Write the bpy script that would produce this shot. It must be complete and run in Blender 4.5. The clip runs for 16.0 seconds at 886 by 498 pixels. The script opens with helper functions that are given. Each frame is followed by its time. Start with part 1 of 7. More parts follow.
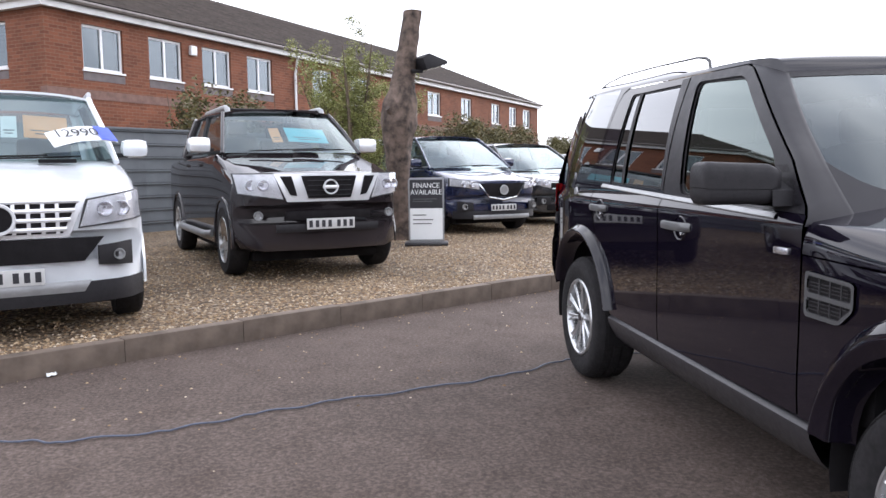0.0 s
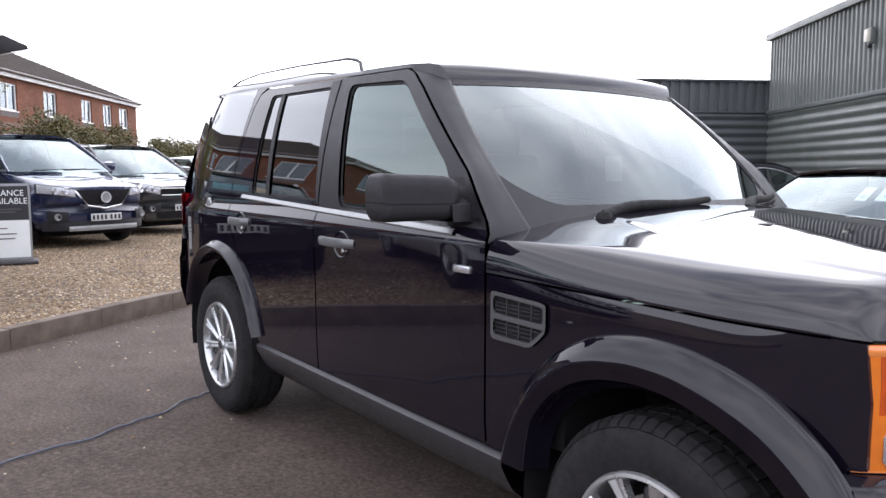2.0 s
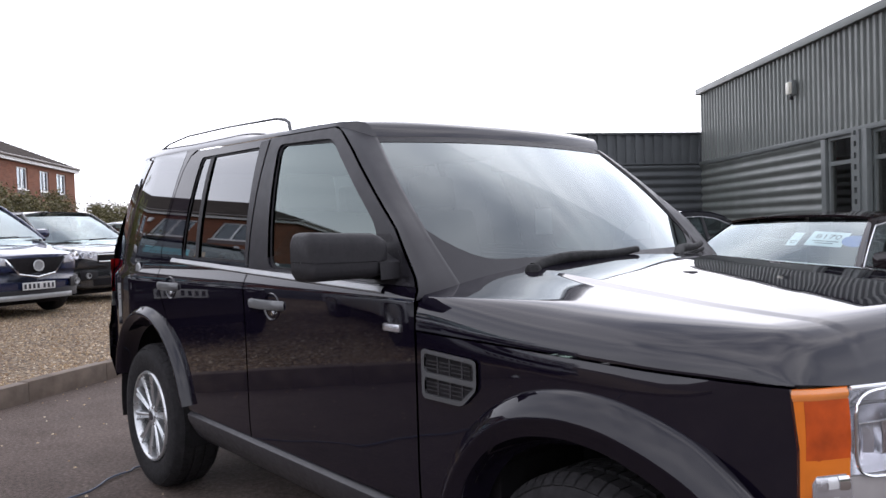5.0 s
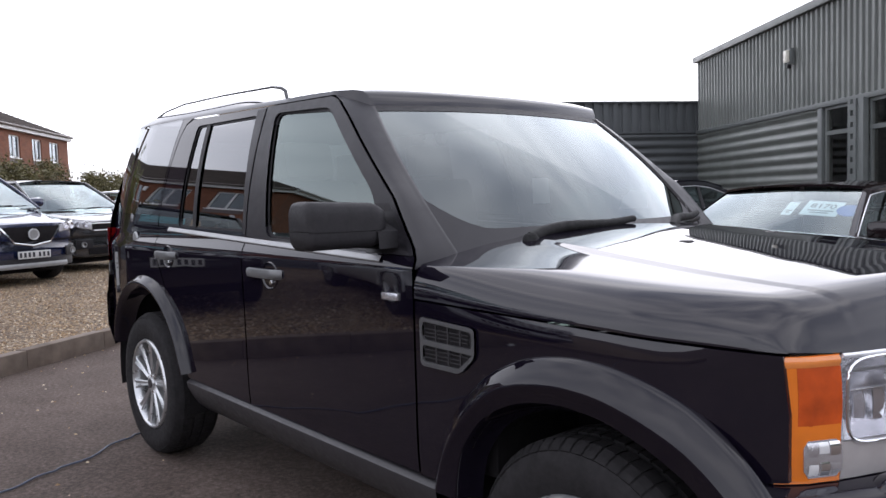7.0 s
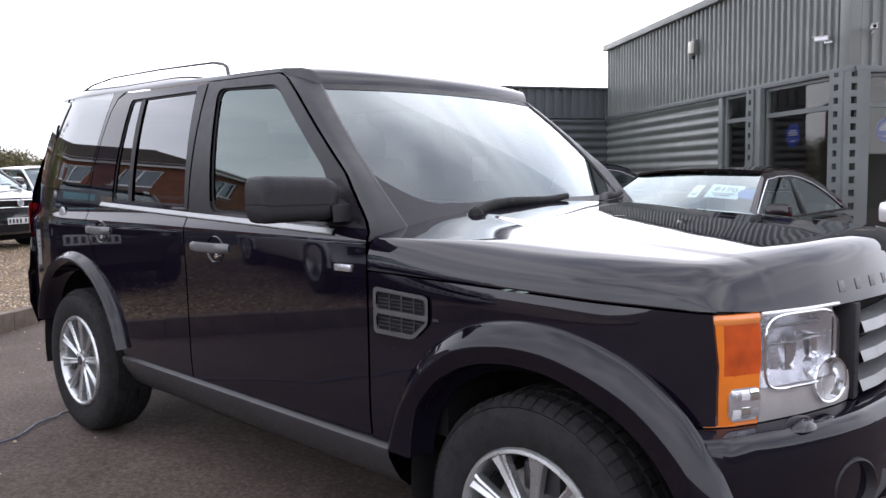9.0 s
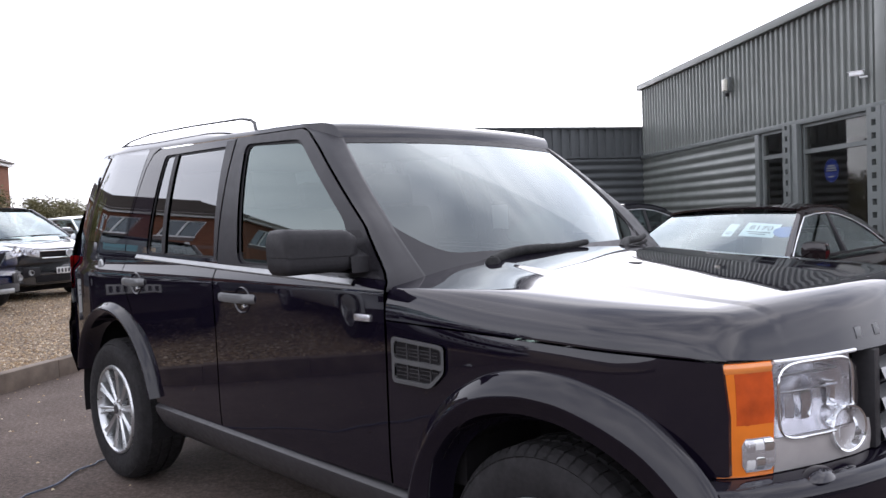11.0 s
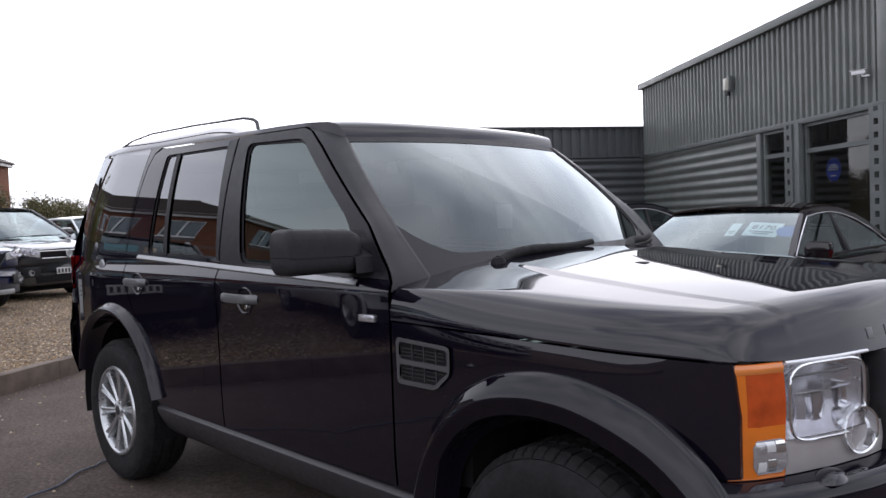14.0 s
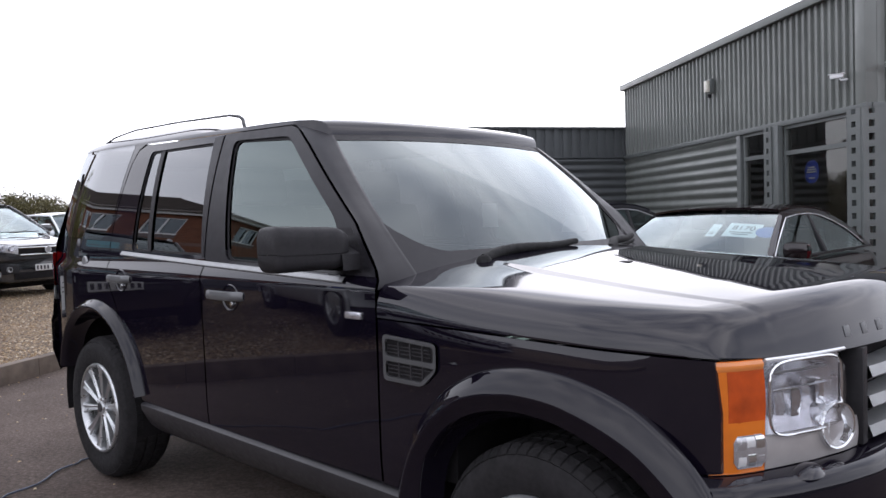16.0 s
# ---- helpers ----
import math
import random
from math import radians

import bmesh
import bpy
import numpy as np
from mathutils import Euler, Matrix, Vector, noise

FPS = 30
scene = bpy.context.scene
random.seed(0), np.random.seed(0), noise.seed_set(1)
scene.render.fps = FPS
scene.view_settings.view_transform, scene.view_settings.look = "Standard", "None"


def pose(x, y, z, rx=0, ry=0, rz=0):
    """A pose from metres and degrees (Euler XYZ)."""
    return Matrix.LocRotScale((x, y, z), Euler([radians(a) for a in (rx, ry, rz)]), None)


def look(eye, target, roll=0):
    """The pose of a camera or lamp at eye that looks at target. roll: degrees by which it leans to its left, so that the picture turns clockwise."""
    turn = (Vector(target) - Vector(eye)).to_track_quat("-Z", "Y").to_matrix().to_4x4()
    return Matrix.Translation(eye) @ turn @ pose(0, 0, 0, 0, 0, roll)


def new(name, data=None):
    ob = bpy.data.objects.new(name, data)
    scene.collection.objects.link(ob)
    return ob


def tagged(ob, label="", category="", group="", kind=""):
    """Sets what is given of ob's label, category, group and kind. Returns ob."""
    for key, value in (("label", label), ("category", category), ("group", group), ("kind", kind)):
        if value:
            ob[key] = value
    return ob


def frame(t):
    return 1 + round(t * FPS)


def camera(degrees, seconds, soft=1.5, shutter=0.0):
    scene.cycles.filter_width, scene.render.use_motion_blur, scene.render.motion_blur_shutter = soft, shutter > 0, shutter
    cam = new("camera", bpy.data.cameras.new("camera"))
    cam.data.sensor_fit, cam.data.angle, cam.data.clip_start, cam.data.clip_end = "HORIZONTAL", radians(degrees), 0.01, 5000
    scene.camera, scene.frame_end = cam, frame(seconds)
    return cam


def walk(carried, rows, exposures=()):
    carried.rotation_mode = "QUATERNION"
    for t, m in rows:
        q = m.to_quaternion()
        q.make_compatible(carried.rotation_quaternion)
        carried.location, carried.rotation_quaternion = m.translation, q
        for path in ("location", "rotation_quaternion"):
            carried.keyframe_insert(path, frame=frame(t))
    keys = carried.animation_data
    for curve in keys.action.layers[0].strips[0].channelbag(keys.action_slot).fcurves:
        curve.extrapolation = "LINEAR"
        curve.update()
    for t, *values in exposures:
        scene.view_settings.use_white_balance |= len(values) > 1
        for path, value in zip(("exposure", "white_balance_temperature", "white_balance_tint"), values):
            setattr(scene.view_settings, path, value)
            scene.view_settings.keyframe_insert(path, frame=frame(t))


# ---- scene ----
from mathutils.bvhtree import BVHTree

cam = camera(59.5, 16.0)
PATH = [
    (0, (1.837, -1.523, 1.327), (-0.132, -1.239, 1.125), -0.6),
    (0.5, (1.66, -1.467, 1.333), (-0.319, -1.253, 1.148), -0.0),
    (1, (1.532, -1.468, 1.305), (-0.346, -0.807, 1.118), 0.0),
    (1.5, (1.349, -1.526, 1.337), (-0.363, -0.513, 1.13), -0.8),
    (2, (1.313, -1.519, 1.353), (-0.283, -0.33, 1.154), -0.2),
    (2.5, (1.341, -1.458, 1.36), (-0.201, -0.191, 1.239), 0.3),
    (3, (1.341, -1.437, 1.361), (-0.177, -0.137, 1.298), -0.7),
    (3.5, (1.335, -1.436, 1.361), (-0.185, -0.137, 1.327), -1.6),
    (6, (1.321, -1.444, 1.345), (-0.192, -0.14, 1.246), -2.2),
    (6.5, (1.318, -1.447, 1.347), (-0.181, -0.129, 1.225), -2.3),
    (7, (1.329, -1.456, 1.352), (-0.183, -0.153, 1.216), -1.8),
    (7.5, (1.375, -1.434, 1.348), (-0.189, -0.195, 1.21), -1.5),
    (8, (1.405, -1.445, 1.342), (-0.193, -0.251, 1.195), -2.5),
    (8.5, (1.345, -1.569, 1.349), (-0.209, -0.319, 1.19), -2.5),
    (9, (1.337, -1.646, 1.335), (-0.012, -0.181, 1.148), -1.1),
    (9.5, (1.372, -1.655, 1.349), (0.071, -0.149, 1.143), -0.2),
    (10, (1.419, -1.61, 1.361), (0.04, -0.169, 1.205), -0.8),
    (12.5, (1.422, -1.624, 1.366), (-0.007, -0.225, 1.323), -2.8),
    (13, (1.419, -1.614, 1.364), (-0.003, -0.208, 1.313), -2.5),
    (13.5, (1.411, -1.608, 1.358), (-0.012, -0.205, 1.296), -2.5),
    (14, (1.392, -1.611, 1.365), (-0.035, -0.212, 1.285), -2.3),
    (14.5, (1.385, -1.622, 1.365), (-0.038, -0.22, 1.278), -2.0),
    (15, (1.385, -1.636, 1.363), (-0.027, -0.221, 1.275), -2.0),
    (15.5, (1.387, -1.64, 1.364), (-0.015, -0.216, 1.276), -2.1),
    (16, (1.398, -1.639, 1.363), (0.004, -0.207, 1.279), -1.9),
]
walk(cam, [(t, look(eye, aim, roll)) for t, eye, aim, roll in PATH], [
    (0, 0.50, 6100, 16), (1.0, 0.50, 6100, 17), (2.0, 0.50, 6100, 17), (2.5, 0.45, 6100, 17), (3.0, 0.52, 6100, 17), (3.5, 0.50, 6100, 17), (6.0, -0.10, 6100, 17), (7.0, 0.02, 6100, 17), (7.5, 0.12, 6100, 17), (8.0, 0.20, 6100, 17),
    (8.5, 0.22, 6100, 17), (9.0, 0.36, 6100, 17), (9.5, 0.45, 6100, 17), (10.0, 0.5, 6100, 17), (12.5, -0.30, 6100, 17), (13.5, -0.35, 6100, 17), (14.5, -0.25, 6100, 17), (15.0, -0.2, 6100, 17), (16.0, -0.05, 6100, 17),
])


# ---- daylight: bright broken overcast ----
SUN_DIR = Vector((-0.62, 0.72, 0.36)).normalized()


def build_world():
    world = bpy.data.worlds.new("overcast_sky")
    scene.world = world
    world.use_nodes = True
    nt = world.node_tree
    nt.nodes.clear()
    out = nt.nodes.new("ShaderNodeOutputWorld")
    sky = nt.nodes.new("ShaderNodeTexSky")
    sky.sky_type = "NISHITA"
    sky.sun_disc = False
    sky.sun_elevation = math.asin(SUN_DIR.z)
    sky.sun_rotation = math.atan2(SUN_DIR.x, SUN_DIR.y)
    bg = nt.nodes.new("ShaderNodeBackground")
    bg.inputs[1].default_value = 0.08
    nt.links.new(sky.outputs[0], bg.inputs[0])
    # cloud layer: soft noise over the whole dome
    tc = nt.nodes.new("ShaderNodeTexCoord")
    mp = nt.nodes.new("ShaderNodeMapping")
    mp.inputs["Scale"].default_value = (1.0, 1.0, 2.6)
    n1 = nt.nodes.new("ShaderNodeTexNoise")
    n1.inputs["Scale"].default_value = 1.7
    n1.inputs["Detail"].default_value = 2.6
    n1.inputs["Roughness"].default_value = 0.55
    n1.inputs["Distortion"].default_value = 0.4
    ramp = nt.nodes.new("ShaderNodeValToRGB")
    ramp.color_ramp.elements[0].position = 0.36
    ramp.color_ramp.elements[0].color = (0.52, 0.55, 0.60, 1)
    ramp.color_ramp.elements[1].position = 0.66
    ramp.color_ramp.elements[1].color = (1.22, 1.21, 1.18, 1)
    # overcast is brighter round the veiled sun
    dot = nt.nodes.new("ShaderNodeVectorMath")
    dot.operation = "DOT_PRODUCT"
    dot.inputs[1].default_value = SUN_DIR
    nt.links.new(tc.outputs["Generated"], dot.inputs[0])
    pos = nt.nodes.new("ShaderNodeMath")
    pos.operation = "MAXIMUM"
    pos.inputs[1].default_value = 0.0
    nt.links.new(dot.outputs["Value"], pos.inputs[0])
    pw = nt.nodes.new("ShaderNodeMath")
    pw.operation = "POWER"
    pw.inputs[1].default_value = 5.0
    nt.links.new(pos.outputs[0], pw.inputs[0])
    glow = nt.nodes.new("ShaderNodeMath")
    glow.operation = "MULTIPLY_ADD"
    glow.inputs[1].default_value, glow.inputs[2].default_value = CLOUD * 0.75, CLOUD
    nt.links.new(pw.outputs[0], glow.inputs[0])
    bg2 = nt.nodes.new("ShaderNodeBackground")
    nt.links.new(glow.outputs[0], bg2.inputs[1])
    mix = nt.nodes.new("ShaderNodeMixShader")
    mix.inputs[0].default_value = 0.86
    nt.links.new(tc.outputs["Generated"], mp.inputs[0])
    nt.links.new(mp.outputs[0], n1.inputs["Vector"])
    nt.links.new(n1.outputs[0], ramp.inputs[0])
    # haze hides the clouds' shapes low over the horizon
    up = nt.nodes.new("ShaderNodeSeparateXYZ")
    nt.links.new(tc.outputs["Generated"], up.inputs[0])
    clear = nt.nodes.new("ShaderNodeMapRange")
    clear.interpolation_type = "SMOOTHSTEP"
    clear.inputs["From Min"].default_value, clear.inputs["From Max"].default_value = 0.0, 0.70
    clear.inputs["To Min"].default_value = 0.22
    nt.links.new(up.outputs["Z"], clear.inputs["Value"])
    haze = nt.nodes.new("ShaderNodeMix")
    haze.data_type = "RGBA"
    haze.inputs["A"].default_value = (0.86, 0.87, 0.88, 1)
    nt.links.new(clear.outputs[0], haze.inputs["Factor"])
    nt.links.new(ramp.outputs[0], haze.inputs["B"])
    nt.links.new(haze.outputs["Result"], bg2.inputs[0])
    nt.links.new(bg.outputs[0], mix.inputs[1])
    nt.links.new(bg2.outputs[0], mix.inputs[2])
    nt.links.new(mix.outputs[0], out.inputs[0])


CLOUD = 2.1
build_world()
sun = new("sun", bpy.data.lights.new("sun", "SUN"))
sun.data.energy, sun.data.angle, sun.data.color = 0.5, radians(70), (1.0, 0.95, 0.88)
sun.matrix_world = look(SUN_DIR * 60, (0, 0, 0))


# ---- materials ----
def material(name):
    m = bpy.data.materials.new(name)
    m.use_nodes = True
    return m, m.node_tree, m.node_tree.nodes["Principled BSDF"]


def noise_ramp(nt, scale, stops, detail=4.0, coords="Object", stretch=(1, 1, 1), rough=0.55):
    """A colour ramp driven by noise at a real-world scale."""
    tc = nt.nodes.new("ShaderNodeTexCoord")
    mp = nt.nodes.new("ShaderNodeMapping")
    mp.inputs["Scale"].default_value = stretch
    n = nt.nodes.new("ShaderNodeTexNoise")
    n.inputs["Scale"].default_value, n.inputs["Detail"].default_value = scale, detail
    n.inputs["Roughness"].default_value = rough
    r = nt.nodes.new("ShaderNodeValToRGB")
    el = r.color_ramp.elements
    while len(el) < len(stops):
        el.new(0.5)
    for e, (p, c) in zip(el, stops):
        e.position, e.color = p, (*c, 1) if len(c) == 3 else (c[0], c[0], c[0], 1)
    nt.links.new(tc.outputs[coords], mp.inputs[0])
    nt.links.new(mp.outputs[0], n.inputs["Vector"])
    nt.links.new(n.outputs[0], r.inputs[0])
    return r.outputs[0], n.outputs[0], mp.outputs[0]


def mixed(nt, a, b, fac, mode="MIX"):
    x = nt.nodes.new("ShaderNodeMix")
    x.data_type, x.blend_type = "RGBA", mode
    for sock, v in ((x.inputs["Factor"], fac), (x.inputs["A"], a), (x.inputs["B"], b)):
        if isinstance(v, (int, float)):
            sock.default_value = v
        elif isinstance(v, tuple):
            sock.default_value = (*v, 1)
        else:
            nt.links.new(v, sock)
    return x.outputs["Result"]


def bump(nt, bsdf, height, strength=0.3, distance=0.01):
    b = nt.nodes.new("ShaderNodeBump")
    b.inputs["Strength"].default_value, b.inputs["Distance"].default_value = strength, distance
    nt.links.new(height, b.inputs["Height"])
    nt.links.new(b.outputs[0], bsdf.inputs["Normal"])


def plain(name, color, rough=0.5, metal=0.0, vary=0.12, scale=8.0, bumps=0.0, coat=0.0):
    """A painted, plastic or metal surface with faint tone variation and dust in its gloss."""
    m, nt, b = material(name)
    lo = tuple(c * (1 - vary) for c in color)
    hi = tuple(min(1.0, c * (1 + vary)) for c in color)
    col, fac, _ = noise_ramp(nt, scale, ((0.3, lo), (0.7, hi)))
    nt.links.new(col, b.inputs["Base Color"])
    ro, nf, _ = noise_ramp(nt, scale * 3.1, ((0.3, (rough * 0.85,)), (0.75, (min(1, rough * 1.2),))))
    nt.links.new(ro, b.inputs["Roughness"])
    b.inputs["Metallic"].default_value = metal
    b.inputs["Coat Weight"].default_value = coat
    b.inputs["Coat Roughness"].default_value = 0.03
    if bumps:
        bump(nt, b, nf, bumps, 0.004)
    return m


def car_paint(name, color, metal=0.0, rough=0.25, ior=1.55):
    """Clear-coated paint with a little road dust in the coat."""
    m, nt, b = material(name)
    col, fac, _ = noise_ramp(nt, 3.0, ((0.3, tuple(c * 0.9 for c in color)), (0.7, tuple(min(1, c * 1.1) for c in color))))
    nt.links.new(col, b.inputs["Base Color"])
    b.inputs["Metallic"].default_value = metal
    b.inputs["Roughness"].default_value = rough
    b.inputs["Coat Weight"].default_value = 1.0
    b.inputs["Coat IOR"].default_value = ior
    b.inputs["Specular IOR Level"].default_value = 0.0 if metal == 0 else 0.5
    ro, nf, _ = noise_ramp(nt, 14.0, ((0.35, (0.018,)), (0.8, (0.05,))))
    nt.links.new(ro, b.inputs["Coat Roughness"])
    return m


def glass(name, tint, f0=0.08, rough=0.0, color=(0.96, 0.98, 1.0)):
    """Vehicle and window glass: tinted see-through with a mirror-like face that grows stronger at a slant."""
    m, nt, b = material(name)
    nt.nodes.remove(b)
    out = nt.nodes["Material Output"]
    tr = nt.nodes.new("ShaderNodeBsdfTransparent")
    tr.inputs[0].default_value = (*tint, 1)
    gl = nt.nodes.new("ShaderNodeBsdfGlossy")
    gl.inputs["Roughness"].default_value = rough
    gl.inputs["Color"].default_value = (*color, 1)
    lw = nt.nodes.new("ShaderNodeLayerWeight")
    lw.inputs[0].default_value = 0.5
    pw = nt.nodes.new("ShaderNodeMath")
    pw.operation = "POWER"
    pw.inputs[1].default_value = 4.0
    ma = nt.nodes.new("ShaderNodeMath")
    ma.operation = "MULTIPLY_ADD"
    ma.inputs[1].default_value, ma.inputs[2].default_value = 1 - f0, f0
    mx = nt.nodes.new("ShaderNodeMixShader")
    nt.links.new(lw.outputs["Facing"], pw.inputs[0])
    nt.links.new(pw.outputs[0], ma.inputs[0])
    nt.links.new(ma.outputs[0], mx.inputs[0])
    nt.links.new(tr.outputs[0], mx.inputs[1])
    nt.links.new(gl.outputs[0], mx.inputs[2])
    nt.links.new(mx.outputs[0], out.inputs[0])
    return m


def asphalt_material():
    m, nt, b = material("worn_asphalt")
    fine, ff, v = noise_ramp(nt, 42.0, ((0.30, (0.045, 0.034, 0.029)), (0.50, (0.092, 0.070, 0.060)), (0.72, (0.180, 0.142, 0.123))), 6.0, rough=0.75)
    big, bf, _ = noise_ramp(nt, 0.55, ((0.3, (0.74,)), (0.7, (1.12,))), 6.0)
    mid, mf, _ = noise_ramp(nt, 3.4, ((0.32, (0.80, 0.77, 0.75)), (0.52, (1.0, 1.0, 1.0)), (0.72, (1.16, 1.15, 1.13))), 5.0, rough=0.7)
    col = mixed(nt, mixed(nt, fine, big, 1.0, "MULTIPLY"), mid, 1.0, "MULTIPLY")
    vo = nt.nodes.new("ShaderNodeTexVoronoi")
    vo.inputs["Scale"].default_value = 150.0
    nt.links.new(v, vo.inputs["Vector"])
    grit = nt.nodes.new("ShaderNodeValToRGB")
    grit.color_ramp.elements[0].position, grit.color_ramp.elements[0].color = 0.12, (1.25, 1.2, 1.12, 1)
    grit.color_ramp.elements[1].position, grit.color_ramp.elements[1].color = 0.5, (0.85, 0.85, 0.85, 1)
    nt.links.new(vo.outputs["Distance"], grit.inputs[0])
    col = mixed(nt, col, grit.outputs[0], 0.5, "MULTIPLY")
    nt.links.new(col, b.inputs["Base Color"])
    b.inputs["Roughness"].default_value = 0.93
    b.inputs["Specular IOR Level"].default_value = 0.25
    bump(nt, b, vo.outputs["Distance"], 0.45, 0.005)
    return m


def gravel_material():
    m, nt, b = material("golden_gravel")
    tc = nt.nodes.new("ShaderNodeTexCoord")
    vo = nt.nodes.new("ShaderNodeTexVoronoi")
    vo.inputs["Scale"].default_value = 34.0
    nt.links.new(tc.outputs["Object"], vo.inputs["Vector"])
    sep = nt.nodes.new("ShaderNodeSeparateColor")
    nt.links.new(vo.outputs["Color"], sep.inputs[0])
    r = nt.nodes.new("ShaderNodeValToRGB")
    el = r.color_ramp.elements
    for k in range(3):
        el.new(0.5)
    for e, (p, c) in zip(el, ((0.0, (0.10, 0.063, 0.035)), (0.3, (0.21, 0.135, 0.075)), (0.55, (0.31, 0.215, 0.125)), (0.8, (0.40, 0.30, 0.195)), (1.0, (0.52, 0.44, 0.34)))):
        e.position, e.color = p, (*c, 1)
    nt.links.new(sep.outputs[0], r.inputs[0])
    big, bf, _ = noise_ramp(nt, 0.8, ((0.3, (0.52,)), (0.7, (0.95,))), 5.0)
    # shade in the gaps put into the colour: each stone darkens towards its rim
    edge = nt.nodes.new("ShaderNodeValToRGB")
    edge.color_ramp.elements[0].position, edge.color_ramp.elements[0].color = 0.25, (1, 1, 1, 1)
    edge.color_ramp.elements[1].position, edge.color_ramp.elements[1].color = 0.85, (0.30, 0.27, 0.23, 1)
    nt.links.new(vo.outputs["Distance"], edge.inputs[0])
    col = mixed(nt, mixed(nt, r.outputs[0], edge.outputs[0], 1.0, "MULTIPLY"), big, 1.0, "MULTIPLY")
    nt.links.new(col, b.inputs["Base Color"])
    b.inputs["Roughness"].default_value = 0.9
    inv = nt.nodes.new("ShaderNodeMath")
    inv.operation = "SUBTRACT"
    inv.inputs[0].default_value = 1.0
    nt.links.new(vo.outputs["Distance"], inv.inputs[1])
    bump(nt, b, inv.outputs[0], 0.9, 0.02)
    return m


def stone_material():
    m, nt, b = material("pebble")
    gi = nt.nodes.new("ShaderNodeNewGeometry")
    r = nt.nodes.new("ShaderNodeValToRGB")
    el = r.color_ramp.elements
    for k in range(3):
        el.new(0.5)
    for e, (p, c) in zip(el, ((0.0, (0.10, 0.063, 0.036)), (0.3, (0.21, 0.135, 0.072)), (0.55, (0.31, 0.215, 0.12)), (0.85, (0.40, 0.31, 0.20)), (1.0, (0.52, 0.45, 0.35)))):
        e.position, e.color = p, (*c, 1)
    nt.links.new(gi.outputs["Random Per Island"], r.inputs[0])
    nt.links.new(r.outputs[0], b.inputs["Base Color"])
    b.inputs["Roughness"].default_value = 0.85
    return m


def brick_material():
    """Red facing brick: 215 x 65 mm stretchers with 10 mm mortar, laid along the wall's own x and z."""
    m, nt, b = material("red_brick")
    tc = nt.nodes.new("ShaderNodeTexCoord")
    sp = nt.nodes.new("ShaderNodeSeparateXYZ")
    cb = nt.nodes.new("ShaderNodeCombineXYZ")
    ad = nt.nodes.new("ShaderNodeMath")
    ad.operation = "ADD"
    nt.links.new(tc.outputs["Object"], sp.inputs[0])
    nt.links.new(sp.outputs[0], ad.inputs[0])
    nt.links.new(sp.outputs[1], ad.inputs[1])
    nt.links.new(ad.outputs[0], cb.inputs[0])
    nt.links.new(sp.outputs[2], cb.inputs[1])
    br = nt.nodes.new("ShaderNodeTexBrick")
    br.inputs["Color1"].default_value = (0.132, 0.043, 0.021, 1)
    br.inputs["Color2"].default_value = (0.200, 0.070, 0.034, 1)
    br.inputs["Mortar"].default_value = (0.195, 0.110, 0.073, 1)
    br.inputs["Scale"].default_value = 1.0
    br.inputs["Brick Width"].default_value, br.inputs["Row Height"].default_value = 0.225, 0.075
    br.inputs["Mortar Size"].default_value = 0.006
    nt.links.new(cb.outputs[0], br.inputs["Vector"])
    big, bf, _ = noise_ramp(nt, 0.9, ((0.3, (0.8,)), (0.7, (1.12,))), 5.0)
    col = mixed(nt, br.outputs[0], big, 1.0, "MULTIPLY")
    nt.links.new(col, b.inputs["Base Color"])
    b.inputs["Roughness"].default_value = 0.9
    bump(nt, b, br.outputs["Fac"], 0.4, -0.006)
    return m


def leaf_material(name, dark, light):
    m, nt, b = material(name)
    gi = nt.nodes.new("ShaderNodeNewGeometry")
    r = nt.nodes.new("ShaderNodeValToRGB")
    r.color_ramp.elements[0].color, r.color_ramp.elements[1].color = (*dark, 1), (*light, 1)
    nt.links.new(gi.outputs["Random Per Island"], r.inputs[0])
    nt.links.new(r.outputs[0], b.inputs["Base Color"])
    b.inputs["Roughness"].default_value = 0.6
    b.inputs["Subsurface Weight"].default_value = 0.0
    return m


ASPHALT, GRAVEL, PEBBLE, BRICK = asphalt_material(), gravel_material(), stone_material(), brick_material()
KERB = plain("kerb_concrete", (0.120, 0.092, 0.072), 0.9, 0, 0.35, 5.0, 0.6)
CLADDING = plain("grey_green_cladding", (0.143, 0.155, 0.145), 0.45, 0.0, 0.15, 1.2)
CLAD_DARK = plain("dark_grey_cladding", (0.072, 0.078, 0.082), 0.5, 0.0, 0.18, 1.0)
STEEL_FRAME = plain("grey_painted_steel", (0.108, 0.119, 0.116), 0.45, 0.0, 0.12, 3.0)
BLIND = plain("grey_blind", (0.30, 0.31, 0.32), 0.8, 0, 0.1, 2.0)
FENCE_GREY = plain("slate_grey_fence_sheet", (0.112, 0.124, 0.136), 0.55, 0.0, 0.22, 1.5)
BLACK_PAINT = car_paint("black_paint", (0.0050, 0.0038, 0.0084), ior=1.58)
FLARE_PAINT = car_paint("black_moulding_paint", (0.0050, 0.0038, 0.0078), ior=1.45)
CHARCOAL_PAINT = car_paint("charcoal_black_paint", (0.021, 0.017, 0.019))
NAVY_PAINT = car_paint("navy_paint", (0.010, 0.016, 0.052), 0.3)
SILVER_PAINT = car_paint("silver_paint", (0.70, 0.73, 0.76), 0.22, 0.35)
DARKRED_PAINT = car_paint("near_black_paint", (0.012, 0.008, 0.009))
RED_PAINT = car_paint("red_paint", (0.42, 0.010, 0.014))
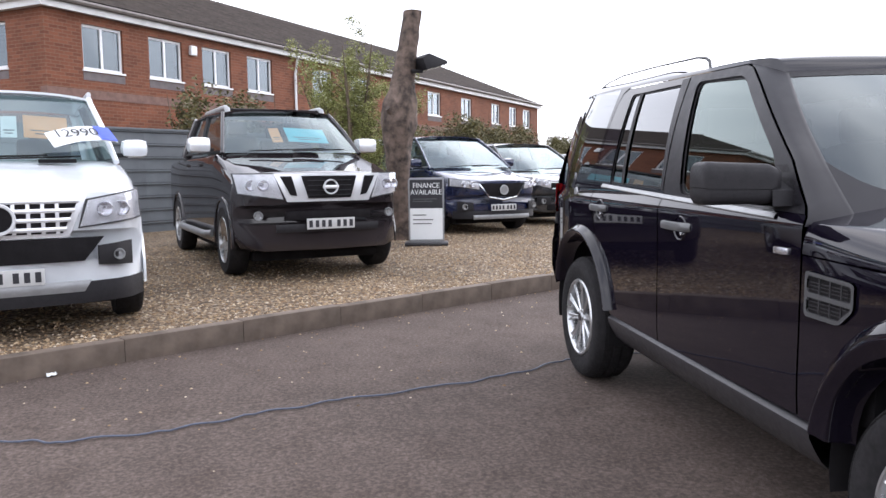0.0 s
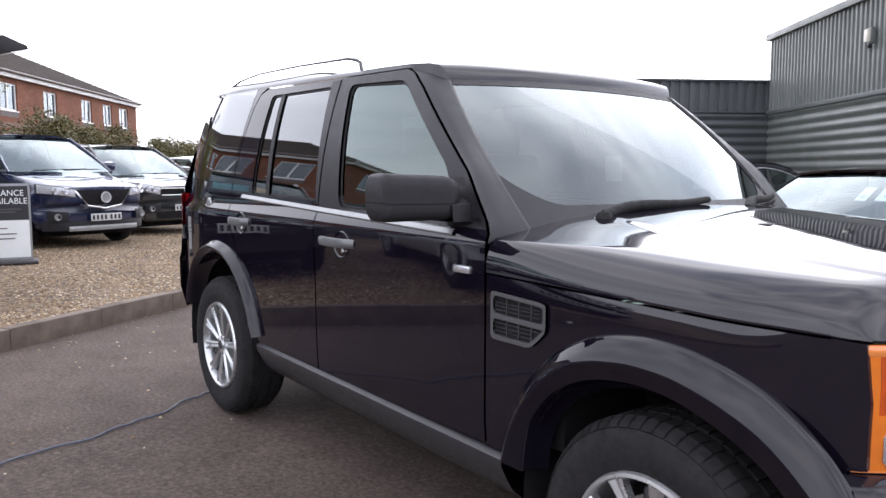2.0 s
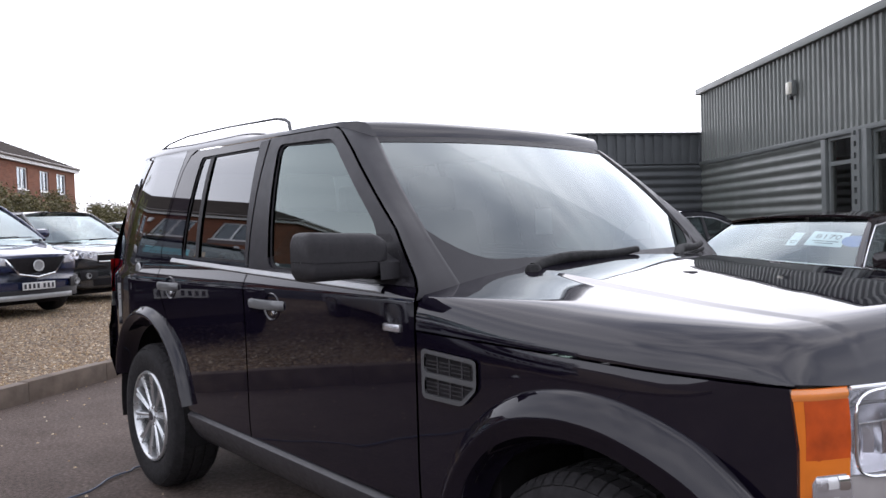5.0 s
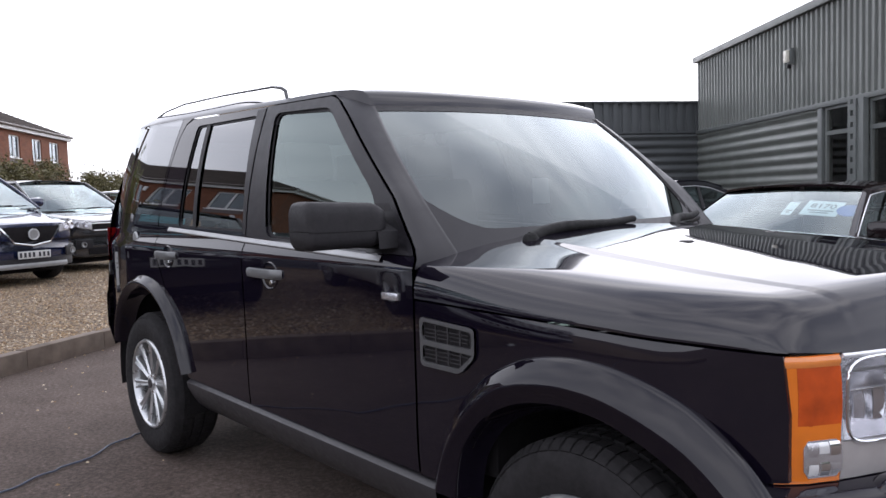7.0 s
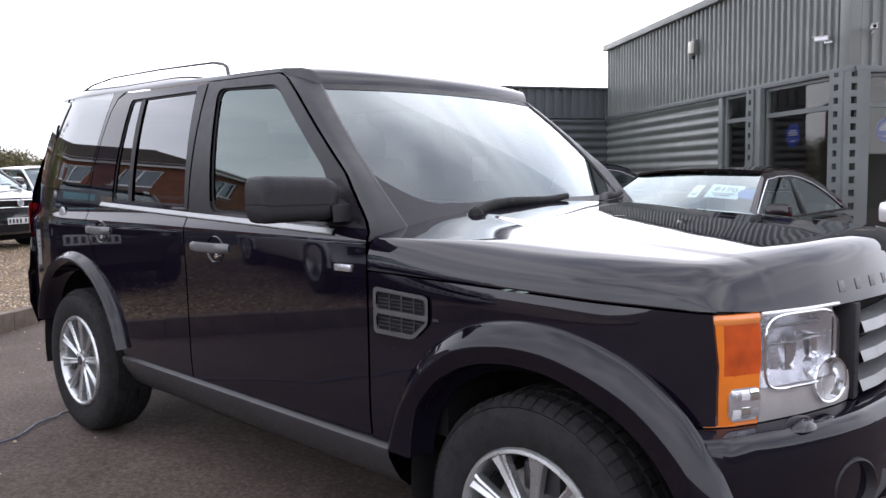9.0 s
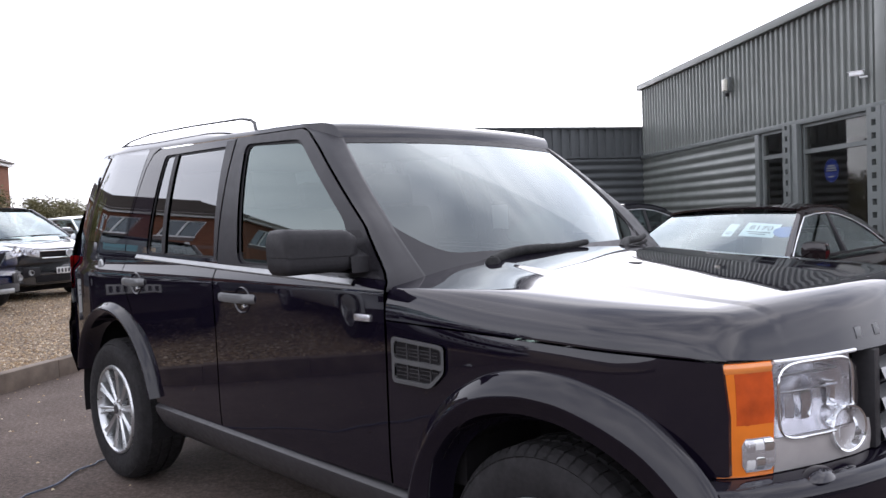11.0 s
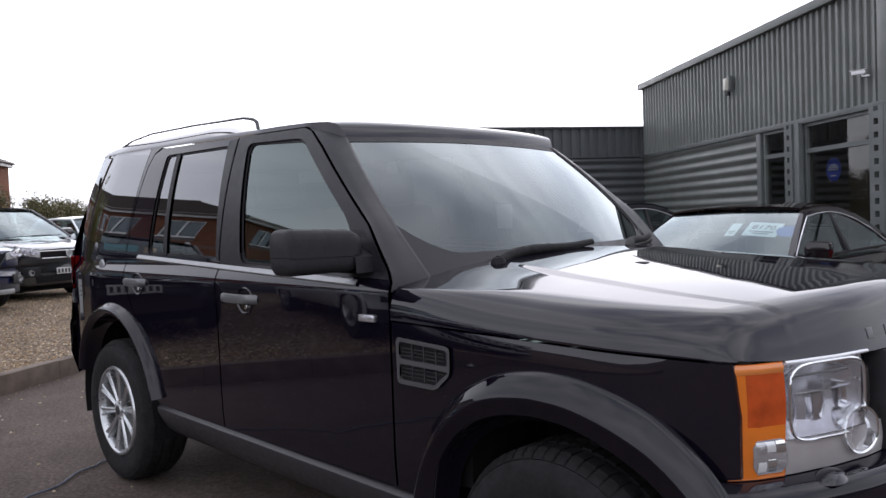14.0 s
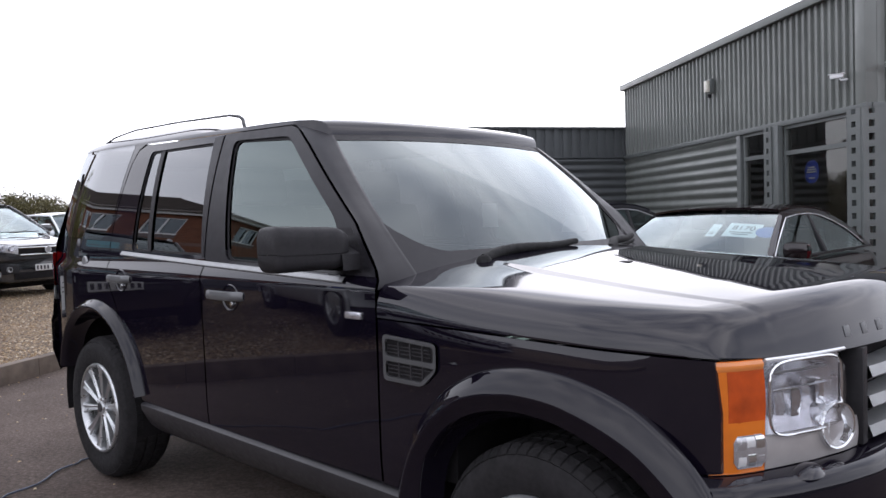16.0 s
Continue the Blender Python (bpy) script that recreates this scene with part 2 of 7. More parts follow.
GREY_PAINT = car_paint("dark_grey_paint", (0.035, 0.036, 0.04), 0.3)
WHITE_PAINT = car_paint("white_paint", (0.62, 0.63, 0.64), 0.1)
PLASTIC = plain("black_textured_plastic", (0.0135, 0.0125, 0.0145), 0.55, 0, 0.2, 30.0, 0.15)
TRIM = plain("dark_grey_trim", (0.030, 0.029, 0.032), 0.42, 0, 0.15, 12.0)
RUBBER = plain("tyre_rubber", (0.0165, 0.0155, 0.0165), 0.82, 0, 0.3, 18.0, 0.3)
ALLOY = plain("silver_alloy", (0.56, 0.57, 0.58), 0.30, 0.85, 0.08, 9.0)
CHROME = plain("chrome", (0.80, 0.81, 0.82), 0.07, 1.0, 0.04, 9.0)
REFLECTOR = plain("lamp_reflector", (0.60, 0.60, 0.63), 0.24, 0.8, 0.12, 18.0)
LAMP_GREY = plain("lamp_grey", (0.60, 0.61, 0.63), 0.3, 0.2, 0.15, 16.0)
LAMP_SURROUND = plain("warm_grey_lamp_surround", (0.36, 0.34, 0.335), 0.35, 0.25, 0.08, 14.0)
BRIGHT = plain("bright_silver_trim", (0.78, 0.79, 0.81), 0.22, 0.45, 0.05, 9.0)
SATIN = plain("satin_silver_plastic", (0.30, 0.305, 0.31), 0.35, 0.5, 0.1, 12.0)
HANDLE_GREY = plain("handle_grey_plastic", (0.115, 0.117, 0.12), 0.4, 0.2, 0.1, 12.0)
VENT_GREY = plain("vent_grey_plastic", (0.078, 0.079, 0.082), 0.4, 0.2, 0.1, 12.0)
DARK = plain("matt_black", (0.013, 0.012, 0.013), 0.9, 0, 0.2, 10.0)
INTERIOR = plain("charcoal_interior", (0.022, 0.022, 0.024), 0.75, 0, 0.25, 9.0)
SEAT = plain("seat_leather", (0.045, 0.043, 0.042), 0.5, 0, 0.2, 9.0)
DISC = plain("brake_steel", (0.24, 0.23, 0.22), 0.35, 0.9, 0.2, 15.0)
WHITE = plain("white_upvc", (0.74, 0.75, 0.76), 0.4, 0, 0.06, 4.0)
SOFFIT = plain("white_fascia_board", (0.58, 0.58, 0.57), 0.5, 0, 0.12, 2.0)
PAPER = plain("white_card", (0.78, 0.80, 0.80), 0.6, 0, 0.04, 4.0)
BLUE = plain("blue_card", (0.03, 0.07, 0.50), 0.5, 0, 0.1, 5.0)
VEILED_CARD = plain("pale_white_card", (0.72, 0.78, 0.80), 0.6, 0, 0.05, 4.0)
PALE_BLUE = plain("mid_blue_card", (0.06, 0.13, 0.45), 0.5, 0, 0.1, 5.0)
ORANGE_CARD = plain("orange_card", (0.75, 0.36, 0.14), 0.6, 0, 0.08, 5.0)
AQUA_CARD = plain("aqua_card", (0.12, 0.55, 0.66), 0.6, 0, 0.08, 5.0)
INK = plain("black_print", (0.02, 0.02, 0.025), 0.6, 0, 0.1, 20.0)
PLATE_WHITE = plain("plate_white", (0.50, 0.50, 0.49), 0.45, 0, 0.06, 14.0)
AMBER = plain("amber_lens", (0.62, 0.155, 0.010), 0.12, 0, 0.06, 20.0, coat=1.0)
AMBER_PALE = plain("pale_amber_lens", (0.68, 0.22, 0.05), 0.15, 0, 0.06, 20.0, coat=1.0)
AMBER_DEEP = plain("deep_amber_lens", (0.42, 0.058, 0.004), 0.15, 0, 0.3, 14.0, coat=1.0)
RED_LENS = plain("red_lens", (0.50, 0.012, 0.012), 0.12, 0, 0.08, 20.0, coat=1.0)
CLEAR_LENS = glass("clear_lens", (0.95, 0.95, 0.96), 0.05)
WINDSCREEN = glass("windscreen_glass", (0.15, 0.17, 0.165), 0.105, color=(0.90, 0.98, 1.0))
SIDE_GLASS = glass("side_window_glass", (0.14, 0.19, 0.17), 0.125, color=(0.88, 1.0, 0.97))
PRIVACY = glass("privacy_glass", (0.05, 0.05, 0.055), 0.15)
CAR_GLASS = glass("car_glass", (0.58, 0.66, 0.65), 0.115, color=(0.86, 0.96, 0.98))
SHOP_GLASS = glass("shop_glass", (0.66, 0.66, 0.65), 0.06, color=(0.74, 0.74, 0.72))
SHOP_WALL = plain("grey_showroom_lining", (0.55, 0.53, 0.52), 0.7, 0, 0.2, 0.8)
HOUSE_GLASS = glass("house_glass", (0.35, 0.39, 0.42), 0.095, color=(0.84, 0.93, 1.0))
ROOF_TILE = plain("brown_roof_tile", (0.066, 0.053, 0.046), 0.85, 0, 0.3, 2.5)
BARK = plain("stripped_bark", (0.092, 0.066, 0.052), 0.9, 0, 0.8, 7.0, 1.0)
TWIG = plain("twig_bark", (0.10, 0.075, 0.05), 0.9, 0, 0.3, 10.0)
for dull, level in ((PLASTIC, 0.32), (RUBBER, 0.22), (DARK, 0.1)):
    dull.node_tree.nodes["Principled BSDF"].inputs["Specular IOR Level"].default_value = level
LEAF = leaf_material("spring_leaf", (0.120, 0.138, 0.036), (0.29, 0.295, 0.095))
HEDGE_LEAF = leaf_material("hedge_leaf", (0.05, 0.050, 0.018), (0.15, 0.13, 0.045))
CABLE = plain("blue_hose", (0.070, 0.085, 0.125), 0.5, 0, 0.15, 30.0)
LAMP_GLASS = plain("lamp_cover", (0.62, 0.60, 0.52), 0.3, 0, 0.1, 20.0)


# ---- mesh helpers ----
def mesh_ob(name, bm, mat, parent=None, label="", smooth=None):
    me = bpy.data.meshes.new(name)
    bmesh.ops.recalc_face_normals(bm, faces=bm.faces)
    bm.to_mesh(me)
    bm.free()
    for m in mat if isinstance(mat, (list, tuple)) else [mat]:
        me.materials.append(m)
    if smooth is not None:
        me.shade_smooth()
        me.set_sharp_from_angle(angle=radians(smooth))
    ob = new(name, me)
    if parent:
        ob.parent = parent
    if label:
        ob["label"] = label
    return ob


def part(name, bm, mat, parent, label="", smooth=35):
    return mesh_ob(name, bm, mat, parent, label, smooth)


def thing(name, label, category, group="", at=None, kind=""):
    ob = new(name)
    ob.empty_display_size = 0.2
    if at is not None:
        ob.matrix_world = at
    return tagged(ob, label, category, group, kind)


def box_into(bm, lo, hi, m=None, bevel=0.0):
    """An axis box from corner lo to corner hi, bevelled, optionally moved by m."""
    b2 = bmesh.new()
    c = [(lo[k] + hi[k]) / 2 for k in range(3)]
    s = [abs(hi[k] - lo[k]) for k in range(3)]
    bmesh.ops.create_cube(b2, size=1.0, matrix=Matrix.LocRotScale(c, None, s))
    if bevel:
        bmesh.ops.bevel(b2, geom=b2.edges[:], offset=bevel, segments=2, affect="EDGES", profile=0.6)
    if m is not None:
        b2.transform(m)
    join_into(bm, b2)
    return bm


def join_into(bm, b2):
    me = bpy.data.meshes.new("tmp")
    b2.to_mesh(me)
    b2.free()
    bm.from_mesh(me)
    bpy.data.meshes.remove(me)


def box(lo, hi, bevel=0.0, m=None):
    return box_into(bmesh.new(), lo, hi, m, bevel)


def loft(rows, close_v=False, close_u=False):
    """A sheet through rows of points, all rows of one length."""
    bm = bmesh.new()
    vs = [[bm.verts.new(p) for p in r] for r in rows]
    n, k = len(rows), len(rows[0])
    for i in range(n if close_u else n - 1):
        for j in range(k if close_v else k - 1):
            quad = [vs[i][j], vs[(i + 1) % n][j], vs[(i + 1) % n][(j + 1) % k], vs[i][(j + 1) % k]]
            try:
                bm.faces.new(quad)
            except ValueError:
                pass
    return bm


def loft_solid(rows, thick, close_v=False):
    bm = loft(rows, close_v)
    bmesh.ops.recalc_face_normals(bm, faces=bm.faces)
    bmesh.ops.solidify(bm, geom=bm.faces[:], thickness=thick)
    return bm


def lathe(profile, segs=48, axis="Y"):
    """Turns (radius, along) pairs round the axis."""
    rows = []
    for i in range(segs):
        a = 2 * math.pi * i / segs
        if axis == "Y":
            rows.append([(r * math.cos(a), h, r * math.sin(a)) for r, h in profile])
        else:
            rows.append([(r * math.cos(a), r * math.sin(a), h) for r, h in profile])
    return loft(rows, close_u=True)


def tube(points, radius, sides=8, caps=True):
    """A round bar along points; radius is a number or one per point."""
    pts = [Vector(p) for p in points]
    rows = []
    for i, p in enumerate(pts):
        d = (pts[min(i + 1, len(pts) - 1)] - pts[max(i - 1, 0)]).normalized()
        up = Vector((0, 0, 1)) if abs(d.z) < 0.95 else Vector((1, 0, 0))
        a = d.cross(up).normalized()
        b = a.cross(d)
        r = radius[i] if isinstance(radius, (list, tuple)) else radius
        rows.append([p + (a * math.cos(2 * math.pi * k / sides) + b * math.sin(2 * math.pi * k / sides)) * r for k in range(sides)])
    bm = loft(rows, close_v=True)
    if caps:
        bm.verts.ensure_lookup_table()
        n = len(bm.verts)
        bm.faces.new([bm.verts[k] for k in range(sides)])
        bm.faces.new([bm.verts[n - sides + k] for k in range(sides)])
    return bm


def slab(outline, thick, to3d, bevel=0.0):
    """A flat plate: a 2D outline given depth; to3d places (u, v, depth)."""
    bm = bmesh.new()
    a = [bm.verts.new(to3d(u, v, 0)) for u, v in outline]
    b = [bm.verts.new(to3d(u, v, thick)) for u, v in outline]
    n = len(outline)
    bm.faces.new(a)
    bm.faces.new(list(reversed(b)))
    for i in range(n):
        bm.faces.new([a[i], a[(i + 1) % n], b[(i + 1) % n], b[i]])
    if bevel:
        bmesh.ops.recalc_face_normals(bm, faces=bm.faces)
        bmesh.ops.bevel(bm, geom=bm.edges[:], offset=bevel, segments=2, affect="EDGES", profile=0.6)
    return bm


def rounded(pts, r, seg=5):
    """Rounds the corners of a closed 2D outline."""
    out = []
    n = len(pts)
    for i in range(n):
        p0, p, p1 = Vector(pts[i - 1]), Vector(pts[i]), Vector(pts[(i + 1) % n])
        a, b = p0 - p, p1 - p
        rr = min(r, a.length * 0.45, b.length * 0.45)
        s, e = p + a.normalized() * rr, p + b.normalized() * rr
        for k in range(seg + 1):
            t = k / seg
            out.append(tuple((1 - t) ** 2 * s + 2 * t * (1 - t) * p + t * t * e))
    return out


def bars(name, items, mat, parent):
    """Plain bars (lo, hi), each a part of its own."""
    for lo, hi in items:
        part(name, box(lo, hi), mat, parent, "", None)


def frame_mesh(us, vs, panes, depth, to3d):
    """A window frame in one piece: a grid of us by vs lines with the pane cells left open."""
    bm = bmesh.new()
    g = [[[bm.verts.new(to3d(u, v, d)) for v in vs] for u in us] for d in (0.0, depth)]
    solid = {(i, j) for i in range(len(us) - 1) for j in range(len(vs) - 1)} - set(panes)
    for i, j in solid:
        for k in (0, 1):
            bm.faces.new([g[k][i][j], g[k][i + 1][j], g[k][i + 1][j + 1], g[k][i][j + 1]])
        for (a, b), (di, dj) in ((((i, j), (i + 1, j)), (0, -1)), (((i, j + 1), (i + 1, j + 1)), (0, 1)), (((i, j), (i, j + 1)), (-1, 0)), (((i + 1, j), (i + 1, j + 1)), (1, 0))):
            if (i + di, j + dj) not in solid:
                bm.faces.new([g[0][a[0]][a[1]], g[0][b[0]][b[1]], g[1][b[0]][b[1]], g[1][a[0]][a[1]]])
    return bm


def text_mesh(body, size, extrude=0.0):
    """Letters as a mesh, centred, in the x-y plane."""
    cu = bpy.data.curves.new("letters", "FONT")
    cu.body, cu.size, cu.extrude, cu.align_x, cu.align_y = body, size, extrude, "CENTER", "CENTER"
    ob = bpy.data.objects.new("letters", cu)
    me = bpy.data.meshes.new_from_object(ob)
    bm = bmesh.new()
    bm.from_mesh(me)
    bpy.data.objects.remove(ob)
    bpy.data.meshes.remove(me)
    return bm


def smooth01(a, b, x):
    t = max(0.0, min(1.0, (x - a) / (b - a)))
    return t * t * (3 - 2 * t)


def interp(x, table):
    """Piecewise linear lookup in (x, value) pairs."""
    if x <= table[0][0]:
        return table[0][1]
    for (a, va), (b, vb) in zip(table, table[1:]):
        if x <= b:
            return va + (vb - va) * (x - a) / (b - a)
    return table[-1][1]


# ---- the ground, the kerb and the gravel bed ----
KERB_LINE = [(1.2, -9.6), (-1.2, -6.6), (-3.35, -3.65), (-4.6, -1.85), (-5.75, -0.12), (-6.5, 1.05), (-8.6, 4.2), (-12.4, 9.6), (-19.0, 19.0), (-30, 34)]


def offset_line(line, d):
    """The line moved sideways to its left by d."""
    out = []
    for i, p in enumerate(line):
        a, b = Vector(line[max(i - 1, 0)]), Vector(line[min(i + 1, len(line) - 1)])
        t = (b - a).normalized()
        out.append((p[0] - t.y * d, p[1] + t.x * d))
    return out


def dense(line, step):
    out = []
    for a, b in zip(line, line[1:]):
        a, b = Vector(a), Vector(b)
        n = max(1, int((b - a).length / step))
        out += [tuple(a + (b - a) * k / n) for k in range(n)]
    return out + [tuple(line[-1])]


def yard_z(x):
    """The yard falls gently towards +x from the rear axle of the black car on."""
    q = min(x, 16.0) + 2.9
    return -0.0195 * (q if q > 0.7 else max(0.0, q + 0.7) ** 2 / 2.8)


def build_ground():
    rows = []
    ys = [-900, -300, -100, -40, -20, -10, -5, 0, 5, 10, 20, 40, 100, 300, 900]
    xs = [-900, -300, -100, -40, -20, -10, -5, -3.6, -3.2, -2.8, -2.4, -2, -1, 0, 1, 2, 4, 8, 16, 40, 100, 300, 900]
    for x in xs:
        rows.append([(x, y, yard_z(x)) for y in ys])
    g = mesh_ob("ground", loft(rows), ASPHALT, None, "", 60)
    tagged(g, "worn grey-brown asphalt of the sales yard", "ground", kind="structure")
    # gravel: a sheet that rises gently away from the kerb
    edge = dense(KERB_LINE, 0.5)
    rows = []
    for d in (0.10, 0.5, 1.2, 2.5, 4, 6, 9, 13, 20, 40):
        z = 0.152 + 0.048 * smooth01(0.1, 2.2, d)
        rows.append([(x, y, z + 0.012 * noise.noise((x * 1.3, y * 1.3, 0)) * (d > 0.2)) for x, y in offset_line(edge, d)])
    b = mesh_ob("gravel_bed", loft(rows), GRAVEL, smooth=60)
    tagged(b, "golden gravel bed behind the concrete kerb", "gravel", kind="structure")
    return edge


def build_kerb(edge):
    kerb = thing("kerb", "stained brown-grey concrete edging along the gravel", "kerb", kind="structure")
    # individual kerb stones, 0.915 m long
    line = [Vector(p) for p in dense(KERB_LINE, 0.02)]
    stones, run, start = [], 0.0, line[0]
    for a, b in zip(line, line[1:]):
        run += (b - a).length
        if run >= 0.915:
            stones.append((start, b))
            start, run = b, 0.0
    for k, (a, b) in enumerate(stones[:24]):
        L = (b - a).length
        bm = box((0.001, -0.01, -0.05), (L - 0.001, 0.115, 0.166), 0.009)
        ob = part("kerb_stone", bm, KERB, kerb)
        ob.matrix_local = pose(a.x, a.y, 0.004 * math.sin(k * 2.1), 0, 0.15 * math.sin(k * 1.7), math.degrees(math.atan2(b.y - a.y, b.x - a.x)))
    bm = bmesh.new()
    for a, b in stones[24:]:
        m = pose(a.x, a.y, 0, 0, 0, math.degrees(math.atan2(b.y - a.y, b.x - a.x)))
        box_into(bm, (0.003, -0.01, -0.05), ((b - a).length - 0.003, 0.115, 0.166), m, 0.012)
    tagged(part("kerb_run", bm, KERB, kerb), kind="stuff")


def gravel_z(d):
    return 0.152 + 0.048 * smooth01(0.1, 2.2, d)


def build_pebbles():
    """Loose stones that lie proud of the bed where it comes near."""
    rnd = random.Random(5)
    verts, faces = [], []
    line = [Vector(p) for p in dense([p for p in KERB_LINE if -13 < p[0] < -2.0], 0.1)]
    base = [(1, 0, 0), (-1, 0, 0), (0, 1, 0), (0, -1, 0), (0, 0, 1)]
    tri = [(0, 2, 4), (2, 1, 4), (1, 3, 4), (3, 0, 4)]
    for k in range(26000):
        i = rnd.randrange(len(line) - 1)
        t = (line[i + 1] - line[i]).normalized()
        d = 0.14 + 6.0 * rnd.random() ** 1.5
        p = line[i] + Vector((-t.y, t.x)) * d + t * rnd.uniform(0, 0.1)
        s, a = rnd.uniform(0.007, 0.019), rnd.uniform(0, 6.28)
        sx, sy, sz = s * rnd.uniform(0.8, 1.5), s * rnd.uniform(0.7, 1.1), s * rnd.uniform(0.5, 1.0)
        n = len(verts)
        for bx, by, bz in base:
            x, y = bx * sx * rnd.uniform(0.7, 1.1), by * sy * rnd.uniform(0.7, 1.1)
            verts.append((p.x + x * math.cos(a) - y * math.sin(a), p.y + x * math.sin(a) + y * math.cos(a), gravel_z(d) + bz * sz + 0.002))
        faces += [tuple(n + q for q in f) for f in tri]
    # a few chips strayed onto the asphalt
    for k in range(420):
        i = rnd.randrange(len(line) - 1)
        t = (line[i + 1] - line[i]).normalized()
        d = -0.03 - 2.6 * rnd.random() ** 2.2
        p = line[i] + Vector((-t.y, t.x)) * d
        s, a = rnd.uniform(0.005, 0.012), rnd.uniform(0, 6.28)
        n = len(verts)
        for bx, by, bz in base:
            x, y = bx * s * 1.2, by * s
            verts.append((p.x + x * math.cos(a) - y * math.sin(a), p.y + x * math.sin(a) + y * math.cos(a), bz * s * 0.8))
        faces += [tuple(n + q for q in f) for f in tri]
    me = bpy.data.meshes.new("loose_gravel")
    me.from_pydata(verts, [], faces)
    me.materials.append(PEBBLE)
    tagged(new("loose_gravel", me), "loose golden gravel stones on the bed and yard edge", "gravel", kind="stuff")


edge = build_ground()
build_kerb(edge)
build_pebbles()


# ---- corrugated sheets ----
def ribbed_sheet(length, z0, z1, pitch, depth, upright, flat=0.45):
    """A box-profile sheet along +x, ribs standing out to -y; upright ribs or lying ones."""
    prof = []
    n = int((length if upright else z1 - z0) / pitch) + 1
    end = length if upright else z1 - z0
    for k in range(n):
        a = k * pitch
        for f, d in ((0.0, 0.0), (flat * 0.85, 0.0), (flat, depth), (0.92, depth), (1.0, 0.0)):
            q = a + f * pitch
            if q <= end:
                prof.append((q, d))
    prof.append((end, 0.0))
    if upright:
        rows = [[(q, -d, z0) for q, d in prof], [(q, -d, z1) for q, d in prof]]
    else:
        rows = [[(0, -d, z0 + q) for q, d in prof], [(length, -d, z0 + q) for q, d in prof]]
    return loft(rows)


def wavy_sheet(length, z0, z1, pitch, depth):
    """A round-corrugated sheet along +x, its waves lying level and standing out to -y."""
    n = int((z1 - z0) / pitch * 10)
    prof = [(z0 + (z1 - z0) * k / n, depth * (0.5 - 0.5 * math.cos(2 * math.pi * (z1 - z0) * k / n / pitch)) ** 0.75) for k in range(n + 1)]
    return loft([[(0, -d, z) for z, d in prof], [(length, -d, z) for z, d in prof]])


U_ANGLE = math.degrees(math.atan2(-0.616, 0.787))
C0 = (-7.45, 13.21)
FRONT_LEN, SIDE_LEN = 7.68, 9.0
TOP, BAND = 3.94, 2.53


